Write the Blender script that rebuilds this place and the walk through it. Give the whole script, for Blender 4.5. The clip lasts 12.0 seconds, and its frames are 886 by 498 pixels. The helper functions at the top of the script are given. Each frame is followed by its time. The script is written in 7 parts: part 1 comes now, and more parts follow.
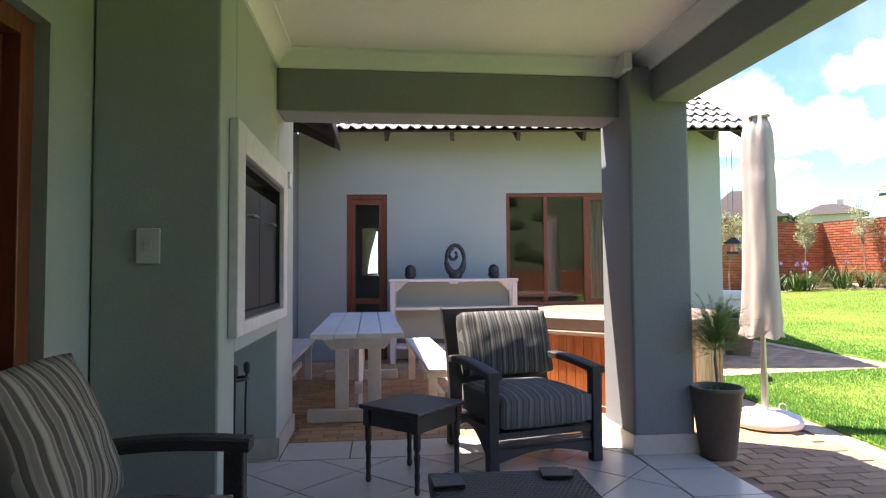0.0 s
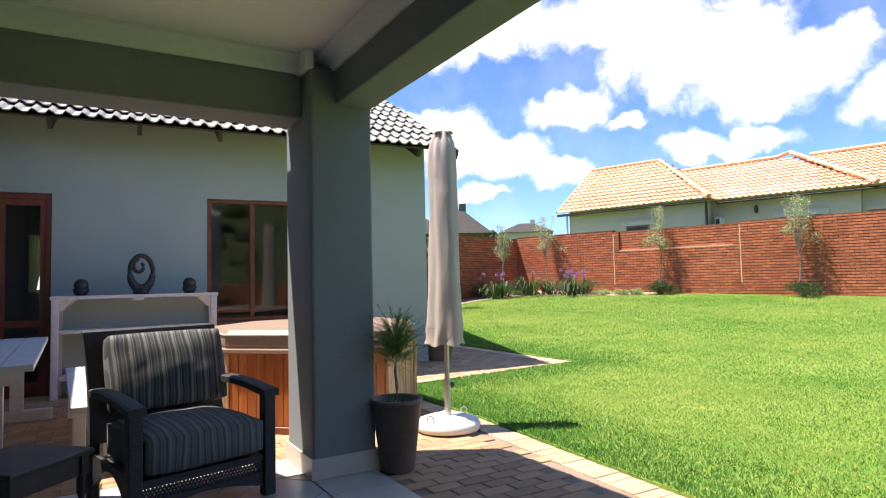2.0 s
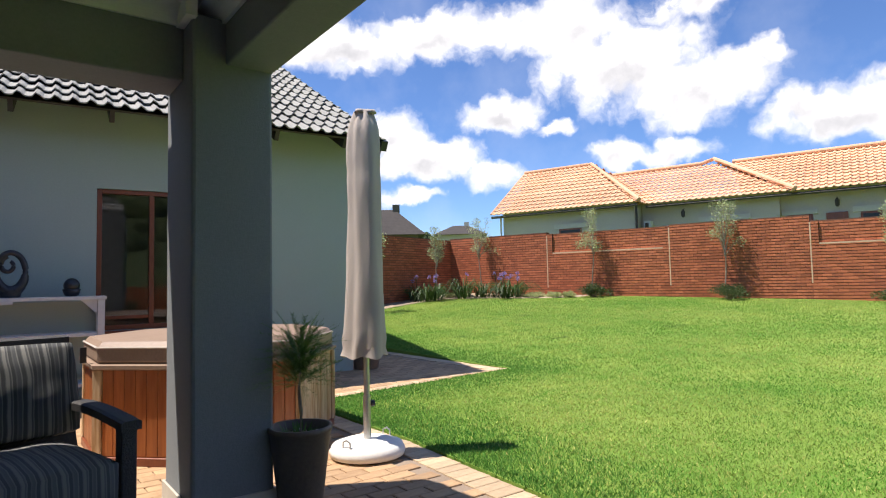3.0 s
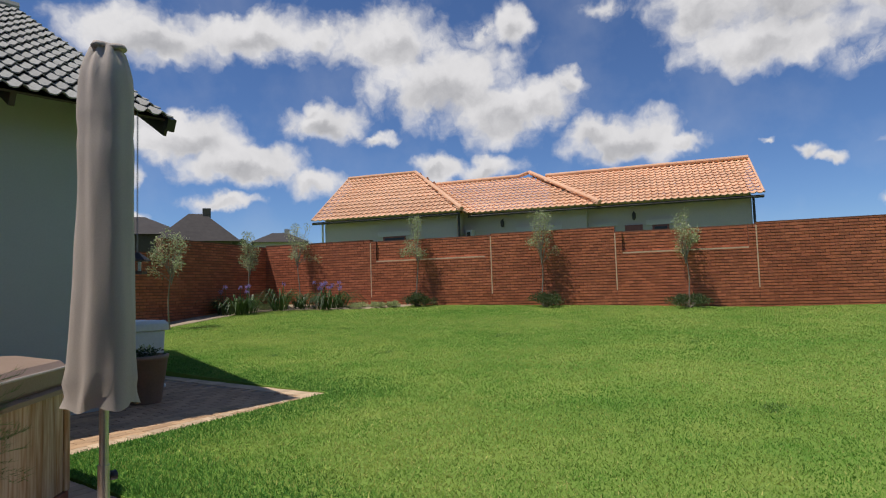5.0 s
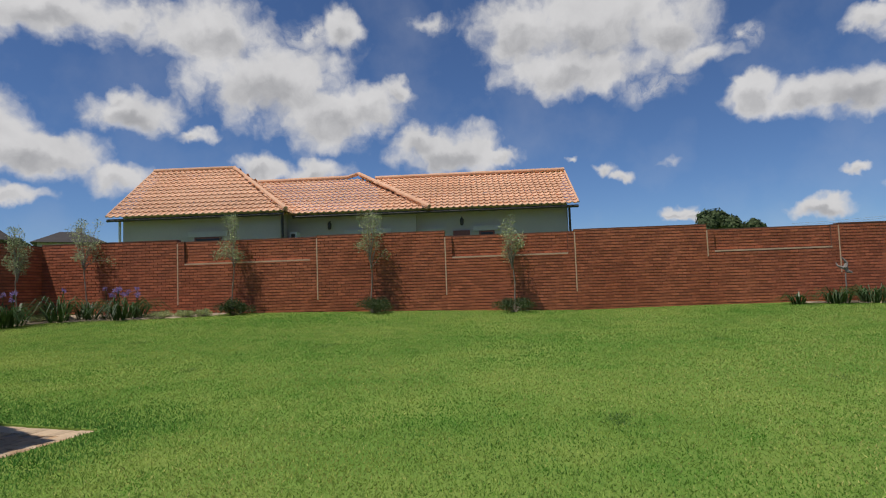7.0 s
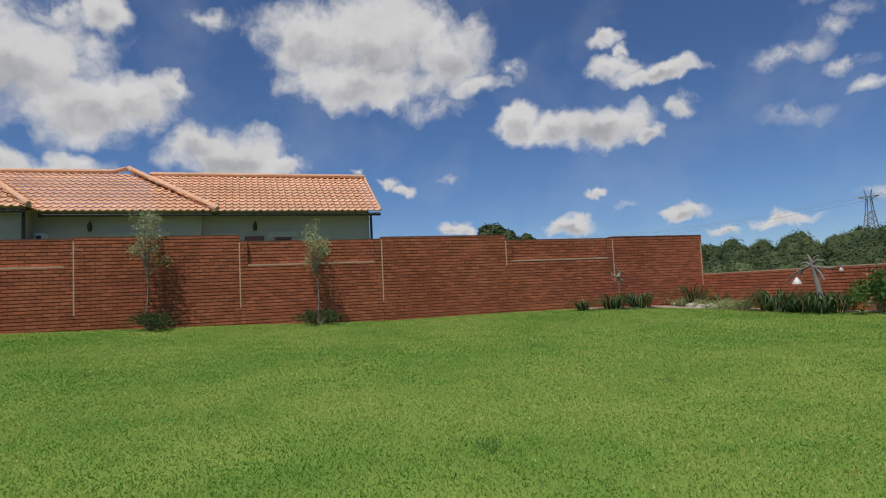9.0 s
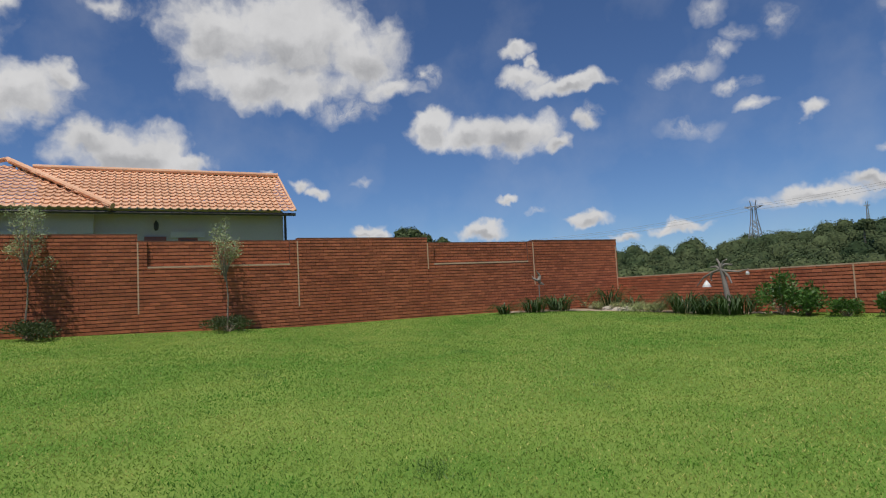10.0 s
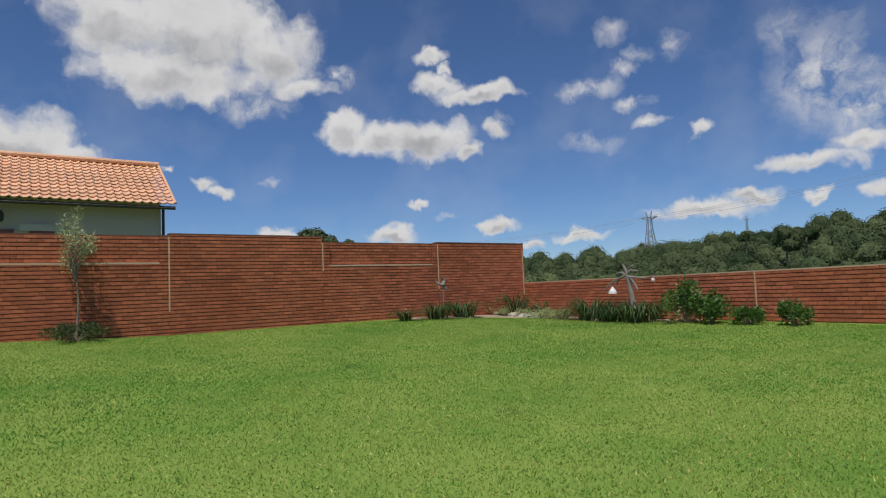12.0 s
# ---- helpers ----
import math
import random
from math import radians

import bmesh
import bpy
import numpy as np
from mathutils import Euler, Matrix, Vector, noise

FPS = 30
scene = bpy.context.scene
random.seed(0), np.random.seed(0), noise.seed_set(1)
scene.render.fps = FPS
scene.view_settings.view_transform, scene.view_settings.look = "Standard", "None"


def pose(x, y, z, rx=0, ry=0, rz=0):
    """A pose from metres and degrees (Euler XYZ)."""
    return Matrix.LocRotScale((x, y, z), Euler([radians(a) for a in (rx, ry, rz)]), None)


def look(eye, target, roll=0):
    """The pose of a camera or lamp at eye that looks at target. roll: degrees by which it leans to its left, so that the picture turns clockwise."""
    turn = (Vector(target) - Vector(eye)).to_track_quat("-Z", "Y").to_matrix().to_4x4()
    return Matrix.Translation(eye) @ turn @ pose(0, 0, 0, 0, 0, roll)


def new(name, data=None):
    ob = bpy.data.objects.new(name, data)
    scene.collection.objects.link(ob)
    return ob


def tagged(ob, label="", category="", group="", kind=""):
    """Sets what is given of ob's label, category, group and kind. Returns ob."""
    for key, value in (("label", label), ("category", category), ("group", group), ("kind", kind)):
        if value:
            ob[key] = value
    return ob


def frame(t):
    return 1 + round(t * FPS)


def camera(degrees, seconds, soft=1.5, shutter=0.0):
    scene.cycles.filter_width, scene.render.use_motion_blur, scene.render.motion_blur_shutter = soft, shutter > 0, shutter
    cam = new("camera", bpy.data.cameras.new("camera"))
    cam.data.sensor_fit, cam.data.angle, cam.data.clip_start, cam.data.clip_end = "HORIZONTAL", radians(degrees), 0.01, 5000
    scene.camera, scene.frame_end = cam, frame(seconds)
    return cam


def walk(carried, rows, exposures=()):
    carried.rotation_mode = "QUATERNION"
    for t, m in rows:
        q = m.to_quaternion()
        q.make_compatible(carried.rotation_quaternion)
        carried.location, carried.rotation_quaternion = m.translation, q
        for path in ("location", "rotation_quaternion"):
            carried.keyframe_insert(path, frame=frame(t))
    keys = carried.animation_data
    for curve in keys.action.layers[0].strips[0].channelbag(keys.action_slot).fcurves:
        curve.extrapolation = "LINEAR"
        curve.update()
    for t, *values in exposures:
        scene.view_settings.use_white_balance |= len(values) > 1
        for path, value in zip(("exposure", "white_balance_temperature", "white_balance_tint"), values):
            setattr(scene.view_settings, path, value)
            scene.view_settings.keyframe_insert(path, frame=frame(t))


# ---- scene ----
cam = camera(72.6, 12.0, soft=1.15)
PATH = [
    (0, (0.609, 0.318, 1.206), (0.814, 2.305, 1.29), -0.4),
    (0.5, (0.662, 0.288, 1.203), (1.271, 2.19, 1.305), -1.2),
    (1, (0.738, 0.303, 1.203), (1.559, 2.124, 1.311), -1.3),
    (1.5, (0.895, 0.426, 1.201), (1.845, 2.182, 1.316), -1.4),
    (2, (1.066, 0.543, 1.196), (2.084, 2.26, 1.309), -1.3),
    (2.5, (1.285, 0.782, 1.195), (2.387, 2.447, 1.31), -1.3),
    (3, (1.48, 1.047, 1.195), (2.679, 2.644, 1.311), -1.2),
    (3.2, (1.606, 1.139, 1.195), (2.847, 2.702, 1.314), -1.1),
    (4.8, (2.183, 1.7, 1.203), (3.748, 2.938, 1.331), -1.2),
    (5, (2.257, 1.786, 1.203), (3.863, 2.971, 1.335), -1.8),
    (5.5, (2.472, 1.963, 1.203), (4.16, 3.028, 1.34), -1.7),
    (6, (2.699, 2.122, 1.202), (4.458, 3.064, 1.339), -1.8),
    (6.5, (2.867, 2.208, 1.2), (4.691, 3.019, 1.335), -1.9),
    (7, (3.069, 2.289, 1.2), (4.944, 2.973, 1.331), -2.1),
    (7.2, (3.155, 2.337, 1.2), (5.05, 2.963, 1.332), -2.1),
    (8.8, (3.879, 2.959, 1.197), (5.873, 3.028, 1.336), -2.5),
    (9, (3.955, 3.035, 1.197), (5.951, 3.026, 1.335), -2.7),
    (9.5, (4.248, 3.155, 1.196), (6.237, 2.999, 1.336), -2.6),
    (10, (4.508, 3.208, 1.197), (6.481, 2.915, 1.335), -2.9),
    (10.5, (4.895, 3.219, 1.199), (6.849, 2.818, 1.338), -2.7),
    (11, (5.121, 3.116, 1.199), (7.059, 2.644, 1.341), -2.8),
    (11.5, (5.388, 2.925, 1.199), (7.311, 2.393, 1.34), -2.6),
    (12, (5.707, 2.69, 1.199), (7.615, 2.107, 1.337), -2.4),
]

walk(cam, [(t, look(eye, target, roll)) for t, eye, target, roll in PATH],
     exposures=[(0, 2.0, 7250, 20), (0.7, 1.76, 7150, 18), (1.5, 1.38, 6950, 16), (2.5, 0.96, 6850, 14), (3.2, 0.58, 6750, 13), (5, -0.20, 6650, 11.5), (6.5, -0.42, 6650, 11), (9, -0.44, 6650, 10), (12, -0.38, 6650, 10)]
)

# world, sun and sky -------------------------------------------------------
SUN_WAY = Vector((-0.355, 0.205, 1.0)).normalized()   # from the place towards the sun
sun_data = bpy.data.lights.new("sun", "SUN")
sun_data.energy, sun_data.angle, sun_data.color = 5.0, radians(0.55), (1.0, 0.955, 0.88)
new("sun", sun_data).matrix_world = look(SUN_WAY * 50, (0, 0, 0))

# clouds: azimuth, elevation, half width, half height (degrees), density
CLOUDS_NORTH = [
    (62.6, 21.7, 7.2, 2.5, 1), (53.1, 23.1, 6.8, 2.4, 1), (47.9, 23.1, 2.4, 1.4, 0.8), (62.6, 15.3, 3.2, 1.3, 0.8), (59.8, 13.9, 5.9, 2.2, 1), (54.8, 11.8, 5.6, 2.1, 1),
    (48.7, 10.1, 3.8, 1.6, 0.8), (47.2, 15.6, 4.1, 1.8, 1), (42.7, 14.3, 2.6, 0.8, 0.8), (48.4, 16.7, 1.3, 1.2, 0.8), (56.1, 8.2, 4.7, 1.0, 0.7), (64.1, 10.4, 1.4, 1.4, 0.9),
    (63.9, 7.4, 1.4, 0.6, 0.8),
]
CLOUDS_MIDDLE = [
    (41.0, 22.7, 5.5, 2.9, 1), (29.1, 23.8, 2.3, 2.0, 0.9), (35.5, 19.2, 8.0, 4.0, 1), (30.2, 16.5, 6.0, 3.2, 1), (26.3, 17.1, 3.8, 2.3, 1), (23.8, 18.3, 1.5, 1.5, 0.8),
    (32.1, 23.6, 3.3, 1.4, 0.5), (18.9, 12.9, 5.5, 2.3, 1), (14.0, 12.5, 2.3, 1.0, 0.8), (22.1, 14.1, 2.7, 2.0, 0.9), (36.8, 11.7, 3.2, 1.3, 0.9), (31.7, 11.1, 3.8, 1.2, 0.8),
    (20.6, 24.1, 3.0, 0.8, 0.45), (4.4, 10.5, 1.6, 0.8, 0.6), (7.6, 11.0, 0.7, 0.5, 0.7), (-0.8, 6.1, 1.7, 0.6, 0.9), (-8.2, 15.5, 2.1, 1.6, 1),
]
CLOUDS_EAST = [
    (11.7, 23.5, 4.6, 3.3, 1), (4.7, 23.3, 8.8, 4.3, 1), (6.9, 19.4, 7.3, 2.4, 1), (-1.3, 21.8, 4.4, 2.9, 1), (-4.1, 18.8, 3.8, 1.7, 0.6), (0.0, 16.9, 3.3, 1.3, 0.5),
    (-7.5, 20.1, 1.6, 1.2, 0.5), (-11.3, 14.6, 3.5, 1.6, 1), (-15.5, 14.4, 5.2, 2.0, 1), (-19.9, 13.0, 1.6, 1.0, 0.8), (-22.3, 15.0, 1.3, 1.3, 0.6), (-17.4, 19.2, 2.6, 1.1, 0.8),
    (-21.2, 18.2, 3.8, 0.9, 1), (-16.5, 21.6, 2.1, 0.9, 0.7), (-18.1, 20.5, 1.0, 0.7, 0.6), (-22.8, 15.7, 1.0, 0.7, 0.5),
]
CLOUDS_WISPS = [
    (-31.0, 18.0, 3.5, 1.1, 0.45), (-35.3, 16.3, 2.0, 0.7, 0.5), (-34.5, 19.1, 1.6, 0.6, 0.4), (-36.8, 14.1, 1.4, 0.6, 0.5), (-31.5, 13.3, 3.2, 1.1, 0.32), (3.0, 9.9, 1.6, 0.7, 0.6),
    (-1.0, 10.4, 1.1, 0.5, 0.4), (-12.1, 5.7, 2.4, 0.8, 1), (-14.9, 8.6, 1.5, 0.5, 0.7), (-17.7, 6.9, 1.4, 0.5, 0.5), (-1.9, 5.7, 1.3, 0.5, 0.8), (-21.9, 5.8, 2.5, 0.8, 1),
    (-25.6, 4.2, 2.1, 0.5, 0.8), (-30.0, 4.6, 3.9, 0.6, 0.6),
]
CLOUDS_SOUTH = [
    (-50.4, 15.9, 4.6, 4.7, 0.42), (-47.7, 19.9, 2.0, 2.1, 0.28), (-52.8, 12.7, 3.2, 3.0, 0.5), (-49.1, 9.1, 3.5, 0.9, 0.85), (-52.4, 10.2, 2.7, 1.1, 0.85), (-40.8, 13.2, 1.7, 1.0, 0.6),
    (-53.4, 6.8, 1.7, 0.8, 0.7), (-40.8, 6.2, 4.5, 1.0, 0.8), (-44.4, 7.0, 2.0, 0.7, 0.9), (-48.9, 6.3, 1.2, 0.6, 0.8), (-37.5, 5.8, 2.4, 0.6, 0.5), (-33.7, 22.1, 1.8, 1.1, 0.34),
    (-39.0, 20.7, 1.4, 1.2, 0.34), (-36.1, 20.1, 1.5, 0.7, 0.3),
]
CLOUDS_BEHIND = [
    (74.0, 17.0, 7.0, 4.0, 0.9), (84.0, 9.0, 9.0, 2.5, 0.8), (46.0, 31.0, 8.0, 3.0, 0.7), (105.0, 20.0, 9.0, 4.0, 0.8), (140.0, 25.0, 10.0, 5.0, 0.8), (-80.0, 24.0, 10.0, 4.0, 0.8),
    (-120.0, 18.0, 9.0, 4.0, 0.8), (-160.0, 26.0, 12.0, 5.0, 0.8), (172.0, 14.0, 8.0, 3.0, 0.8), (20.0, 45.0, 14.0, 6.0, 0.7), (-40.0, 42.0, 12.0, 5.0, 0.6),
]


def make_world():
    world = bpy.data.worlds.new("sky")
    scene.world = world
    world.use_nodes = True
    nt = world.node_tree
    nt.nodes.clear()
    n, l = nt.nodes.new, nt.links.new

    def math_node(op, a, b=None, c=None, clamp=False):
        m = n("ShaderNodeMath")
        m.operation, m.use_clamp = op, clamp
        for slot, v in enumerate((a, b, c)):
            if v is None:
                continue
            if isinstance(v, (int, float)):
                m.inputs[slot].default_value = v
            else:
                l(v, m.inputs[slot])
        return m.outputs[0]

    sky = n("ShaderNodeTexSky")
    sky.sky_type, sky.sun_disc = "NISHITA", False
    sky.sun_elevation = math.asin(SUN_WAY.z)
    sky.sun_rotation = math.atan2(SUN_WAY.x, SUN_WAY.y)
    sky.altitude, sky.air_density, sky.dust_density, sky.ozone_density = 1500, 1.0, 0.15, 3.5
    tc = n("ShaderNodeTexCoord")

    def noise_node(scale, detail, vector, rough=0.55):
        tex = n("ShaderNodeTexNoise")
        tex.inputs["Scale"].default_value, tex.inputs["Detail"].default_value, tex.inputs["Roughness"].default_value = scale, detail, rough
        l(vector, tex.inputs["Vector"])
        return tex

    def vector_node(op, a, b, c=None):
        m = n("ShaderNodeVectorMath")
        m.operation = op
        for slot, v in enumerate((a, b, c)):
            if v is None:
                continue
            if isinstance(v, tuple):
                m.inputs[slot].default_value = v
            else:
                l(v, m.inputs[slot])
        return m

    # billowing outlines: the direction is shaken before the banks are looked up
    way = tc.outputs["Generated"]
    for scale, amount in ((11.0, 0.028), (38.0, 0.014)):
        off = vector_node("SUBTRACT", noise_node(scale, 3, tc.outputs["Generated"]).outputs["Color"], (0.5, 0.5, 0.5)).outputs[0]
        way = vector_node("MULTIPLY_ADD", off, (amount * 2,) * 3, way).outputs[0]
    sep = n("ShaderNodeSeparateXYZ")
    l(way, sep.inputs[0])
    place = n("ShaderNodeCombineXYZ")
    l(math_node("MULTIPLY", math_node("ARCTAN2", sep.outputs[1], sep.outputs[0]), 180 / math.pi), place.inputs[0])
    l(math_node("MULTIPLY", math_node("ARCSINE", sep.outputs[2]), 180 / math.pi), place.inputs[1])
    cover, under, wisps = None, None, None
    for a, e, w, h, d in CLOUDS_NORTH + CLOUDS_MIDDLE + CLOUDS_EAST + CLOUDS_WISPS + CLOUDS_SOUTH + CLOUDS_BEHIND:
        q = vector_node("MULTIPLY_ADD", place.outputs[0], (1 / w, 1 / h, 0.0), (-a / w, -e / h, 0.0)).outputs[0]
        size = n("ShaderNodeVectorMath")
        size.operation = "LENGTH"
        l(q, size.inputs[0])
        if d < 0.55:
            thin = math_node("MULTIPLY", math_node("SUBTRACT", 1.15, size.outputs["Value"], clamp=True), 2.1 * d)
            wisps = thin if wisps is None else math_node("MAXIMUM", wisps, thin)
            continue
        f = math_node("SUBTRACT", 1.04 - 0.8 * (1 - d), size.outputs["Value"])
        tilt = vector_node("DOT_PRODUCT", q, (0.0, -0.85, 0.0)).outputs["Value"]
        low = math_node("MULTIPLY", math_node("MAXIMUM", f, 0.0), math_node("ADD", tilt, 0.36))
        cover = f if cover is None else math_node("SMOOTH_MAX", cover, f, 0.12)
        under = low if under is None else math_node("SMOOTH_MAX", under, low, 0.25)
    frayed = noise_node(17.0, 7, way, 0.54).outputs["Fac"]
    depth = math_node("ADD", cover, math_node("MULTIPLY_ADD", frayed, 1.5, -0.70))
    body = n("ShaderNodeMapRange")
    body.interpolation_type = "SMOOTHSTEP"
    body.inputs["From Min"].default_value, body.inputs["From Max"].default_value = -0.16, 0.56
    l(depth, body.inputs["Value"])
    # faint veil over the whole sky
    veil = n("ShaderNodeMapRange")
    veil.inputs["From Min"].default_value, veil.inputs["From Max"].default_value, veil.inputs["To Max"].default_value = 0.48, 0.85, 0.16
    l(noise_node(7.0, 8, tc.outputs["Generated"]).outputs["Fac"], veil.inputs["Value"])
    streak = n("ShaderNodeMapRange")
    streak.interpolation_type = "SMOOTHSTEP"
    streak.inputs["From Min"].default_value, streak.inputs["From Max"].default_value = 0.32, 0.66
    l(noise_node(20.0, 8, way, 0.62).outputs["Fac"], streak.inputs["Value"])
    wisps = math_node("MULTIPLY", wisps, streak.outputs[0], clamp=True)
    mask = math_node("MAXIMUM", math_node("MAXIMUM", body.outputs[0], wisps), veil.outputs[0])
    billow = noise_node(15.0, 7, way, 0.58)
    shade = n("ShaderNodeMapRange")
    shade.interpolation_type = "SMOOTHSTEP"
    shade.inputs["From Min"].default_value, shade.inputs["From Max"].default_value = 0.02, 0.72
    l(math_node("MULTIPLY", under, math_node("MULTIPLY_ADD", billow.outputs["Fac"], 2.0, 0.1)), shade.inputs["Value"])
    grey = shade.outputs[0]
    white = n("ShaderNodeMix")
    white.data_type = "RGBA"
    white.inputs["A"].default_value, white.inputs["B"].default_value = (9.6, 9.7, 9.95, 1), (4.7, 4.85, 5.2, 1)
    l(grey, white.inputs["Factor"])
    deep = n("ShaderNodeMix")
    deep.data_type, deep.blend_type = "RGBA", "MULTIPLY"
    deep.inputs["Factor"].default_value, deep.inputs["B"].default_value = 1.0, (0.76, 0.95, 1.22, 1)
    l(sky.outputs[0], deep.inputs["A"])
    mix = n("ShaderNodeMix")
    mix.data_type = "RGBA"
    l(mask, mix.inputs["Factor"])
    l(deep.outputs["Result"], mix.inputs["A"])
    l(white.outputs["Result"], mix.inputs["B"])
    bg = n("ShaderNodeBackground")
    bg.inputs["Strength"].default_value = 0.095
    out = n("ShaderNodeOutputWorld")
    l(mix.outputs["Result"], bg.inputs[0])
    l(bg.outputs[0], out.inputs[0])


make_world()


# materials ----------------------------------------------------------------
def material(name, a, b, rough=0.8, fine=40.0, coarse=3.0, bump=0.0, bump_scale=None, metal=0.0, contrast=1.0, piece=0.0,
             stretch=None, translucent=0.0, spec=0.5, island=0.0):
    """Two colours mixed by fine grain and by broad stains; piece: how much each object differs from the next."""
    m = bpy.data.materials.new(name)
    m.use_nodes = True
    nt = m.node_tree
    n, l = nt.nodes.new, nt.links.new
    bsdf = nt.nodes["Principled BSDF"]
    tc = n("ShaderNodeTexCoord")
    vec = tc.outputs["Object"]
    if stretch:
        mp = n("ShaderNodeMapping")
        mp.inputs["Scale"].default_value = stretch
        l(vec, mp.inputs[0])
        vec = mp.outputs[0]
    tex = []
    for s, d in ((fine, 5), (coarse, 3)):
        t = n("ShaderNodeTexNoise")
        t.inputs["Scale"].default_value, t.inputs["Detail"].default_value = s, d
        l(vec, t.inputs["Vector"])
        tex.append(t)
    mixf = n("ShaderNodeMath")
    mixf.operation = "ADD"
    l(tex[0].outputs["Fac"], mixf.inputs[0])
    l(tex[1].outputs["Fac"], mixf.inputs[1])
    rng = n("ShaderNodeMapRange")
    rng.inputs["From Min"].default_value = 1.0 - 0.35 / contrast
    rng.inputs["From Max"].default_value = 1.0 + 0.35 / contrast
    l(mixf.outputs[0], rng.inputs["Value"])
    mix = n("ShaderNodeMix")
    mix.data_type = "RGBA"
    mix.inputs["A"].default_value, mix.inputs["B"].default_value = (*a, 1), (*b, 1)
    l(rng.outputs[0], mix.inputs["Factor"])
    colour = mix.outputs["Result"]
    for amount, source in ((piece, "info"), (island, "island")):
        if not amount:
            continue
        info = n("ShaderNodeObjectInfo") if source == "info" else n("ShaderNodeNewGeometry")
        val = n("ShaderNodeMapRange")
        val.inputs["To Min"].default_value, val.inputs["To Max"].default_value = 1 - amount, 1 + amount
        l(info.outputs["Random" if source == "info" else "Random Per Island"], val.inputs["Value"])
        hsv = n("ShaderNodeHueSaturation")
        l(val.outputs[0], hsv.inputs["Value"])
        l(colour, hsv.inputs["Color"])
        colour = hsv.outputs[0]
    l(colour, bsdf.inputs["Base Color"])
    bsdf.inputs["Roughness"].default_value, bsdf.inputs["Metallic"].default_value = rough, metal
    bsdf.inputs["Specular IOR Level"].default_value = spec
    if bump:
        bt = n("ShaderNodeTexNoise")
        bt.inputs["Scale"].default_value, bt.inputs["Detail"].default_value = bump_scale or fine * 2, 4
        l(vec, bt.inputs["Vector"])
        bn = n("ShaderNodeBump")
        bn.inputs["Strength"].default_value, bn.inputs["Distance"].default_value = bump, 0.01
        l(bt.outputs["Fac"], bn.inputs["Height"])
        l(bn.outputs[0], bsdf.inputs["Normal"])
    if translucent:
        tr = n("ShaderNodeBsdfTranslucent")
        l(colour, tr.inputs[0])
        ms = n("ShaderNodeMixShader")
        ms.inputs[0].default_value = translucent
        l(bsdf.outputs[0], ms.inputs[1])
        l(tr.outputs[0], ms.inputs[2])
        l(ms.outputs[0], nt.nodes["Material Output"].inputs[0])
    return m


def striped(name, axis, colours, period, rough=0.95):
    """Woven cloth with uneven stripes across one axis of the thing."""
    m = material(name, colours[0], colours[1], rough, 220, 8, bump=0.25, bump_scale=500)
    nt = m.node_tree
    n, l = nt.nodes.new, nt.links.new
    tc = n("ShaderNodeTexCoord")
    sep = n("ShaderNodeSeparateXYZ")
    l(tc.outputs["Object"], sep.inputs[0])
    w = n("ShaderNodeTexNoise")
    w.inputs["Scale"].default_value, w.inputs["Detail"].default_value = 5.0, 1
    l(tc.outputs["Object"], w.inputs["Vector"])
    sh = n("ShaderNodeMath")
    sh.operation = "MULTIPLY_ADD"
    l(w.outputs["Fac"], sh.inputs[0])
    sh.inputs[1].default_value = 0.03
    l(sep.outputs["XYZ".index(axis)], sh.inputs[2])
    mu = n("ShaderNodeMath")
    mu.operation = "MULTIPLY"
    l(sh.outputs[0], mu.inputs[0])
    mu.inputs[1].default_value = 1 / period
    fr = n("ShaderNodeMath")
    fr.operation = "FRACT"
    l(mu.outputs[0], fr.inputs[0])
    ramp = n("ShaderNodeValToRGB")
    ramp.color_ramp.interpolation = "CONSTANT"
    stops = (0.0, 0.16, 0.22, 0.40, 0.45, 0.62, 0.70, 0.76, 0.92)
    for k, p in enumerate(stops):
        e = ramp.color_ramp.elements[0] if k == 0 else ramp.color_ramp.elements.new(p)
        e.position, e.color = p, (*colours[k % len(colours)], 1)
    l(fr.outputs[0], ramp.inputs[0])
    bsdf = nt.nodes["Principled BSDF"]
    old = bsdf.inputs["Base Color"].links[0].from_socket
    mix = n("ShaderNodeMix")
    mix.data_type = "RGBA"
    mix.inputs["Factor"].default_value = 0.8
    l(old, mix.inputs["A"])
    l(ramp.outputs[0], mix.inputs["B"])
    l(mix.outputs["Result"], bsdf.inputs["Base Color"])
    return m


def glass_material(name, tint=(0.9, 0.93, 0.92)):
    m = bpy.data.materials.new(name)
    m.use_nodes = True
    b = m.node_tree.nodes["Principled BSDF"]
    b.inputs["Base Color"].default_value = (*tint, 1)
    b.inputs["Transmission Weight"].default_value, b.inputs["Roughness"].default_value, b.inputs["IOR"].default_value = 1.0, 0.01, 1.5
    return m


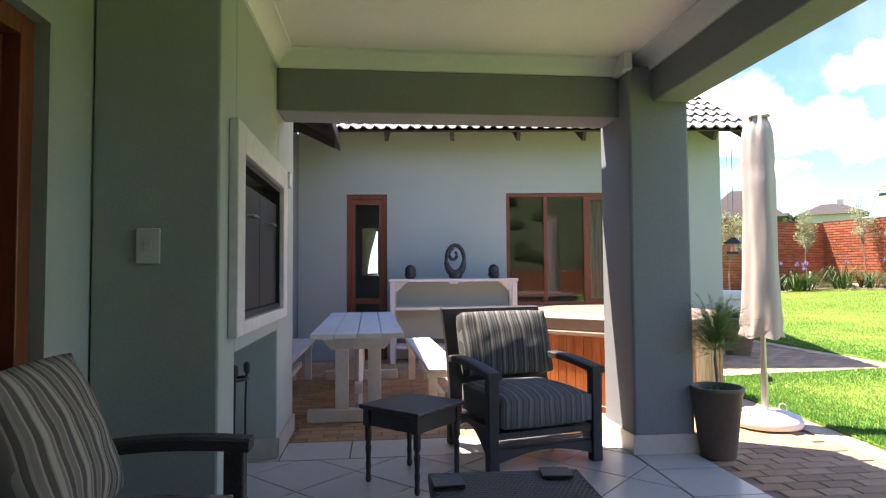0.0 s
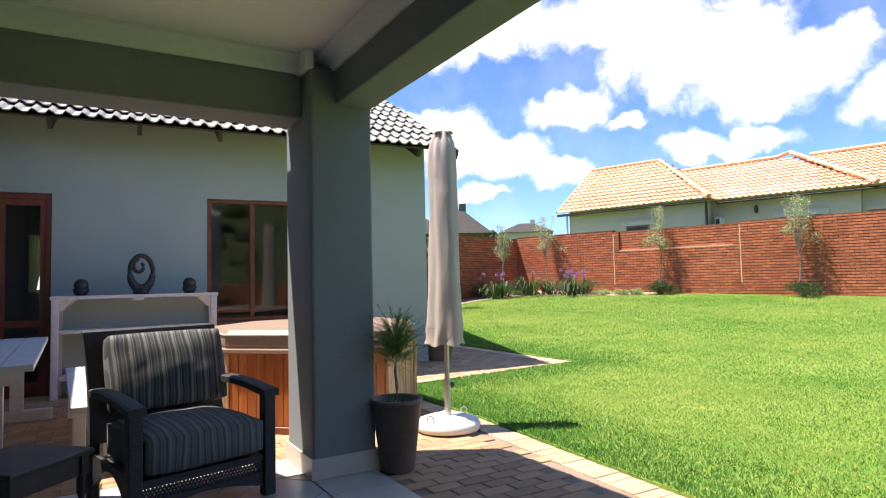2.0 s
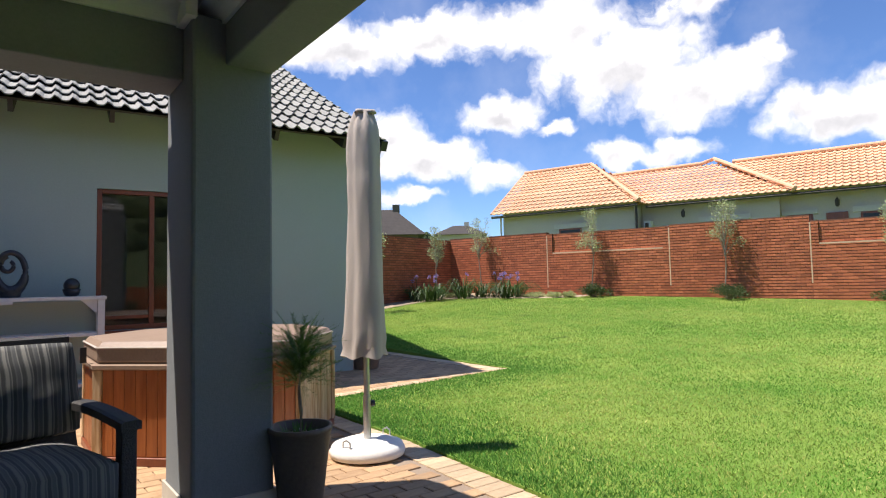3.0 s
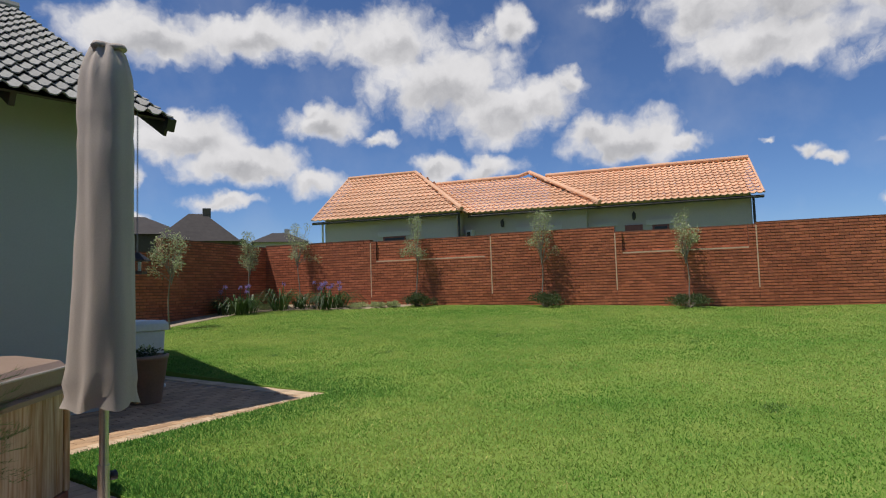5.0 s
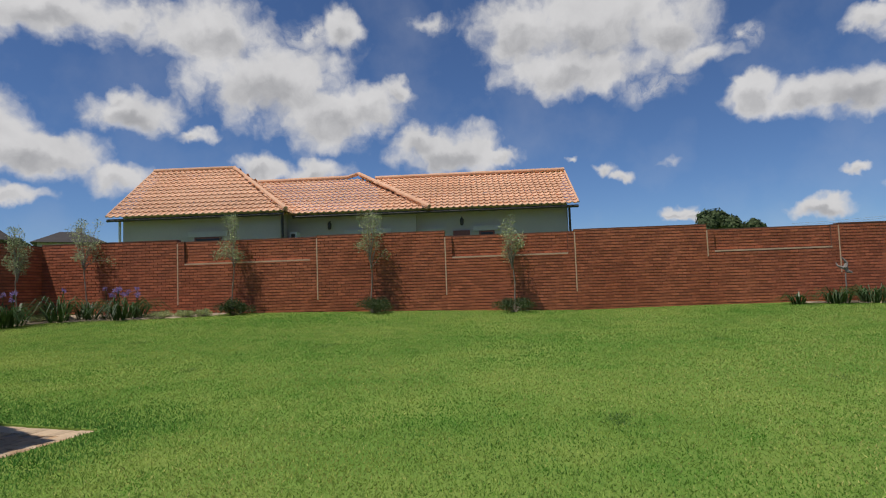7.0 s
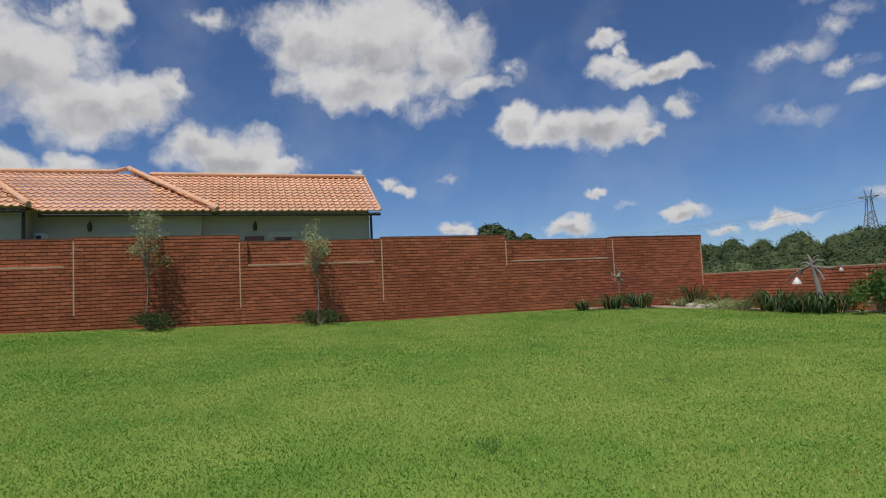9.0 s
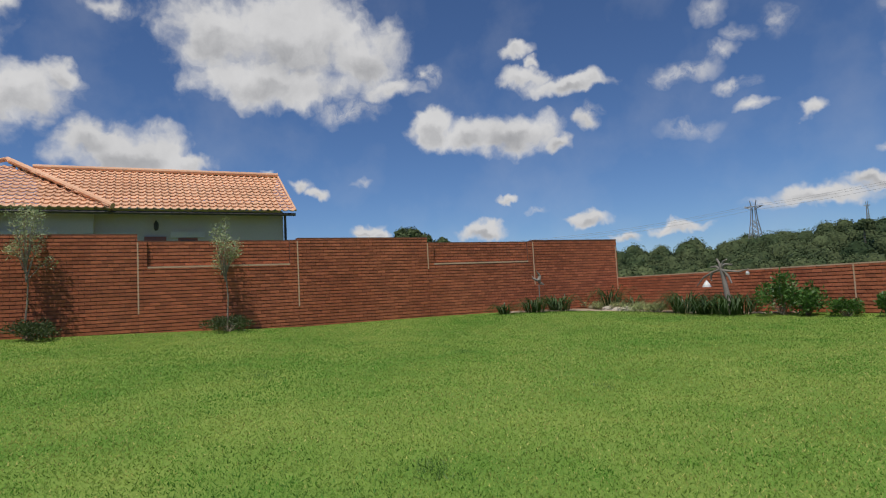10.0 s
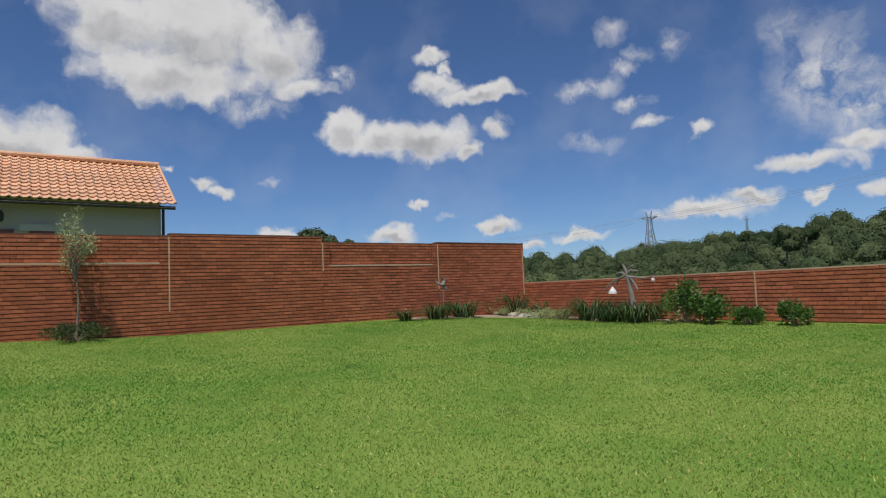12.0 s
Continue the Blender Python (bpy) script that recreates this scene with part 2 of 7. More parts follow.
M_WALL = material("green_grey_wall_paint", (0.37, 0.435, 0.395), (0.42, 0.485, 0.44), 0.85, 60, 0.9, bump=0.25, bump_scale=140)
# Paint of the pillar and beams; on the rear wall it stands for shade.
M_GREY = material("blue_grey_paint_and_wall_shade", (0.20, 0.215, 0.225), (0.24, 0.255, 0.265), 0.85, 60, 0.9, bump=0.25, bump_scale=140)
M_CEIL = material("white_ceiling_paint", (0.80, 0.79, 0.74), (0.86, 0.85, 0.80), 0.9, 30, 0.7, bump=0.08)
M_TILE = material("cream_floor_tile", (0.50, 0.48, 0.43), (0.58, 0.56, 0.51), 0.28, 12, 1.5, bump=0.03, piece=0.05)
M_GROUT = material("dark_grout", (0.16, 0.14, 0.12), (0.22, 0.20, 0.17), 0.95, 80, 4)
M_SKIRT = material("beige_skirting_tile", (0.50, 0.46, 0.40), (0.58, 0.54, 0.47), 0.4, 20, 2, piece=0.05)
M_BRICK = material("red_face_brick", (0.41, 0.112, 0.050), (0.58, 0.185, 0.090), 0.9, 14, 0.6, bump=0.4, bump_scale=90, piece=0.22, island=0.22, contrast=1.2)
M_MORTAR = material("brown_mortar", (0.13, 0.055, 0.034), (0.20, 0.09, 0.058), 0.95, 40, 2, bump=0.3)
M_LEDGE = material("pale_mortar_ledge", (0.52, 0.34, 0.22), (0.64, 0.44, 0.30), 0.9, 40, 3)
M_PAVER = material("brown_clay_paver", (0.30, 0.185, 0.10), (0.43, 0.28, 0.158), 0.85, 25, 1.2, bump=0.35, bump_scale=70, piece=0.2, island=0.2)
M_PAVEB = material("pale_edge_paver", (0.37, 0.265, 0.165), (0.50, 0.375, 0.245), 0.85, 25, 1.2, bump=0.3, piece=0.15, island=0.15)
M_SAND = material("joint_sand", (0.20, 0.15, 0.11), (0.30, 0.23, 0.17), 0.95, 120, 3, bump=0.3)
M_LAWN = material("lawn", (0.10, 0.205, 0.032), (0.21, 0.285, 0.062), 0.95, 70, 0.55, bump=0.2, bump_scale=220, contrast=1.6, spec=0.1)
M_BLADE = material("grass_blade", (0.14, 0.31, 0.046), (0.335, 0.425, 0.10), 0.7, 2.6, 0.33, island=0.3, translucent=0.35, spec=0.2, contrast=1.7)
M_LUSH = material("lush_grass_blade", (0.07, 0.215, 0.036), (0.14, 0.30, 0.058), 0.7, 2.6, 0.5, island=0.4, translucent=0.35, spec=0.2)
M_STRAW = material("dry_grass_blade", (0.42, 0.43, 0.12), (0.56, 0.53, 0.20), 0.8, 2.0, 0.6, island=0.3, translucent=0.3, spec=0.2)
M_SOIL = material("bed_soil", (0.24, 0.185, 0.125), (0.40, 0.32, 0.23), 0.95, 30, 3, bump=0.6)
M_WOODRED = material("varnished_meranti", (0.16, 0.045, 0.022), (0.26, 0.075, 0.035), 0.35, 6, 1, stretch=(12, 12, 1.2), bump=0.1)
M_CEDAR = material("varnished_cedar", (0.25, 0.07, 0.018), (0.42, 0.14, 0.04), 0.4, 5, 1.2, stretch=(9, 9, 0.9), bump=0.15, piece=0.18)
# Pale cedar: weathering, and on two tub sides grazing sunlight in the colour.
M_CEDARPALE = material("weathered_sunlit_cedar", (0.36, 0.20, 0.085), (0.60, 0.46, 0.30), 0.75, 6, 2, stretch=(8, 8, 0.7), bump=0.3, piece=0.2, contrast=1.6)
M_WHITEW = material("white_painted_timber", (0.60, 0.60, 0.58), (0.74, 0.74, 0.72), 0.55, 20, 2.5, stretch=(1, 1, 1), bump=0.1, piece=0.05)
M_BLACKST = material("black_braai_steel", (0.018, 0.018, 0.02), (0.035, 0.035, 0.038), 0.42, 50, 3, metal=0.3, bump=0.05)
M_CHROME = material("dull_steel", (0.45, 0.45, 0.45), (0.6, 0.6, 0.6), 0.3, 60, 3, metal=0.9)
M_WICKER = material("dark_wicker", (0.022, 0.02, 0.02), (0.05, 0.046, 0.045), 0.5, 90, 6, bump=0.7, bump_scale=130)
M_WEAVE = material("green_grey_weave", (0.05, 0.062, 0.056), (0.095, 0.11, 0.10), 0.4, 120, 5, bump=0.5, bump_scale=150)
M_DARKWOOD = material("dark_stained_wood", (0.025, 0.018, 0.018), (0.05, 0.036, 0.034), 0.35, 20, 3, stretch=(8, 1, 1), bump=0.1)
M_TAUPE = material("taupe_canvas", (0.44, 0.385, 0.34), (0.52, 0.46, 0.41), 0.9, 160, 1.8, bump=0.25, bump_scale=300)
M_VINYL = material("brown_vinyl_cover", (0.24, 0.165, 0.12), (0.32, 0.225, 0.165), 0.5, 60, 2, bump=0.15)
M_CONC = material("white_concrete", (0.66, 0.64, 0.60), (0.78, 0.76, 0.71), 0.75, 40, 3, bump=0.15)
M_ALU = material("brushed_aluminium", (0.55, 0.55, 0.54), (0.66, 0.66, 0.65), 0.35, 80, 3, metal=0.85)
M_POT = material("grey_brown_pot", (0.115, 0.09, 0.07), (0.165, 0.132, 0.105), 0.55, 40, 3, bump=0.1)
M_POTBR = material("brown_glazed_pot", (0.19, 0.125, 0.085), (0.26, 0.175, 0.125), 0.5, 40, 3, bump=0.1)
M_BLACKP = material("black_plastic", (0.015, 0.015, 0.016), (0.03, 0.03, 0.032), 0.4, 40, 3)
M_STONE = material("black_stone", (0.02, 0.02, 0.024), (0.04, 0.04, 0.046), 0.3, 30, 4)
M_ROOFGREY = material("grey_concrete_roof_tile", (0.235, 0.235, 0.22), (0.34, 0.335, 0.315), 0.85, 18, 1.4, bump=0.35, piece=0.1, island=0.1)
M_ROOFORG = material("terracotta_roof_tile", (0.60, 0.325, 0.19), (0.76, 0.465, 0.30), 0.85, 10, 0.5, bump=0.2, island=0.12, piece=0.1)
M_ROOFDK = material("dark_far_roof", (0.034, 0.029, 0.028), (0.055, 0.048, 0.045), 0.9, 4, 0.5)
M_RENDER = material("grey_render", (0.47, 0.42, 0.365), (0.54, 0.485, 0.425), 0.9, 20, 0.6, bump=0.1)
M_DARKWALL = material("brown_far_wall", (0.10, 0.08, 0.065), (0.15, 0.12, 0.10), 0.9, 10, 0.5)
M_FARWALL = material("cream_render", (0.50, 0.46, 0.40), (0.58, 0.54, 0.48), 0.9, 10, 0.5)
M_TIMBER = material("dark_timber", (0.03, 0.025, 0.022), (0.06, 0.05, 0.045), 0.6, 20, 3)
M_TRUNK = material("bark", (0.20, 0.16, 0.12), (0.32, 0.27, 0.21), 0.9, 40, 5, bump=0.6)
M_DEADWOOD = material("weathered_grey_wood", (0.17, 0.15, 0.13), (0.30, 0.27, 0.24), 0.85, 30, 4, bump=0.5)
M_OLIVE = material("olive_leaf", (0.29, 0.34, 0.155), (0.48, 0.52, 0.29), 0.6, 3, 1, island=0.3, translucent=0.3)
M_DKLEAF = material("dark_shrub_leaf", (0.035, 0.06, 0.018), (0.08, 0.115, 0.03), 0.6, 3, 1, island=0.35, translucent=0.2)
M_BUSH = material("bright_bush_leaf", (0.045, 0.12, 0.018), (0.115, 0.225, 0.045), 0.5, 3, 1, island=0.35, translucent=0.3)
M_AGA = material("strap_leaf", (0.026, 0.062, 0.014), (0.07, 0.125, 0.03), 0.45, 3, 1, island=0.35, translucent=0.25)
M_PURPLE = material("purple_flower", (0.24, 0.165, 0.42), (0.40, 0.32, 0.60), 0.7, 5, 1, island=0.25, translucent=0.3)
M_PALEGR = material("pale_ground_cover", (0.33, 0.38, 0.16), (0.48, 0.50, 0.25), 0.8, 5, 1, island=0.3, translucent=0.3)
M_FERN = material("feathery_leaf", (0.075, 0.17, 0.03), (0.15, 0.26, 0.06), 0.6, 3, 1, island=0.35, translucent=0.3)
M_FAROT = material("hill_tree_leaf", (0.036, 0.060, 0.026), (0.098, 0.122, 0.054), 0.8, 0.30, 0.10, island=0.22, spec=0.1, contrast=1.6)
M_HILL = material("hill_scrub", (0.03, 0.05, 0.016), (0.065, 0.09, 0.03), 0.95, 0.5, 0.06)
M_ROCK = material("pale_rock", (0.42, 0.37, 0.30), (0.60, 0.55, 0.47), 0.9, 20, 4, bump=0.5, piece=0.12)
M_PLASTIC = material("white_plastic", (0.62, 0.62, 0.60), (0.72, 0.72, 0.70), 0.45, 20, 3)
M_CURTAIN = material("cream_curtain", (0.60, 0.54, 0.45), (0.72, 0.66, 0.57), 0.9, 60, 4, translucent=0.3)
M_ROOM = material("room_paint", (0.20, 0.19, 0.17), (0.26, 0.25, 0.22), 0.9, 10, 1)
M_GALV = material("galvanised_steel", (0.22, 0.23, 0.24), (0.30, 0.31, 0.32), 0.6, 10, 1, metal=0.4)
M_GLASS = glass_material("window_glass")
M_STRIPE_BACK = striped("striped_cloth_upright", "X", [(0.062, 0.066, 0.07), (0.17, 0.17, 0.16), (0.032, 0.034, 0.038), (0.10, 0.104, 0.104), (0.22, 0.215, 0.20)], 0.085)
M_STRIPE_SEAT = striped("striped_cloth_seat", "X", [(0.12, 0.124, 0.124), (0.19, 0.19, 0.182), (0.072, 0.075, 0.077), (0.15, 0.154, 0.154), (0.21, 0.207, 0.195)], 0.075)
M_STRIPE_SOFA = striped("striped_cloth_sofa", "Y", [(0.17, 0.165, 0.15), (0.34, 0.33, 0.29), (0.05, 0.048, 0.046), (0.24, 0.235, 0.21), (0.40, 0.385, 0.34)], 0.115)


# mesh helpers -------------------------------------------------------------
class Mesh:
    """A buffer of corners and faces."""

    def __init__(self):
        self.v, self.f, self.smooth = [], [], False

    def add(self, verts, faces, m=None):
        o = len(self.v)
        self.v += [tuple(m @ Vector(p)) for p in verts] if m else [tuple(p) for p in verts]
        self.f += [tuple(o + i for i in f) for f in faces]
        return self

    def box(self, x0, y0, z0, x1, y1, z1, m=None, b=0.0):
        """A box; b: the width of its chamfered edges along z."""
        if not b:
            p = [(x, y, z) for z in (z0, z1) for x, y in ((x0, y0), (x1, y0), (x1, y1), (x0, y1))]
            return self.add(p, [(3, 2, 1, 0), (4, 5, 6, 7), (0, 1, 5, 4), (1, 2, 6, 5), (2, 3, 7, 6), (3, 0, 4, 7)], m)
        rings = []
        for z, i in ((z0, b), (z0 + b, 0), (z1 - b, 0), (z1, b)):
            c = b if i == 0 else b
            rings.append([(x0 + i + c * (1 - bool(i)), y0 + i, z), (x1 - i - c * (1 - bool(i)), y0 + i, z), (x1 - i, y0 + i + c * (1 - bool(i)), z),
                          (x1 - i, y1 - i - c * (1 - bool(i)), z), (x1 - i - c * (1 - bool(i)), y1 - i, z), (x0 + i + c * (1 - bool(i)), y1 - i, z),
                          (x0 + i, y1 - i - c * (1 - bool(i)), z), (x0 + i, y0 + i + c * (1 - bool(i)), z)])
        return self.loft(rings, m)

    def loft(self, rings, m=None, caps=True, closed=True):
        n = len(rings[0])
        verts = [p for r in rings for p in r]
        faces = []
        for k in range(len(rings) - 1):
            for i in range(n if closed else n - 1):
                j = (i + 1) % n
                faces.append((k * n + i, k * n + j, (k + 1) * n + j, (k + 1) * n + i))
        if caps:
            faces += [tuple(reversed(range(n))), tuple(range((len(rings) - 1) * n, len(rings) * n))]
        return self.add(verts, faces, m)

    def turned(self, profile, n=20, m=None, caps=True):
        """Rings of (radius, height) about z."""
        return self.loft([[(r * math.cos(2 * math.pi * i / n), r * math.sin(2 * math.pi * i / n), z) for i in range(n)] for r, z in profile], m, caps)

    def tube(self, points, radii, n=8, m=None):
        pts = [Vector(p) for p in points]
        if isinstance(radii, (int, float)):
            radii = [radii] * len(pts)
        rings = []
        for k, p in enumerate(pts):
            way = (pts[min(k + 1, len(pts) - 1)] - pts[max(k - 1, 0)]).normalized()
            side = way.cross(Vector((0, 0, 1)))
            side = side.normalized() if side.length > 1e-3 else Vector((1, 0, 0))
            up = side.cross(way)
            rings.append([tuple(p + radii[k] * (math.cos(2 * math.pi * i / n) * side + math.sin(2 * math.pi * i / n) * up)) for i in range(n)])
        return self.loft(rings, m)

    def data(self, name, mat):
        me = bpy.data.meshes.new(name)
        me.from_pydata(self.v, [], self.f)
        me.materials.append(mat)
        if self.smooth:
            me.polygons.foreach_set("use_smooth", [True] * len(me.polygons))
        me.update()
        return me


def part(name, mesh, mat, parent=None, label="", smooth=False, m=None):
    mesh.smooth = smooth
    ob = new(name, mesh.data(name, mat))
    if parent:
        ob.parent = parent
    if m is not None:
        ob.matrix_basis = m
    return tagged(ob, label) if label else ob


def thing(name, label, category, m=None, group="", kind=""):
    ob = new(name)
    ob.empty_display_size = 0.1
    if m is not None:
        ob.matrix_basis = m
    return tagged(ob, label, category, group, kind)


def structure(name, mesh, mat, label, category, smooth=False):
    return tagged(part(name, mesh, mat, smooth=smooth), label, category, kind="structure")


def rounded(mesh, width, segments=2):
    """The buffer as a bmesh with its edges bevelled, put back."""
    bm = bmesh.new()
    vs = [bm.verts.new(p) for p in mesh.v]
    for f in mesh.f:
        bm.faces.new([vs[i] for i in f])
    bmesh.ops.bevel(bm, geom=bm.edges[:], offset=width, segments=segments, affect="EDGES", profile=0.5)
    bm.verts.index_update()
    out = Mesh()
    out.v = [tuple(v.co) for v in bm.verts]
    out.f = [tuple(v.index for v in f.verts) for f in bm.faces]
    bm.free()
    return out


def cushion(w, d, h, puff=0.035, nx=16, ny=14, seed=1.0):
    """A soft pad centred on the origin with a rounded rim and creases."""
    out = Mesh()
    rows = []
    for sgn in (-1, 1):
        for j in range(ny + 1):
            for i in range(nx + 1):
                u, v = 2 * i / nx - 1, 2 * j / ny - 1
                e = max(abs(u), abs(v))
                k = 1 - e ** 6
                z = sgn * (h / 2 * (0.72 + 0.28 * k) + puff * (1 - u * u) * (1 - v * v))
                z += 0.007 * noise.noise(Vector((u * 3 + seed, v * 3, sgn * 2.0)))
                if e > 0.999:
                    z = sgn * h * 0.36
                sh = 1 - 0.03 * (abs(u) * abs(v)) ** 3
                rows.append((u * w / 2 * sh, v * d / 2 * sh, z))
    n = (nx + 1) * (ny + 1)
    faces = []
    for j in range(ny):
        for i in range(nx):
            a = j * (nx + 1) + i
            faces.append((a, a + nx + 1, a + nx + 2, a + 1))
            faces.append((n + a, n + a + 1, n + a + nx + 2, n + a + nx + 1))
    rim = [i for i in range(nx + 1)] + [j * (nx + 1) + nx for j in range(1, ny + 1)] + [ny * (nx + 1) + i for i in range(nx - 1, -1, -1)] + [j * (nx + 1) for j in range(ny - 1, 0, -1)]
    for k in range(len(rim)):
        a, b = rim[k], rim[(k + 1) % len(rim)]
        faces.append((a, b, n + b, n + a))
    return out.add(rows, faces)


def leaf_cloud(out, rng, centre, radii, count, size, droop=0.0, lift=0.3, aspect=0.35):
    """Small bent leaves scattered through a lumpy ball."""
    c = Vector(centre)
    for _ in range(count):
        while True:
            p = Vector((rng.uniform(-1, 1), rng.uniform(-1, 1), rng.uniform(-1, 1)))
            if p.length < 1:
                break
        p = p * (0.55 + 0.45 * rng.random())
        q = c + Vector((p.x * radii[0], p.y * radii[1], p.z * radii[2]))
        way = (Vector((p.x, p.y, p.z + lift - droop)) + Vector((rng.uniform(-1, 1), rng.uniform(-1, 1), rng.uniform(-1, 1))) * 0.8).normalized()
        side = way.cross(Vector((rng.uniform(-1, 1), rng.uniform(-1, 1), rng.uniform(-1, 1)))).normalized()
        s = size * rng.uniform(0.6, 1.3)
        a, b = q, q + way * s
        mid = q + way * s * 0.5
        out.add([a, mid + side * s * aspect * 0.5, b, mid - side * s * aspect * 0.5], [(0, 1, 2, 3)])
    return out


# plan ---------------------------------------------------------------------
FLOOR_X, FLOOR_Y = 2.70, 4.80          # edges of the tiled veranda
PAVE_Z = -0.015
EAST, EAST_WAY = Vector((18.33, 11.78)), Vector((0.3176, -0.9482))     # garden wall: a point on it and its run
EAST_OUT = Vector((0.9482, 0.3176))
CORNER = EAST + EAST_WAY * -8.2
NORTH_WAY = -EAST_OUT
SOUTH, SOUTH_WAY = Vector((24.2, -5.75)), Vector((-0.9642, -0.2652))
SOUTH_IN = Vector((-0.2652, 0.9642))
BASE = [(-40, 1.0), (-8.2, 0.86), (-4.1, 0.75), (0, 0.66), (3.75, 0.57), (7.5, 0.45), (11.3, 0.47), (15, 0.45), (18.5, 0.27), (30, 0.2), (60, 0.0)]


def along(table, s):
    for (a, u), (b, v) in zip(table, table[1:]):
        if s <= b:
            return u + (v - u) * max(0.0, (s - a) / (b - a))
    return table[-1][1]


def ground_z(x, y):
    p = Vector((x, y)) - EAST
    far, s = -p.dot(EAST_OUT), p.dot(EAST_WAY)
    k = min(1.0, max(0.0, 1 - far / 11.5))
    q = Vector((x, y)) - SOUTH
    near = min(1.0, max(0.0, 1 - q.dot(SOUTH_IN) / 9.0))
    return max(along(BASE, s) * k, 0.24 * near) - 0.004


def east(s, off, z=None):
    """A place by its run along the garden wall and its distance into the lawn."""
    p = EAST + EAST_WAY * s - EAST_OUT * off
    return Vector((p.x, p.y, ground_z(p.x, p.y) if z is None else z))


def south(s, off, z=None):
    p = SOUTH + SOUTH_WAY * s + SOUTH_IN * off
    return Vector((p.x, p.y, ground_z(p.x, p.y) if z is None else z))


def paving_edge(v):
    """The lawn's edge beside the veranda path, at a distance ahead."""
    return 4.11 - 0.075 * max(0.0, 5.0 - v)


# ground -------------------------------------------------------------------
def build_ground():
    us = [-2500, -800, -300, -100, -40, -15, -6, -0.02, 0.0] + [0.15 * k for k in range(1, 22)] + [3.21, 3.23] + [3.3 + 0.15 * k for k in range(1, 141)] + [26, 32, 45, 70, 120, 300, 900, 2500]
    vs = [-2500, -800, -300, -100, -50, -30, -20, -14] + [-10 + 0.17 * k for k in range(100)] + [7.01, 7.03] + [7.2 + 0.17 * k for k in range(75)] + [20.5, 24, 30, 45, 80, 150, 400, 1000, 2500]
    verts, faces = [], []
    for v in vs:
        for u in us:
            x = u + paving_edge(v) if abs(v) < 30 else u + 4.3
            y = v + 0.105 * min(3.23, max(0.0, u)) * min(1.0, max(0.0, (12.5 - v) / 5.4)) if v > 0 else v
            paved = (u <= -0.02 and v > -30) or (7.02 <= v <= 30 and u <= 3.21)
            z = ground_z(x, y)
            if u > 26 or v > 20.2 or v < -12:
                z = min(z, 0.6)
            if paved or (u <= -0.02 and v > -30):
                z = -0.30
            verts.append((x, y, z))
    n = len(us)
    for j in range(len(vs) - 1):
        for i in range(n - 1):
            faces.append((j * n + i, j * n + i + 1, (j + 1) * n + i + 1, (j + 1) * n + i))
    structure("ground", Mesh().add(verts, faces), M_LAWN, "mown green lawn rising gently to the brick garden wall", "lawn")


build_ground()


# veranda ------------------------------------------------------------------
def wall_box(name, mat, label, *boxes, category="wall", round_to=0.0):
    m = Mesh()
    for b in boxes:
        m.box(*b)
    if round_to:
        m = rounded(m, round_to)
    return structure(name, m, mat, label, category)


floor = wall_box("floor", M_GROUT, "cream tiled veranda floor with dark grout lines", (-0.7, -3.2, -0.5, FLOOR_X - 0.004, FLOOR_Y - 0.004, -0.006), category="floor")
wall_box("wall_west", M_WALL, "green-grey plastered house wall beside the veranda",
         (-0.90, 2.66, -0.3, -0.61, 5.168, 3.3), (-0.90, -3.2, -0.3, -0.61, 1.35, 3.0), (-0.90, 1.35, 2.15, -0.61, 2.66, 3.0))
# Carries wall_west on; its shade is put into the darker grey.
wall_box("wall_west_rear", M_GREY, "plastered house wall beside the picnic table, its shade put into the blue-grey", (-0.90, 5.171, -0.3, -0.61, 9.70, 3.3))
# Out of sight; drawn in close to cut the light from behind.
wall_box("wall_south", M_WALL, "unseen wall set close to hold light out of the veranda's end", (-0.9, -1.4, -0.3, 2.71, -1.2, 3.0))
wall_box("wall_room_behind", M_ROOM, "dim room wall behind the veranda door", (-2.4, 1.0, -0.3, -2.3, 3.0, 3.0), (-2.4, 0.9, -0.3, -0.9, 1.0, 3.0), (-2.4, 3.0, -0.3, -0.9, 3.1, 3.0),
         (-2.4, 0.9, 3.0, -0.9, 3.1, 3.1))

# the built-in fireplace block with its opening
wall_box("wall_fireplace", M_WALL, "green-grey plastered built-in fireplace block", (-0.605, 2.99, 0.0, -0.08, 3.27, 2.72), (-0.605, 4.45, 0.0, -0.08, 5.17, 2.95),
         (-0.605, 3.27, 1.80, -0.08, 4.45, 2.72), (-0.605, 3.27, 0.84, -0.08, 4.45, 0.985), (-0.605, 3.27, 0.0, -0.42, 4.45, 1.80), round_to=0.012)
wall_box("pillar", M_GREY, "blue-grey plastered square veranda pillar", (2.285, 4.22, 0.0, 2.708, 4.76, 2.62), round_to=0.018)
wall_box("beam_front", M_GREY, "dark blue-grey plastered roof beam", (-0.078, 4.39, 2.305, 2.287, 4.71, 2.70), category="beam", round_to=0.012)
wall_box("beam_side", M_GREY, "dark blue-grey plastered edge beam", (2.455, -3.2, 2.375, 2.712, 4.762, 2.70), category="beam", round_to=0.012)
wall_box("ceiling", M_CEIL, "white painted veranda ceiling", (-0.62, -3.2, 2.70, 2.70, 4.74, 2.80), category="ceiling")
# The second box is an unseen overhang added to keep sun off the armchair.
wall_box("roof_slab", M_ROOFGREY, "veranda roof edge above the beam, with an unseen strip added for shade", (-0.9, -3.4, 2.80, 2.60, 4.62, 2.95), (-0.9, 4.62, 2.80, 1.95, 4.98, 2.95), category="roof")
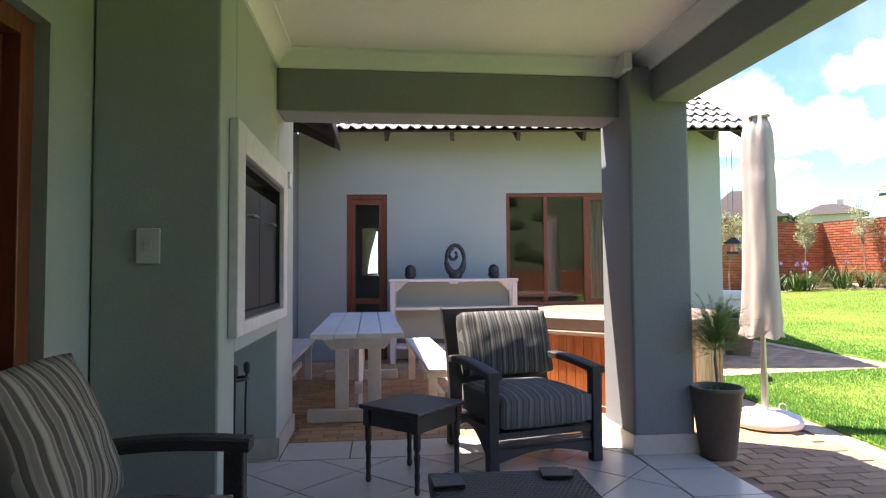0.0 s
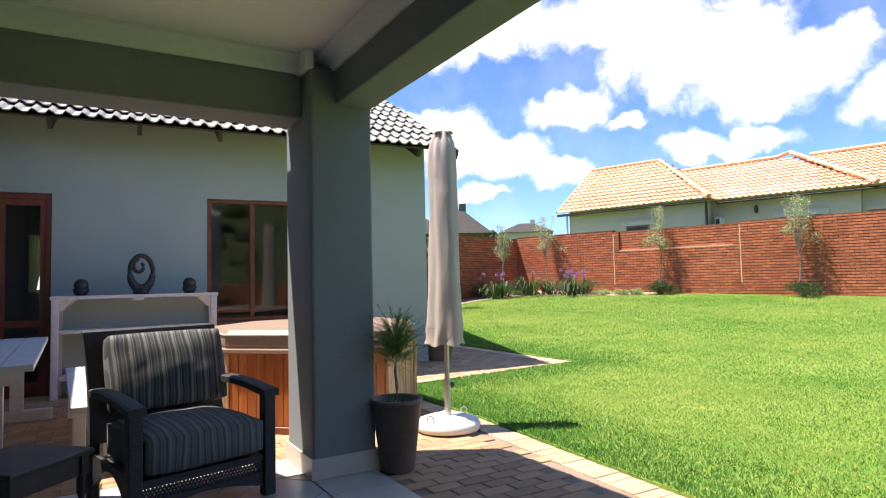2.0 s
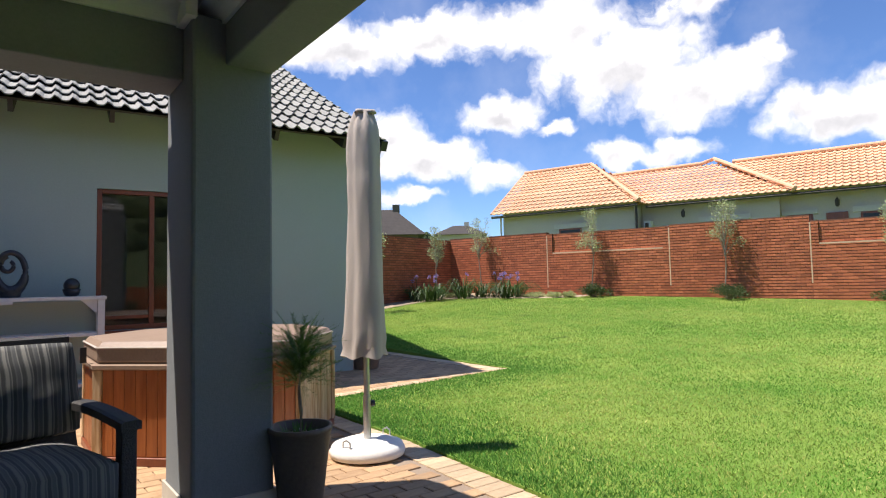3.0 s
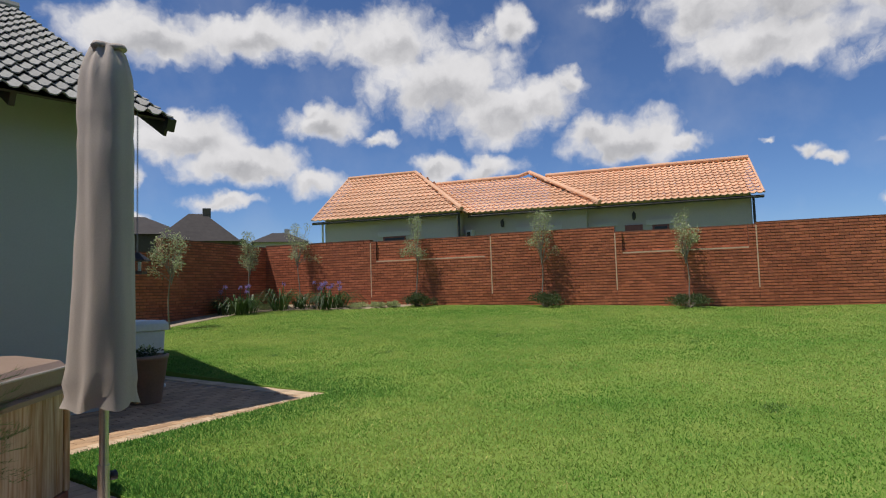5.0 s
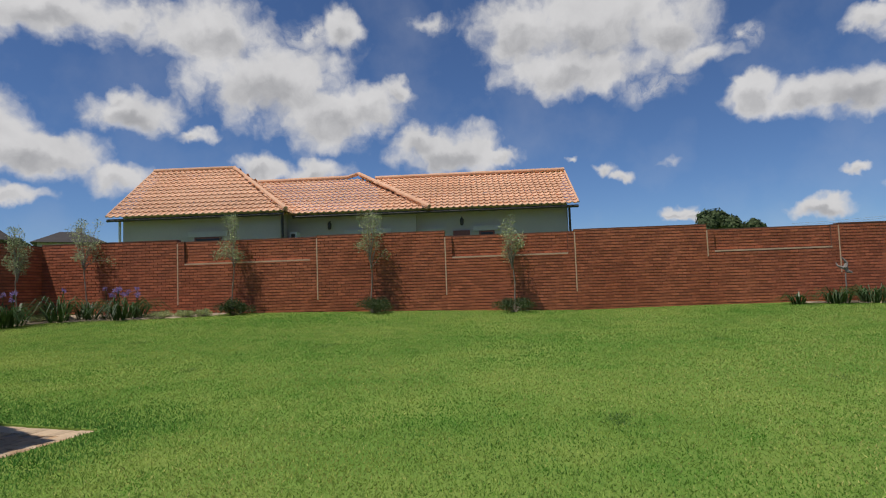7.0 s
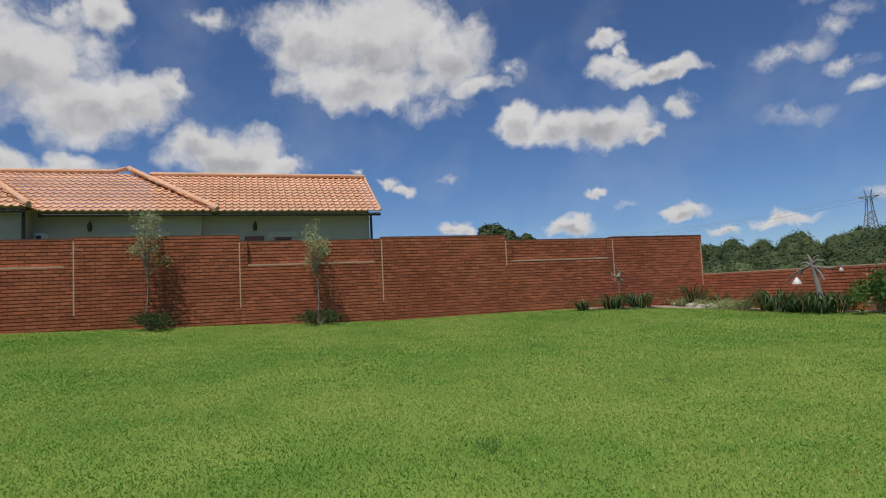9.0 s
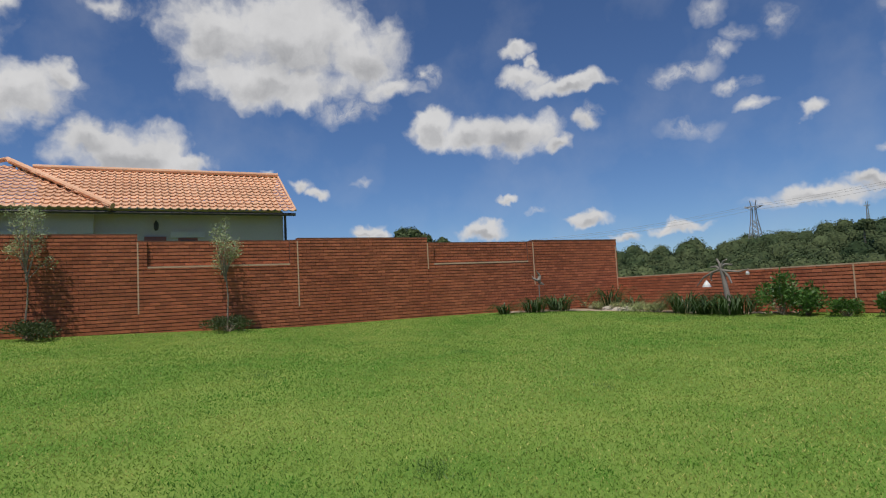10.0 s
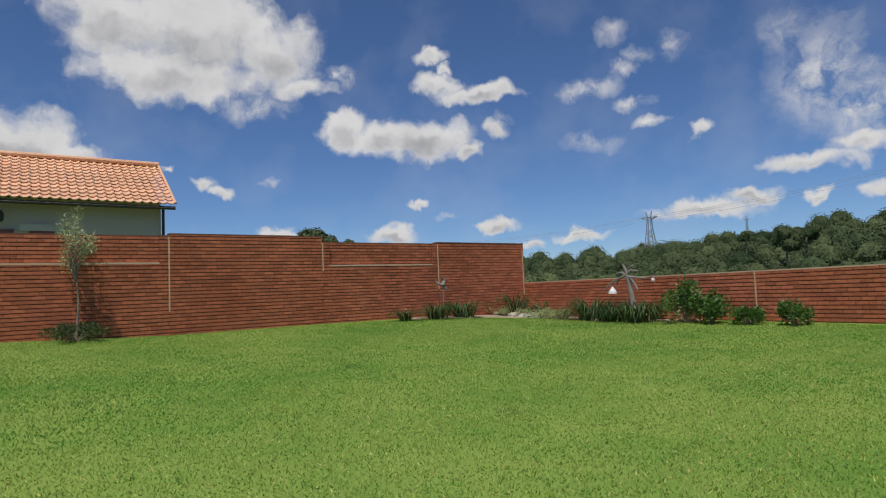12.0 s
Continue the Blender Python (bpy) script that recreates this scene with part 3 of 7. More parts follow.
# Unseen stub added to keep garden light off the west wall.
wall_box("wall_east", M_WALL, "unseen wall added to keep light out of the veranda's side", (2.46, -1.2, -0.3, 2.70, 0.85, 2.374))


def cornice():
    """Concave plaster cornice round the ceiling."""
    m = Mesh()
    prof = [(0.0, 0.0), (0.0, -0.105), (0.018, -0.105)] + [(0.115 - 0.097 * math.cos(a), -0.018 - 0.087 * (1 - math.sin(a))) for a in [k * math.pi / 16 for k in range(9)]] + [(0.115, 0.0)]
    z = 2.699

    def run(p, way, inward, length):
        rings = []
        for d in (0, length):
            rings.append([tuple(Vector((p[0] + way[0] * d + inward[0] * o, p[1] + way[1] * d + inward[1] * o, z + h))) for o, h in prof])
        m.loft(rings)
    run((-0.08, 4.388), (1, 0), (0, -1), 2.37)
    run((2.453, 4.388), (0, -1), (-1, 0), 7.5)
    run((-0.078, 4.388), (0, -1), (1, 0), 1.40)
    run((-0.60, 2.985), (1, 0), (0, -1), 0.53)
    run((-0.608, 2.985), (0, -1), (1, 0), 6.1)
    # the small return round the pillar head
    m.box(2.245, 4.18, 2.585, 2.30, 4.388, 2.699)
    structure("trim_cornice", m, M_CEIL, "white plaster cornice round the ceiling", "cornice")


cornice()


def floor_tiles():
    """A straight border row and tiles laid on the diagonal inside it."""
    side, gap, z = 0.455, 0.006, 0.0

    def piece(poly):
        m = Mesh()
        c = Vector((sum(p[0] for p in poly) / len(poly), sum(p[1] for p in poly) / len(poly)))
        top = [tuple(Vector((p[0], p[1])) + (c - Vector((p[0], p[1]))).normalized() * 0.0045) + (z,) for p in poly]
        low = [tuple(Vector((p[0], p[1])) + (c - Vector((p[0], p[1]))).normalized() * 0.002) + (z - 0.010,) for p in poly]
        m.loft([low, top])
        part("tile", m, M_TILE, floor)

    def clip(poly, axis, value, keep_low):
        out = []
        for a, b in zip(poly, poly[1:] + poly[:1]):
            ia, ib = (a[axis] <= value) == keep_low, (b[axis] <= value) == keep_low
            if ia:
                out.append(a)
            if ia != ib:
                k = (value - a[axis]) / (b[axis] - a[axis])
                out.append((a[0] + (b[0] - a[0]) * k, a[1] + (b[1] - a[1]) * k))
        return out
    bx, by = FLOOR_X - 0.42, FLOOR_Y - 0.42
    x = FLOOR_X
    while x > -0.6:
        x0 = max(-0.6, x - 0.46)
        piece([(x0 + gap / 2, by + gap), (x - gap / 2, by + gap), (x - gap / 2, FLOOR_Y), (x0 + gap / 2, FLOOR_Y)])
        x -= 0.46
    y = by
    while y > -3.1:
        piece([(bx + gap, y - 0.46 + gap / 2), (FLOOR_X, y - 0.46 + gap / 2), (FLOOR_X, y - gap / 2), (bx + gap, y - gap / 2)])
        y -= 0.46
    r = side * math.sqrt(0.5)
    for i in range(-14, 14):
        for j in range(-14, 14):
            cx, cy = 1.10 + (i + j) * r, 3.80 + (i - j) * r
            if not (-1 < cx < 2.8 and -3.4 < cy < 4.9):
                continue
            k = r - gap * 0.7
            poly = [(cx + k, cy), (cx, cy + k), (cx - k, cy), (cx, cy - k)]
            for axis, value, low in ((0, bx - gap, True), (0, -0.6, False), (1, by - gap, True), (1, -3.15, False)):
                poly = clip(poly, axis, value, low) if len(poly) > 2 else poly
            if len(poly) > 2:
                piece(poly)


def skirting():
    m_pillar = thing("baseboard", "beige tile skirting round the pillar foot", "skirting", kind="structure")
    for b in ((2.27, 4.205, 0.002, 2.725, 4.218, 0.13), (2.27, 4.762, 0.002, 2.725, 4.775, 0.13), (2.27, 4.2181, 0.002, 2.283, 4.7619, 0.13), (2.712, 4.2181, -0.1, 2.725, 4.7619, 0.13)):
        part("skirting_tile", Mesh().box(*b), M_SKIRT, m_pillar)
    m_wall = thing("baseboard_fireplace", "beige tile skirting along the fireplace block", "skirting", kind="structure")
    for b in ((-0.075, 2.985, 0.002, -0.064, 3.26, 0.13), (-0.075, 4.46, 0.002, -0.064, 5.17, 0.13), (-0.60, 2.975, 0.002, -0.075, 2.987, 0.13), (-0.40, 4.436, 0.002, -0.075, 4.446, 0.13),
              (-0.415, 3.275, 0.002, -0.404, 4.436, 0.13)):
        part("skirting_tile", Mesh().box(*b), M_SKIRT, m_wall)


skirting()


def door_1():
    d = thing("door_1", "dark red varnished timber door standing in the house wall", "door", kind="structure")
    x0, x1 = -0.80, -0.66
    for b in ((x0, 2.57, -0.0, x1, 2.655, 2.148), (x0, 1.352, 0.0, x1, 1.43, 2.148), (x0, 1.432, 2.07, x1, 2.568, 2.148)):
        part("door_frame", rounded(Mesh().box(*b), 0.006), M_WOODRED, d)
    leaf = part("door_leaf", Mesh().box(-0.76, 1.435, 0.01, -0.72, 1.55, 2.065).box(-0.76, 2.45, 0.01, -0.72, 2.565, 2.065).box(-0.76, 1.552, 0.01, -0.72, 2.448, 0.22).box(-0.76, 1.552, 1.95, -0.72, 2.448, 2.065), M_WOODRED, d)
    part("pane", Mesh().box(-0.744, 1.551, 0.221, -0.738, 2.449, 1.949), M_GLASS, leaf).visible_shadow = False


door_1()


def light_switch():
    s = thing("light_switch", "white plastic rocker light switch on the wall", "switch", pose(-0.37, 2.985, 1.335))
    part("plate", rounded(Mesh().box(-0.048, -0.010, -0.075, 0.048, 0.004, 0.075), 0.004), M_PLASTIC, s)
    part("rocker", rounded(Mesh().box(-0.016, -0.016, -0.022, 0.016, -0.0102, 0.022), 0.003), M_PLASTIC, s)


light_switch()


def fireplace():
    """Built-in barbecue: white surround, black steel hood doors, handles."""
    f = thing("built_in_barbecue", "black steel built-in barbecue with a white painted surround", "barbecue")
    y0, y1, z0, z1 = 3.285, 4.435, 0.995, 1.79
    for b in ((-0.078, 3.13, 0.925, -0.035, y0 - 0.003, 1.93), (-0.078, y1 + 0.003, 0.925, -0.035, 4.59, 1.93), (-0.078, y0 - 0.0025, z1 + 0.003, -0.035, y1 + 0.0025, 1.93),
              (-0.078, y0 - 0.0025, 0.925, -0.035, y1 + 0.0025, z0 - 0.003)):
        part("surround", rounded(Mesh().box(*b), 0.006), M_WHITEW, f)
    part("ledge", rounded(Mesh().box(-0.078, 4.592, 1.83, -0.02, 4.70, 1.93), 0.006), M_WHITEW, f)
    part("steel_frame", Mesh().box(-0.12, y0, z0, -0.062, y0 + 0.03, z1).box(-0.12, y1 - 0.03, z0, -0.062, y1, z1).box(-0.12, y0 + 0.031, z1 - 0.03, -0.062, y1 - 0.031, z1).box(-0.12, y0 + 0.031, z0, -0.062, y1 - 0.031, z0 + 0.03), M_BLACKST, f)
    part("firebox", Mesh().box(-0.41, y0 + 0.002, z0 + 0.002, -0.40, y1 - 0.002, z1), M_BLACKST, f)
    for a, b in ((y0 + 0.033, (y0 + y1) / 2 - 0.003), ((y0 + y1) / 2 + 0.003, y1 - 0.033)):
        d = part("hood_door", rounded(Mesh().box(-0.095, a, z0 + 0.033, -0.082, b, z1 - 0.115), 0.003), M_BLACKST, f)
        part("handle", Mesh().tube([(-0.082, (a + b) / 2 - 0.06, 1.52), (-0.045, (a + b) / 2 - 0.055, 1.52), (-0.045, (a + b) / 2 + 0.055, 1.52), (-0.082, (a + b) / 2 + 0.06, 1.52)], 0.006), M_CHROME, d)


fireplace()


def poker_set():
    p = thing("fire_tool_set", "black iron fire tools on a stand below the barbecue", "fire tools", pose(-0.17, 3.62, 0.0))
    part("base", Mesh().turned([(0.10, 0.003), (0.10, 0.02), (0.03, 0.03)], 18), M_BLACKP, p)
    part("pole", Mesh().tube([(0, 0, 0.03), (0, 0, 0.66)], 0.009), M_BLACKP, p)
    part("ring", Mesh().tube([(0.075 * math.cos(k * 0.4), 0.075 * math.sin(k * 0.4), 0.66 + 0.004 * math.sin(k)) for k in range(17)], 0.008), M_BLACKP, p)
    for k in range(4):
        a = 0.6 + k * 1.5
        x, y = 0.07 * math.cos(a), 0.07 * math.sin(a)
        t = part("tool", Mesh().tube([(x, y, 0.10), (x, y, 0.55), (x * 1.1, y * 1.1, 0.70)], 0.006), M_BLACKP, p)
        part("tool_grip", Mesh().turned([(0.008, 0.68), (0.018, 0.70), (0.018, 0.735), (0.008, 0.745)], 10, pose(x * 1.1, y * 1.1, 0)), M_BLACKP, t)


poker_set()


# main roof over the house wall: its eave shades the table
def west_roof():
    r = thing("roof_west", "grey tiled roof edge of the main house", "roof", kind="structure")
    m = Mesh()
    m.loft([[(0.04, y, 2.98), (0.04, y, 3.06), (-2.6, y, 4.55), (-2.6, y, 4.47)] for y in (4.79, 9.0)])
    part("boarding", m, M_TIMBER, r)
    part("fascia", Mesh().box(0.042, 4.79, 2.93, 0.062, 8.4, 3.07), M_TIMBER, r)
    for k in range(5):
        y = 5.0 + 0.85 * k
        part("rafter", Mesh().add([(0.0, y, 2.985), (-0.58, y, 3.31), (-0.58, y, 3.17), (0.0, y, 2.90), (0.0, y + 0.05, 2.985), (-0.58, y + 0.05, 3.31), (-0.58, y + 0.05, 3.17), (0.0, y + 0.05, 2.90)],
                                  [(0, 1, 2, 3), (7, 6, 5, 4), (0, 4, 5, 1), (1, 5, 6, 2), (2, 6, 7, 3), (3, 7, 4, 0)]), M_TIMBER, r)


west_roof()
# far wing of the house, turned a little from the veranda's line
WING = Matrix.Translation((1.2, 9.23, 0)) @ pose(0, 0, 0, 0, 0, -4.8) @ Matrix.Translation((-1.2, -9.23, 0))
# ----------------------------------------------------
FY = 9.23
WIN = (2.47, 0.73, 4.20, 2.41)
wall_box("wall_north", M_WALL, "pale green plastered wall of the house wing",
         (-0.61, FY, -0.3, 0.10, FY + 0.22, 3.53), (0.10, FY, 2.40, 0.70, FY + 0.22, 3.53), (0.70, FY, -0.3, WIN[0], FY + 0.22, 3.53),
         (WIN[0], FY, -0.3, WIN[2], FY + 0.22, WIN[1]), (WIN[0], FY, WIN[3], WIN[2], FY + 0.22, 3.53), (WIN[2], FY, -0.3, 5.70, FY + 0.22, 3.53),
         (5.48, FY + 0.22, -0.3, 5.70, 18.0, 3.32))
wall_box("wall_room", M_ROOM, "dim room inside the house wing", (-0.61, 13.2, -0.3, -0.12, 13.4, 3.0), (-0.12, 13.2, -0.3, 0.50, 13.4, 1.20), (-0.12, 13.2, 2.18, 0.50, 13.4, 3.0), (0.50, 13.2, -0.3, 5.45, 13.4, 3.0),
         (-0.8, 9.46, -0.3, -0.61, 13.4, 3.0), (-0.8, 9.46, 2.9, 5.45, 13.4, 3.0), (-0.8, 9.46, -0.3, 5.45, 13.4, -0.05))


def far_door():
    d = thing("door_2", "narrow glazed door with a red-brown timber frame", "door", kind="structure")
    y0, y1 = FY + 0.03, FY + 0.10
    for b in ((0.103, y0, -0.1, 0.165, y1, 2.397), (0.635, y0, -0.1, 0.697, y1, 2.397), (0.166, y0, 2.33, 0.634, y1, 2.397)):
        part("door_frame", rounded(Mesh().box(*b), 0.005), M_WOODRED, d)
    part("door_leaf", Mesh().box(0.168, y0 + 0.02, -0.08, 0.225, y1 - 0.005, 2.328).box(0.577, y0 + 0.02, -0.08, 0.632, y1 - 0.005, 2.328).box(0.2255, y0 + 0.02, -0.08, 0.5765, y1 - 0.005, 0.12)
         .box(0.2255, y0 + 0.02, 0.78, 0.5765, y1 - 0.005, 0.86).box(0.2255, y0 + 0.02, 2.25, 0.5765, y1 - 0.005, 2.328), M_WOODRED, d)
    for za, zb in ((0.121, 0.779), (0.861, 2.249)):
        part("pane", Mesh().box(0.226, y0 + 0.035, za, 0.576, y0 + 0.041, zb), M_GLASS, d).visible_shadow = False


far_door()


def far_window():
    w = thing("window_1", "three-light window with red-brown timber frames", "window", kind="structure")
    x0, z0, x1, z1 = WIN
    y0, y1 = FY + 0.03, FY + 0.11
    for b in ((x0 + 0.003, y0, z0 + 0.003, x0 + 0.055, y1, z1 - 0.003), (x1 - 0.055, y0, z0 + 0.003, x1 - 0.003, y1, z1 - 0.003), (x0 + 0.056, y0, z1 - 0.055, x1 - 0.056, y1, z1 - 0.003),
              (x0 + 0.056, y0, z0 + 0.003, x1 - 0.056, y1, z0 + 0.06)):
        part("window_frame", rounded(Mesh().box(*b), 0.005), M_WOODRED, w)
    for x in (3.06, 3.66):
        part("mullion", rounded(Mesh().box(x - 0.028, y0, z0 + 0.061, x + 0.028, y1, z1 - 0.056), 0.005), M_WOODRED, w)
    part("sash", Mesh().box(3.69, y0 + 0.012, z0 + 0.062, 3.735, y1 - 0.012, z1 - 0.057).box(x1 - 0.1, y0 + 0.012, z0 + 0.062, x1 - 0.057, y1 - 0.012, z1 - 0.057).box(3.7355, y0 + 0.012, z0 + 0.062, x1 - 0.1005, y1 - 0.012, z0 + 0.11)
         .box(3.7355, y0 + 0.012, z1 - 0.1, x1 - 0.1005, y1 - 0.012, z1 - 0.057), M_WOODRED, w)
    part("transom", rounded(Mesh().box(x0 + 0.056, y0 + 0.004, z0 + 0.13, 3.031, y1 - 0.004, z0 + 0.17), 0.004), M_WOODRED, w)
    for a, b in ((x0 + 0.056, 3.031), (3.089, 3.631), (3.736, x1 - 0.101)):
        part("pane", Mesh().box(a, FY + 0.06, z0 + 0.06, b, FY + 0.066, z1 - 0.056), M_GLASS, w).visible_shadow = False
    part("window_sill", rounded(Mesh().box(x0 - 0.03, FY - 0.05, z0 - 0.05, x1 + 0.03, FY - 0.002, z0 - 0.003), 0.006), M_WOODRED, w)


far_window()


def curtain(x0, x1, y, z0, z1, pulled=False):
    c = Mesh()
    n = 34
    rows = []
    for z, k in ((z0, 0.0), (z0 + (z1 - z0) * 0.45, 0.35), (z0 + (z1 - z0) * 0.75, 0.75), (z1, 1.0)):
        xs = []
        for i in range(n):
            u = i / (n - 1)
            w = x0 + (x1 - x0) * (u if not pulled else u * (0.35 + 0.65 * k))
            xs.append((w, y + 0.025 * math.sin(i * 1.4), z))
        rows.append(xs)
    c.loft(rows, caps=False, closed=False)
    ob = part("curtain", c, M_CURTAIN, smooth=True)
    tagged(ob, "cream curtain hanging behind the glass", "curtain", group="curtains")


curtain(3.74, 4.15, FY + 0.42, 0.15, 2.55)
curtain(-0.12, 0.20, 13.12, 1.2, 2.2, True)
curtain(0.50, 0.22, 13.14, 1.2, 2.2, True)


def room_window():
    w = thing("window_2", "dark-framed window on the far side of the room", "window", kind="structure")
    for b in ((-0.117, 13.24, 1.203, -0.08, 13.30, 2.177), (0.46, 13.24, 1.203, 0.497, 13.30, 2.177), (-0.079, 13.24, 2.14, 0.459, 13.30, 2.177), (-0.079, 13.24, 1.203, 0.459, 13.30, 1.24), (0.205, 13.24, 1.241, 0.235, 13.30, 2.139)):
        part("window_frame", Mesh().box(*b), M_TIMBER, w)


room_window()

# roof over the wing: rafters, boards and interlocking tiles
EAVE_Y, EAVE_Z, PITCH = 8.56, 3.20, radians(28.5)
VERGE_X = 5.90
SLOPE = 7.0


def roof_frame():
    r = thing("roof_frame", "dark timber rafters and boarding under the roof tiles", "roof", kind="structure")
    c, s = math.cos(PITCH), math.sin(PITCH)
    length = SLOPE
    m = pose(0, EAVE_Y, EAVE_Z, math.degrees(PITCH), 0, 0)
    part("boarding", Mesh().box(-0.75, 0.02, -0.035, VERGE_X - 0.04, length, -0.012, m), M_TIMBER, r)
    for k in range(8):
        x = -0.19 + 0.925 * k
        if x > VERGE_X - 0.2:
            continue
        end = Mesh().add([(x - 0.025, 0.03, -0.036), (x + 0.025, 0.03, -0.036), (x + 0.025, 1.5, -0.036), (x - 0.025, 1.5, -0.036),
                          (x - 0.025, 0.05, -0.17), (x + 0.025, 0.05, -0.17), (x + 0.025, 1.5, -0.20), (x - 0.025, 1.5, -0.20)],
                         [(0, 1, 2, 3), (7, 6, 5, 4), (0, 4, 5, 1), (1, 5, 6, 2), (2, 6, 7, 3), (3, 7, 4, 0)], m)
        part("rafter", end, M_TIMBER, r)
    part("barge_board", Mesh().box(VERGE_X - 0.038, 0.0, -0.20, VERGE_X - 0.005, length, 0.0, m), M_TIMBER, r)
    part("gutter_end", Mesh().box(VERGE_X - 0.06, -0.09, -0.12, VERGE_X + 0.03, -0.002, 0.02, m), M_BLACKP, r)
    part("ridge", Mesh().tube([(-0.75, EAVE_Y + length * c, EAVE_Z + length * s + 0.03), (VERGE_X, EAVE_Y + length * c, EAVE_Z + length * s + 0.03)], 0.11), M_ROOFGREY, r)
    part("back_slope", Mesh().add([(-0.75, EAVE_Y + length * c, EAVE_Z + length * s), (VERGE_X, EAVE_Y + length * c, EAVE_Z + length * s), (VERGE_X, EAVE_Y + 2 * length * c, EAVE_Z), (-0.75, EAVE_Y + 2 * length * c, EAVE_Z)], [(0, 1, 2, 3)]), M_ROOFGREY, r)
    part("gable", Mesh().add([(5.49, FY, 3.2), (5.69, FY, 3.2), (5.69, 18.0, 3.2), (5.49, 18.0, 3.2), (5.49, EAVE_Y + length * c, EAVE_Z + length * s - 0.35), (5.69, EAVE_Y + length * c, EAVE_Z + length * s - 0.35)],
                         [(0, 1, 5, 4), (1, 2, 5), (2, 3, 4, 5), (3, 0, 4), (3, 2, 1, 0)]), M_WALL, r)
    return r


roof_frame()


for ob in list(scene.objects):
    if ob.parent is None and ob.name.split(".")[0] in ("wall_north", "wall_room", "door_2", "window_1", "window_2", "curtain", "roof_frame"):
        ob.matrix_basis = WING @ ob.matrix_basis


def tile_mesh(w, d, lift, n=10):
    """A double-roll tile that lies from the origin along x and y, its tail raised."""
    prof = []
    for i in range(n + 1):
        u = i / n
        prof.append((u * w, 0.036 * max(0.0, math.sin(u * 4 * math.pi)) + 0.006 * math.sin(u * 4 * math.pi)))
    m = Mesh()
    rings = []
    for y, z in ((0.0, lift), (d, 0.0)):
        rings.append([(x, y, z + h) for x, h in prof] + [(x, y, z + h - 0.014) for x, h in reversed(prof)])
    return m.loft(rings)


def wing_tiles():
    roof = thing("roof_tiles", "grey double-roll concrete roof tiles on the house wing", "roof", WING, kind="structure")
    w, d = 0.324, 0.362
    me = None
    base = pose(0, EAVE_Y, EAVE_Z, math.degrees(PITCH), 0, 0)
    upper = Mesh()
    for row in range(19):
        for k in range(23):
            x = VERGE_X - (k + 1) * w
            if x < -1.0:
                continue
            if me is None:
                t = tile_mesh(w, d + 0.06, 0.045)
                t.smooth = False
                me = t.data("roof_tile", M_ROOFGREY)
            where = base @ pose(x, -0.06 + row * d, 0.004 + 0.003 * math.sin(k * 7 + row * 3), 0, 0, 0.4 * math.sin(k * 5.1 + row))
            if row < 13:
                ob = new("roof_tile", me)
                ob.parent = roof
                ob.matrix_basis = where
            else:
                upper.add(t.v, t.f, where)
    tagged(part("upper_tiles", upper, M_ROOFGREY, roof), kind="stuff")


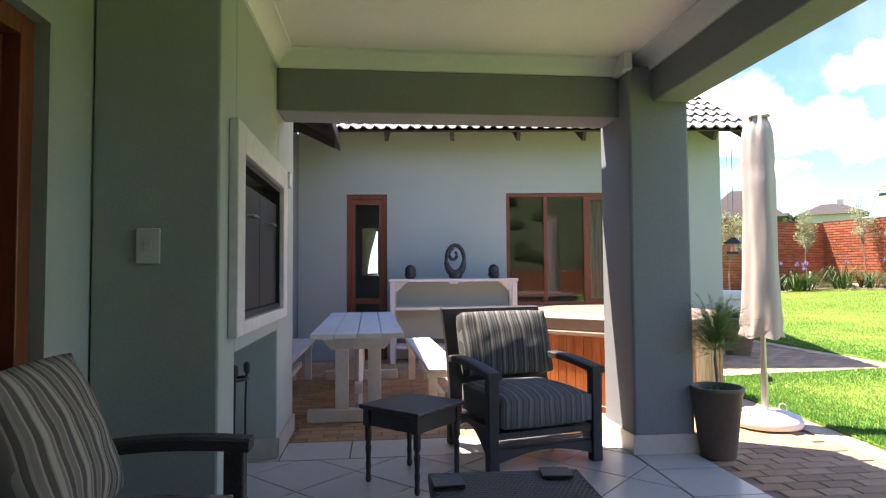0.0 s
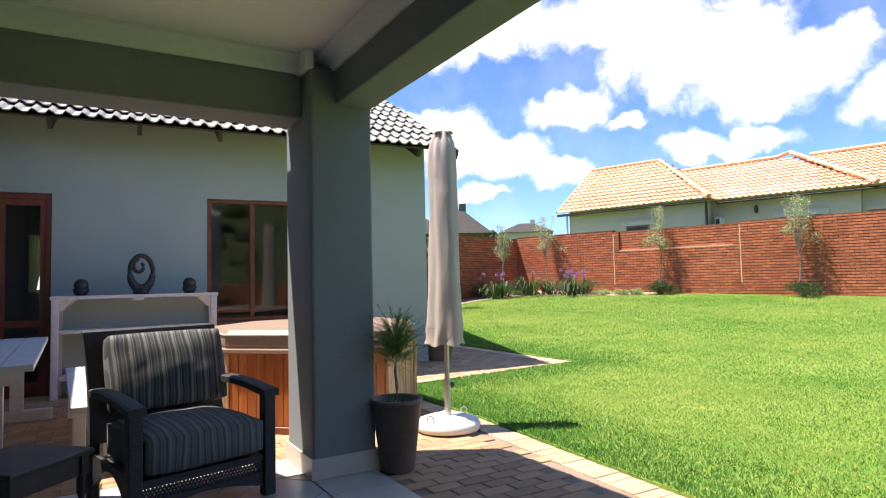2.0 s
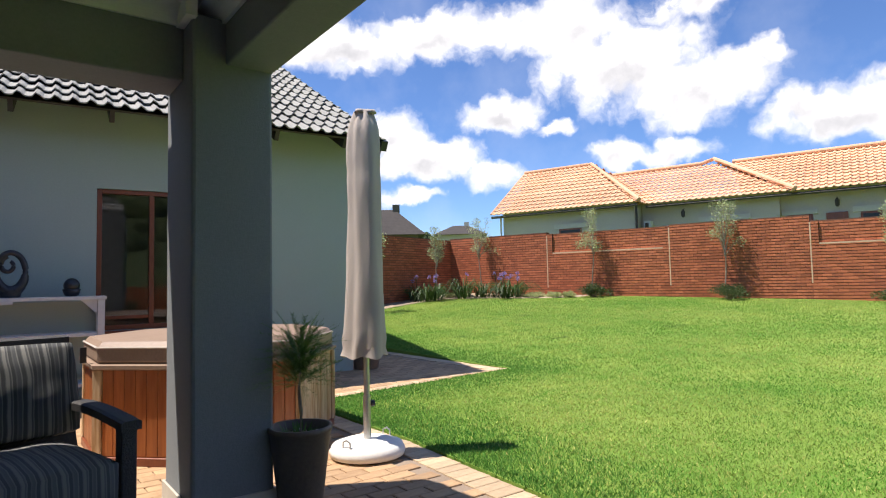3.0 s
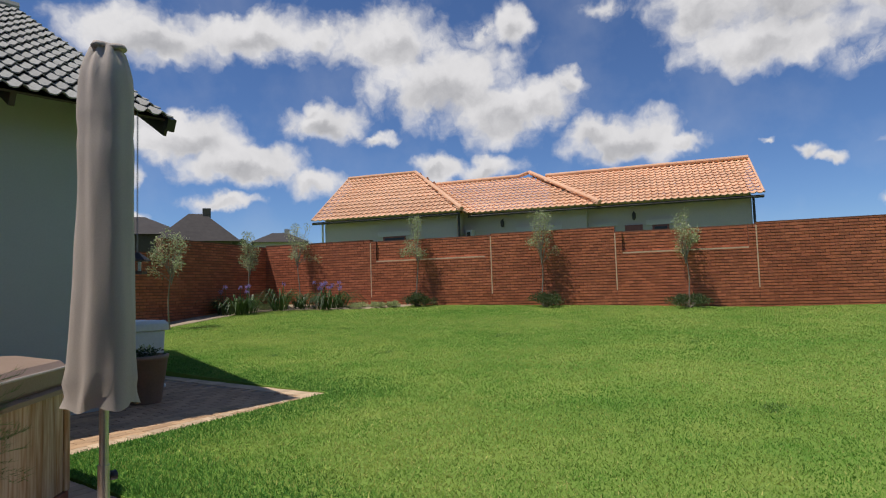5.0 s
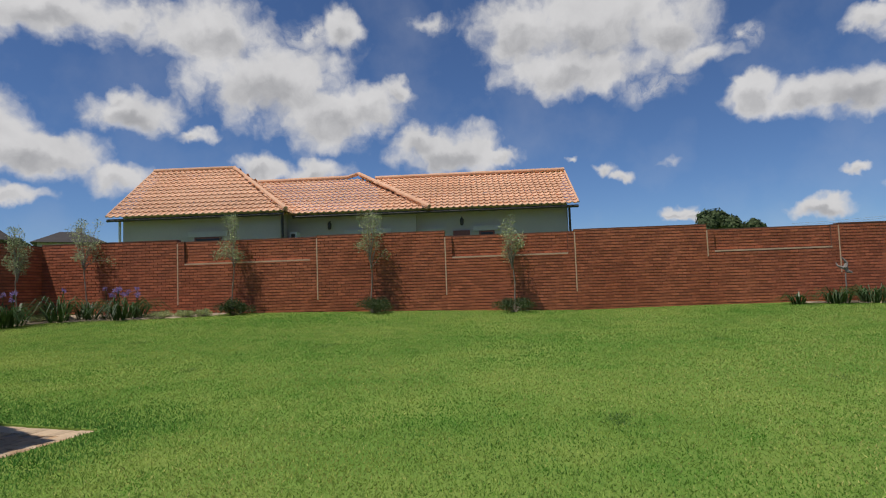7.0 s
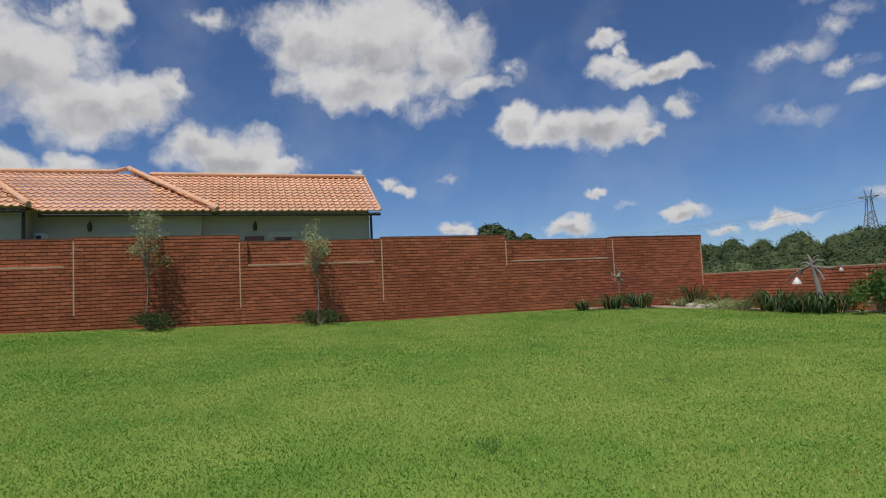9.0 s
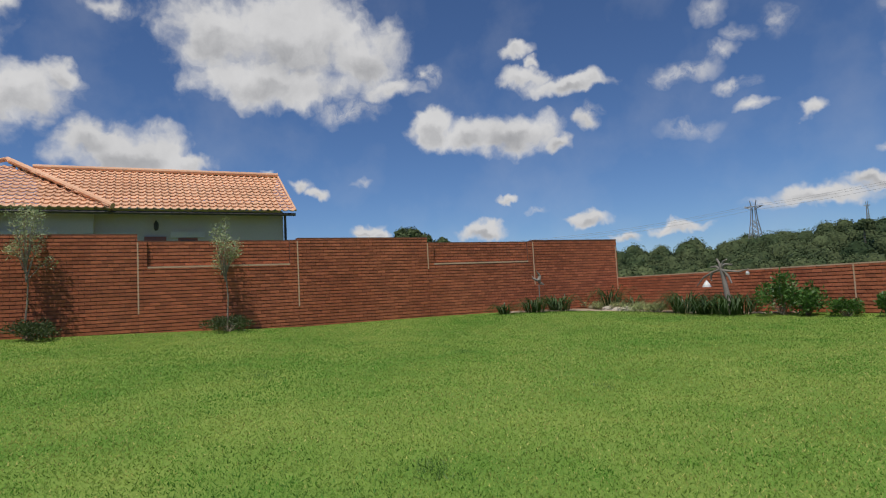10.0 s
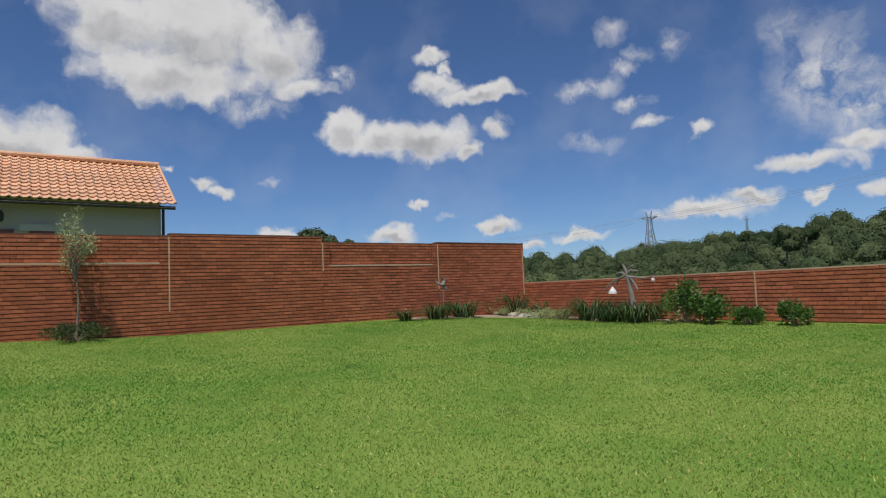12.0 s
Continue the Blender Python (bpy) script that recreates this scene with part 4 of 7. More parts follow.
# furniture ----------------------------------------------------------------
def arm_chair():
    c = thing("patio_armchair", "dark wicker patio armchair with striped grey cushions", "armchair", pose(1.55, 4.40, 0, 0, 0, 14))
    w, d = 0.80, 0.76                       # front at -y
    hw = w / 2
    for x in (-hw + 0.035, hw - 0.035):
        part("arm_post", rounded(Mesh().box(x - 0.035, -d / 2, 0.0, x + 0.035, -d / 2 + 0.07, 0.575), 0.008), M_WICKER, c)
        part("leg", rounded(Mesh().box(x - 0.03, d / 2 - 0.06, 0.0, x + 0.03, d / 2, 0.36), 0.008), M_WICKER, c)
        arm = Mesh()
        rings = []
        for k in range(9):
            t = k / 8
            y, z = -d / 2 - 0.02 + t * 0.70, 0.60 + 0.035 * math.sin(t * 2.4) - 0.012
            rings.append([(x - 0.045, y, z - 0.022), (x + 0.045, y, z - 0.022), (x + 0.045, y, z + 0.014), (x + 0.03, y, z + 0.022), (x - 0.03, y, z + 0.022), (x - 0.045, y, z + 0.014)])
        part("arm_rest", arm.loft(rings), M_WICKER, c)
        side = Mesh()
        arch = []
        for k in range(11):
            t = k / 10
            arch.append((-d / 2 + 0.075 + t * (d - 0.14), 0.06 + 0.16 * math.sin(math.pi * t)))
        rings = [[(x - 0.012, y, z), (x + 0.012, y, z), (x + 0.012, y, 0.26), (x - 0.012, y, 0.26)] for y, z in arch]
        part("side_skirt", side.loft(rings), M_WICKER, c)
    # front skirt: woven band with holes
    skirt = Mesh().box(-hw + 0.071, -d / 2 + 0.02, 0.195, hw - 0.071, -d / 2 + 0.05, 0.235)
    arch = [(-hw + 0.071 + t / 14 * (w - 0.142), 0.055 + 0.055 * math.sin(math.pi * t / 14)) for t in range(15)]
    skirt.loft([[(x, -d / 2 + 0.02, z), (x, -d / 2 + 0.05, z), (x, -d / 2 + 0.05, 0.135), (x, -d / 2 + 0.02, 0.135)] for x, z in arch])
    for k in range(34):
        x = -hw + 0.075 + k * (w - 0.15) / 33
        for sgn in (-1, 1):
            skirt.add([(x - 0.005, -d / 2 + 0.03, 0.135), (x + 0.005, -d / 2 + 0.03, 0.135), (x + 0.005 + sgn * 0.03, -d / 2 + 0.03, 0.195), (x - 0.005 + sgn * 0.03, -d / 2 + 0.03, 0.195)], [(0, 1, 2, 3)])
    for z in (0.15, 0.165, 0.18):
        skirt.box(-hw + 0.072, -d / 2 + 0.026, z - 0.0035, hw - 0.072, -d / 2 + 0.034, z + 0.0035)
    part("front_skirt", skirt, M_WICKER, c)
    part("seat_frame", Mesh().box(-hw + 0.07, -d / 2 + 0.055, 0.19, hw - 0.07, d / 2 - 0.062, 0.235), M_WICKER, c)
    back = Mesh()
    rings = []
    for k in range(7):
        t = k / 6
        y, z = d / 2 - 0.10 + 0.17 * t, 0.32 + 0.63 * t
        o = 0.012 * math.sin(math.pi * t)
        rings.append([(-hw + o, y, z), (hw - o, y, z), (hw - o, y + 0.045, z + 0.01), (-hw + o, y + 0.045, z + 0.01)])
    part("backrest", back.loft(rings), M_WICKER, c)
    part("seat_cushion", cushion(w - 0.145, 0.66, 0.225, 0.02, seed=3), M_STRIPE_SEAT, c, "grey striped seat cushion", True, pose(0, -0.06, 0.35))
    part("back_cushion", cushion(w - 0.12, 0.46, 0.15, 0.03, seed=8), M_STRIPE_BACK, c, "grey striped back cushion", True, pose(0.03, d / 2 - 0.085, 0.70, 72, 0, -2))
    return c


arm_chair()


def sofa():
    s = thing("patio_sofa", "dark wicker patio sofa with beige striped cushions", "sofa", pose(-0.22, 1.95, 0))
    for y in (0.64, -0.64):
        arm = Mesh()
        rings = []
        for k in range(9):
            t = k / 8
            x, z = -0.30 + t * 0.66, 0.585 + 0.03 * math.sin(t * 2.6)
            rings.append([(x, y - 0.045, z - 0.022), (x, y + 0.045, z - 0.022), (x, y + 0.045, z + 0.014), (x, y + 0.03, z + 0.022), (x, y - 0.03, z + 0.022), (x, y - 0.045, z + 0.014)])
        part("arm_rest", arm.loft(rings), M_WICKER, s)
        part("arm_post", rounded(Mesh().box(0.27, y - 0.035, 0.0, 0.34, y + 0.035, 0.585), 0.008), M_WICKER, s)
        part("leg", rounded(Mesh().box(-0.33, y - 0.03, 0.0, -0.27, y + 0.03, 0.34), 0.006), M_WICKER, s)
        part("side_skirt", Mesh().box(-0.268, y - 0.012, 0.14, 0.268, y + 0.012, 0.33), M_WICKER, s)
    part("seat_frame", Mesh().box(-0.30, -0.60, 0.14, 0.33, 0.60, 0.30), M_WICKER, s)
    back = Mesh()
    back.loft([[(-0.27 - 0.13 * t, -0.62, 0.31 + 0.55 * t), (-0.22 - 0.13 * t, -0.62, 0.31 + 0.55 * t), (-0.22 - 0.13 * t, 0.62, 0.31 + 0.55 * t), (-0.27 - 0.13 * t, 0.62, 0.31 + 0.55 * t)] for t in (0, 0.5, 1)])
    part("backrest", back, M_WICKER, s)
    for y in (0.30, -0.30):
        part("seat_cushion", cushion(0.60, 0.585, 0.15, 0.02, seed=y), M_STRIPE_SOFA, s, "beige striped seat cushion", True, pose(0.02, y, 0.385))
        part("back_cushion", cushion(0.50, 0.56, 0.16, 0.045, seed=y + 4), M_STRIPE_SOFA, s, "beige striped back cushion", True, pose(-0.17, y, 0.70, 0, 68, 4))
    return s


sofa()


def side_table():
    t = thing("side_table", "small dark wooden side table with turned legs", "table", pose(0.795, 3.93, 0, 0, 0, 47))
    h = 0.205
    part("tabletop", rounded(Mesh().box(-h - 0.02, -h - 0.02, 0.425, h + 0.02, h + 0.02, 0.45), 0.006), M_DARKWOOD, t)
    part("apron", Mesh().box(-h + 0.01, -h + 0.01, 0.33, h - 0.01, h - 0.01, 0.424), M_DARKWOOD, t)
    prof = [(0.012, 0.0), (0.018, 0.02), (0.013, 0.05), (0.017, 0.10), (0.013, 0.13), (0.019, 0.20), (0.013, 0.225), (0.021, 0.25), (0.021, 0.33)]
    for x in (-1, 1):
        for y in (-1, 1):
            part("leg", Mesh().turned(prof, 12, pose(x * (h - 0.02), y * (h - 0.02), 0)).box(x * (h - 0.02) - 0.022, y * (h - 0.02) - 0.022, 0.329, x * (h - 0.02) + 0.022, y * (h - 0.02) + 0.022, 0.4235), M_DARKWOOD, t)


side_table()


def coffee_table():
    t = thing("coffee_table", "dark wicker coffee table with a woven top", "table", pose(1.09, 2.33, 0, 0, 0, -2))
    w, d, z = 0.31, 0.46, 0.40
    part("tabletop", rounded(Mesh().box(-w, -d, z - 0.035, w, d, z), 0.008), M_WICKER, t)
    weave = Mesh()
    for k in range(46):
        y = -d + 0.03 + k * (2 * d - 0.06) / 45
        for i in range(32):
            x = -w + 0.02 + (i + (k % 2) * 0.5) * 0.0192
            if x + 0.016 < w - 0.01:
                weave.box(x, y - 0.0085, z + 0.0005, x + 0.0165, y + 0.0085, z + 0.0035)
    tagged(part("woven_panel", weave, M_WEAVE, t), kind="stuff")
    part("skirt", Mesh().box(-w + 0.02, -d + 0.02, 0.12, w - 0.02, d - 0.02, z - 0.036), M_WICKER, t)
    for x in (-1, 1):
        for y in (-1, 1):
            part("leg", rounded(Mesh().box(x * (w - 0.04) - 0.025, y * (d - 0.04) - 0.025, 0, x * (w - 0.04) + 0.025, y * (d - 0.04) + 0.025, z - 0.037), 0.006), M_WICKER, t)
    for x, y, r in ((0.86, 2.64, 4), (1.30, 2.70, -6)):
        k = thing("coaster", "dark grey square coaster lying on the table", "coaster", pose(x, y, z + 0.0075, 0, 0, r), group="coasters on the coffee table")
        part("pad", rounded(Mesh().box(-0.06, -0.055, 0, 0.06, 0.055, 0.012), 0.004), M_STONE, k)


coffee_table()


def plank_row(t, name, n, w, length, z, thick, gap=0.006, parent=None):
    pitch = w / n
    for k in range(n):
        x = -w / 2 + k * pitch
        part(name, rounded(Mesh().box(x + gap / 2, -length / 2, z - thick, x + pitch - gap / 2, length / 2, z), 0.004, 1), M_WHITEW, t)


def picnic_table():
    t = thing("picnic_table", "white painted plank picnic table", "table", pose(0.40, 6.50, -0.015, 0, 0, 1))
    L = 2.75
    plank_row(t, "plank", 4, 0.74, L, 0.76, 0.04)
    for y in (-L / 2 + 0.35, L / 2 - 0.35):
        part("top_bearer", Mesh().add([(-0.33, y - 0.03, 0.719), (0.33, y - 0.03, 0.719), (0.33, y + 0.03, 0.719), (-0.33, y + 0.03, 0.719), (-0.22, y - 0.03, 0.60), (0.22, y - 0.03, 0.60), (0.22, y + 0.03, 0.60), (-0.22, y + 0.03, 0.60)],
                                      [(0, 1, 2, 3), (7, 6, 5, 4), (0, 4, 5, 1), (1, 5, 6, 2), (2, 6, 7, 3), (3, 7, 4, 0)]), M_WHITEW, t)
        for x in (-0.135, 0.135):
            part("leg", rounded(Mesh().box(x - 0.055, y - 0.03, 0.105, x + 0.055, y + 0.03, 0.599), 0.004, 1), M_WHITEW, t)
        part("foot", rounded(Mesh().box(-0.42, y - 0.045, 0.0, 0.42, y + 0.045, 0.104), 0.005, 1), M_WHITEW, t)
        s = 1 if y < 0 else -1
        part("brace", Mesh().tube([(0, y + s * 0.05, 0.12), (0, y + s * 0.5, 0.70)], 0.035, 4), M_WHITEW, t)
    part("stretcher", Mesh().box(-0.03, -L / 2 + 0.381, 0.22, 0.03, L / 2 - 0.381, 0.30), M_WHITEW, t)


picnic_table()


def bench(x, y, r, L):
    b = thing("bench", "white painted plank bench beside the picnic table", "bench", pose(x, y, -0.015, 0, 0, r), group="benches at the picnic table")
    plank_row(b, "plank", 2, 0.30, L, 0.46, 0.038)
    for yy in (-L / 2 + 0.22, L / 2 - 0.22):
        part("bearer", Mesh().box(-0.14, yy - 0.028, 0.36, 0.14, yy + 0.028, 0.421), M_WHITEW, b)
        for xx in (-0.09, 0.09):
            part("leg", rounded(Mesh().box(xx - 0.04, yy - 0.026, 0.0, xx + 0.04, yy + 0.026, 0.359), 0.004, 1), M_WHITEW, b)
    part("stretcher", Mesh().box(-0.022, -L / 2 + 0.25, 0.16, 0.022, L / 2 - 0.25, 0.22), M_WHITEW, b)


bench(1.09, 6.40, 2, 2.45)
bench(-0.33, 6.55, 0, 2.45)


def server():
    """White timber serving stand against the far wall."""
    s = thing("serving_stand", "white painted timber serving stand with shelves", "shelf", pose(1.62, 8.75, -0.015, 0, 0, -4.8))
    hw = 0.89
    part("top_shelf", rounded(Mesh().box(-hw, -0.2, 1.12, hw, 0.2, 1.16), 0.005), M_WHITEW, s)
    part("middle_shelf", rounded(Mesh().box(-hw + 0.09, -0.18, 0.73, hw - 0.09, 0.18, 0.77), 0.005), M_WHITEW, s)
    part("low_shelf", rounded(Mesh().box(-hw + 0.09, -0.18, 0.20, hw - 0.09, 0.18, 0.24), 0.005), M_WHITEW, s)
    for x in (-hw + 0.05, hw - 0.05):
        for y in (-0.16, 0.16):
            part("leg", rounded(Mesh().box(x - 0.035, y - 0.03, 0.0, x + 0.035, y + 0.03, 1.119), 0.004, 1), M_WHITEW, s)
            k = 1 if x < 0 else -1
            part("corner_brace", Mesh().add([(x + k * 0.036, y - 0.015, 1.118), (x + k * 0.19, y - 0.015, 1.118), (x + k * 0.036, y - 0.015, 0.97), (x + k * 0.036, y + 0.015, 1.118), (x + k * 0.19, y + 0.015, 1.118), (x + k * 0.036, y + 0.015, 0.97)],
                                            [(0, 1, 2), (5, 4, 3), (0, 3, 4, 1), (1, 4, 5, 2), (2, 5, 3, 0)]), M_WHITEW, s)
    part("back_panel", Mesh().box(-hw + 0.087, 0.182, 0.30, hw - 0.087, 0.198, 1.10), M_WALL, s, "green-grey painted back board")
    part("clip", Mesh().box(-0.06, -0.212, 1.09, 0.06, -0.201, 1.125), M_PLASTIC, s)


server()


def sculpture():
    """A swirl: a tapered ring on a foot with an inner curl."""
    s = Mesh()
    pts, rad = [], []
    for k in range(37):
        a = radians(-80 + k * 10)
        pts.append((0.125 * math.cos(a), 0, 0.265 + 0.20 * math.sin(a)))
        rad.append(0.030 + 0.028 * max(0.0, -math.sin(a)))
    s.tube(pts, rad, 10)
    curl, crad = [], []
    for k in range(22):
        t = k / 21
        a = radians(95 + t * 330)
        r = 0.075 * (1 - 0.55 * t)
        curl.append((-0.02 + r * math.cos(a), 0, 0.335 + r * 1.25 * math.sin(a)))
        crad.append(0.028 * (1 - 0.35 * t))
    s.tube(curl, crad, 8)
    s.loft([[(math.cos(2 * math.pi * i / 14) * r, math.sin(2 * math.pi * i / 14) * r * 0.6, z) for i in range(14)] for r, z in ((0.085, 0.0), (0.09, 0.02), (0.10, 0.07), (0.07, 0.12))])
    ob = part("swirl_sculpture", s, M_STONE, smooth=True, m=pose(1.645, 8.70, 1.1465))
    tagged(ob, "black stone swirl sculpture standing on the serving stand", "sculpture")


sculpture()


def ball_vase(x):
    v = thing("ball_vase", "black round ornament sitting in a small bowl", "ornament", pose(x, 8.70 - 0.084 * (x - 1.62), 1.1465), group="black ornaments on the stand")
    part("bowl", Mesh().turned([(0.05, 0.0), (0.07, 0.02), (0.088, 0.075), (0.08, 0.078), (0.055, 0.03)], 20), M_BLACKP, v, smooth=True)
    b = Mesh()
    b.turned([(max(0.002, 0.078 * math.sin(math.pi * k / 12)), 0.115 - 0.082 * math.cos(math.pi * k / 12)) for k in range(13)], 20)
    part("ball", b, M_STONE, v, smooth=True)


ball_vase(1.02)
ball_vase(2.18)


def hot_tub():
    t = thing("hot_tub", "eight-sided cedar hot tub with a brown padded cover", "hot tub", pose(3.0, 6.32, -0.015))
    R = 0.985

    def ring(r, z):
        return [(r * math.cos(radians(22.5 + 45 * k)), r * math.sin(radians(22.5 + 45 * k)), z) for k in range(8)]
    part("core", Mesh().loft([ring(R - 0.05, 0.0), ring(R - 0.05, 0.66)]), M_TIMBER, t)
    for k in range(8):
        a0, a1 = radians(22.5 + 45 * k), radians(67.5 + 45 * k)
        p, q = Vector((R * math.cos(a0), R * math.sin(a0), 0)), Vector((R * math.cos(a1), R * math.sin(a1), 0))
        way = (q - p)
        length = way.length
        way.normalize()
        m = Matrix.Translation(p) @ way.to_track_quat("X", "Z").to_matrix().to_4x4()
        # Sides towards the sun get paler staves: sunlight and weathering put into colour.
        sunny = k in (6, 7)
        n = 8
        for i in range(n):
            a, b = 0.04 + (length - 0.08) * i / n, 0.04 + (length - 0.08) * (i + 1) / n
            part("stave", rounded(Mesh().box(a + 0.0015, 0.004, 0.06, b - 0.0015, 0.028, 0.655), 0.003, 1), M_CEDARPALE if sunny else M_CEDAR, t, m=m)
        part("skirting_board", rounded(Mesh().box(0.0, -0.012, 0.0, length, 0.02, 0.058), 0.004, 1), M_WOODRED, t, m=m)
        part("corner_batten", rounded(Mesh().box(-0.035, -0.006, 0.06, 0.035, 0.03, 0.655), 0.006, 1), M_CEDARPALE, t, m=m)
    part("rim", Mesh().loft([ring(R + 0.01, 0.656), ring(R + 0.035, 0.665), ring(R + 0.035, 0.69), ring(R - 0.02, 0.70)]), M_VINYL, t)
    c = part("cover", Mesh().loft([ring(R - 0.015, 0.701), ring(R + 0.0, 0.72), ring(R + 0.0, 0.81), ring(R - 0.04, 0.85), ring(R * 0.4, 0.88)]), M_VINYL, t, "brown padded vinyl lid")
    part("piping", Mesh().tube([p for p in ring(R + 0.003, 0.81)] + [ring(R + 0.003, 0.81)[0]], 0.008, 6), M_TAUPE, c)
    part("strap", Mesh().box(-1.0, -0.25, 0.70, -0.96, -0.21, 0.81), M_BLACKP, c)


hot_tub()


def parasol():
    p = thing("closed_parasol", "closed garden parasol in a taupe cover on a round base", "parasol", pose(3.655, 4.89, PAVE_Z + 0.004))
    base = part("base", Mesh().turned([(0.19, 0.0), (0.262, 0.012), (0.27, 0.045), (0.25, 0.085), (0.17, 0.112), (0.05, 0.118)], 36), M_CONC, p, "white concrete base", True)
    for a in (200, 20):
        part("base_handle", Mesh().tube([(0.22 * math.cos(radians(a + d)), 0.22 * math.sin(radians(a + d)), 0.085 + h) for d, h in ((-9, 0), (-8, 0.05), (0, 0.065), (8, 0.05), (9, 0))], 0.006), M_CHROME, base)
    part("sleeve", Mesh().turned([(0.027, 0.118), (0.027, 0.42)], 14), M_ALU, p)
    part("knob", Mesh().turned([(0.02, 0.0), (0.024, 0.01), (0.024, 0.03), (0.012, 0.036)], 12, pose(0.026, 0.0, 0.36, 0, 90, 0)), M_BLACKP, p)
    part("pole", Mesh().turned([(0.021, 0.42), (0.021, 2.5)], 14), M_ALU, p)
    rings = []
    for k in range(30):
        t = k / 29
        z = 0.70 + 1.77 * t
        r = 0.158 - 0.021 * min(1.0, t * 3) - 0.016 * t - (0.05 * max(0.0, (t - 0.90) / 0.10) ** 2)
        ring = []
        for i in range(40):
            a = 2 * math.pi * i / 40
            fold = 0.012 * math.sin(3 * a + 0.5 * t) + 0.005 * math.sin(7 * a + 1.5 * t) + (0.014 * math.sin(9 * a) * max(0.0, (t - 0.85) / 0.15))
            crease = 0.012 * noise.noise(Vector((math.cos(a) * 2.2, math.sin(a) * 2.2, z * 2.0)))
            if t < 0.12:
                crease += (0.12 - t) * 0.35 * noise.noise(Vector((math.cos(a) * 3.0, math.sin(a) * 3.0, z * 9.0)))
            if 0.74 < t < 0.77:
                fold -= 0.006
            ring.append(((r + fold + crease) * math.cos(a) + 0.012 * math.sin(2.0 * t), (r + fold + crease) * 0.9 * math.sin(a), z + (0.012 * math.sin(5 * a) if k in (0, 29) else 0)))
        rings.append(ring)
    c = part("cover", Mesh().loft(rings, caps=False), M_TAUPE, p, "taupe canvas cover", True)
    part("cover_top", Mesh().loft([[((0.085 + 0.02 * math.sin(4 * a)) * f * math.cos(a) + 0.012, (0.085 + 0.02 * math.sin(4 * a)) * f * math.sin(a), z) for a in [2 * math.pi * i / 24 for i in range(24)]] for f, z in ((1.0, 2.465), (0.85, 2.49), (0.4, 2.50))]), M_TAUPE, c, smooth=True)


parasol()


def feathery_pot_plant():
    p = thing("potted_shrub", "feathery green shrub in a tall grey-brown pot", "pot plant", pose(2.835, 4.17, PAVE_Z + 0.004))
    part("pot", Mesh().turned([(0.108, 0.0), (0.112, 0.01), (0.163, 0.43), (0.171, 0.435), (0.171, 0.46), (0.153, 0.46), (0.148, 0.40)], 36, caps=False).turned([(0.09, 0.0), (0.108, 0.0005)], 36), M_POT, p, smooth=True)
    part("soil", Mesh().turned([(0.149, 0.40), (0.10, 0.405), (0.02, 0.408)], 24), M_SOIL, p)
    part("stem", Mesh().tube([(0, 0, 0.40), (0.008, 0.005, 0.52), (-0.006, 0.0, 0.64), (0.004, 0, 0.78), (0, 0.01, 0.90)], [0.013, 0.011, 0.010, 0.008, 0.005]), M_TRUNK, p)
    rng = random.Random(4)
    f = Mesh()
    for k in range(270):
        a, tilt = rng.uniform(0, 2 * math.pi), rng.uniform(-0.1, 1.3)
        base = Vector((0.02 * math.cos(a), 0.02 * math.sin(a), rng.uniform(0.66, 0.90)))
        L = rng.uniform(0.12, 0.27)
        way = Vector((math.cos(a) * math.cos(tilt), math.sin(a) * math.cos(tilt), math.sin(tilt)))
        side = way.cross(Vector((0, 0, 1))).normalized()
        for j in range(17):
            t = 0.12 + 0.88 * j / 16
            q = base + way * L * t - Vector((0, 0, 0.04 * t * t))
            for sg in (-1, 1):
                tip = q + (way * 0.9 + side * sg * 0.5 + Vector((0, 0, rng.uniform(-0.3, 0.4)))).normalized() * rng.uniform(0.025, 0.05)
                f.add([q, q + way * 0.005, tip], [(0, 1, 2)])
    part("foliage", f, M_FERN, p, "feathery green foliage")
    g = Mesh()
    for k in range(45):
        a, r = rng.uniform(0, 6.28), rng.uniform(0.03, 0.135)
        q = Vector((r * math.cos(a), r * math.sin(a), 0.404))
        tip = q + Vector((math.cos(a) * rng.uniform(0, 0.07), math.sin(a) * rng.uniform(0, 0.07), rng.uniform(0.02, 0.09)))
        s = Vector((-math.sin(a), math.cos(a), 0)) * 0.008
        g.add([q - s, q + s, tip], [(0, 1, 2)])
    tagged(part("underplanting", g, M_FERN, p), kind="stuff")
    for k in range(5):
        a = k * 1.3
        w = Mesh().turned([(0.002, 0.0), (0.018, 0.004), (0.02, 0.014), (0.004, 0.022)], 8, pose(0.10 * math.cos(a), 0.10 * math.sin(a), 0.402))
        part("pebble", w, M_CONC, p)


feathery_pot_plant()


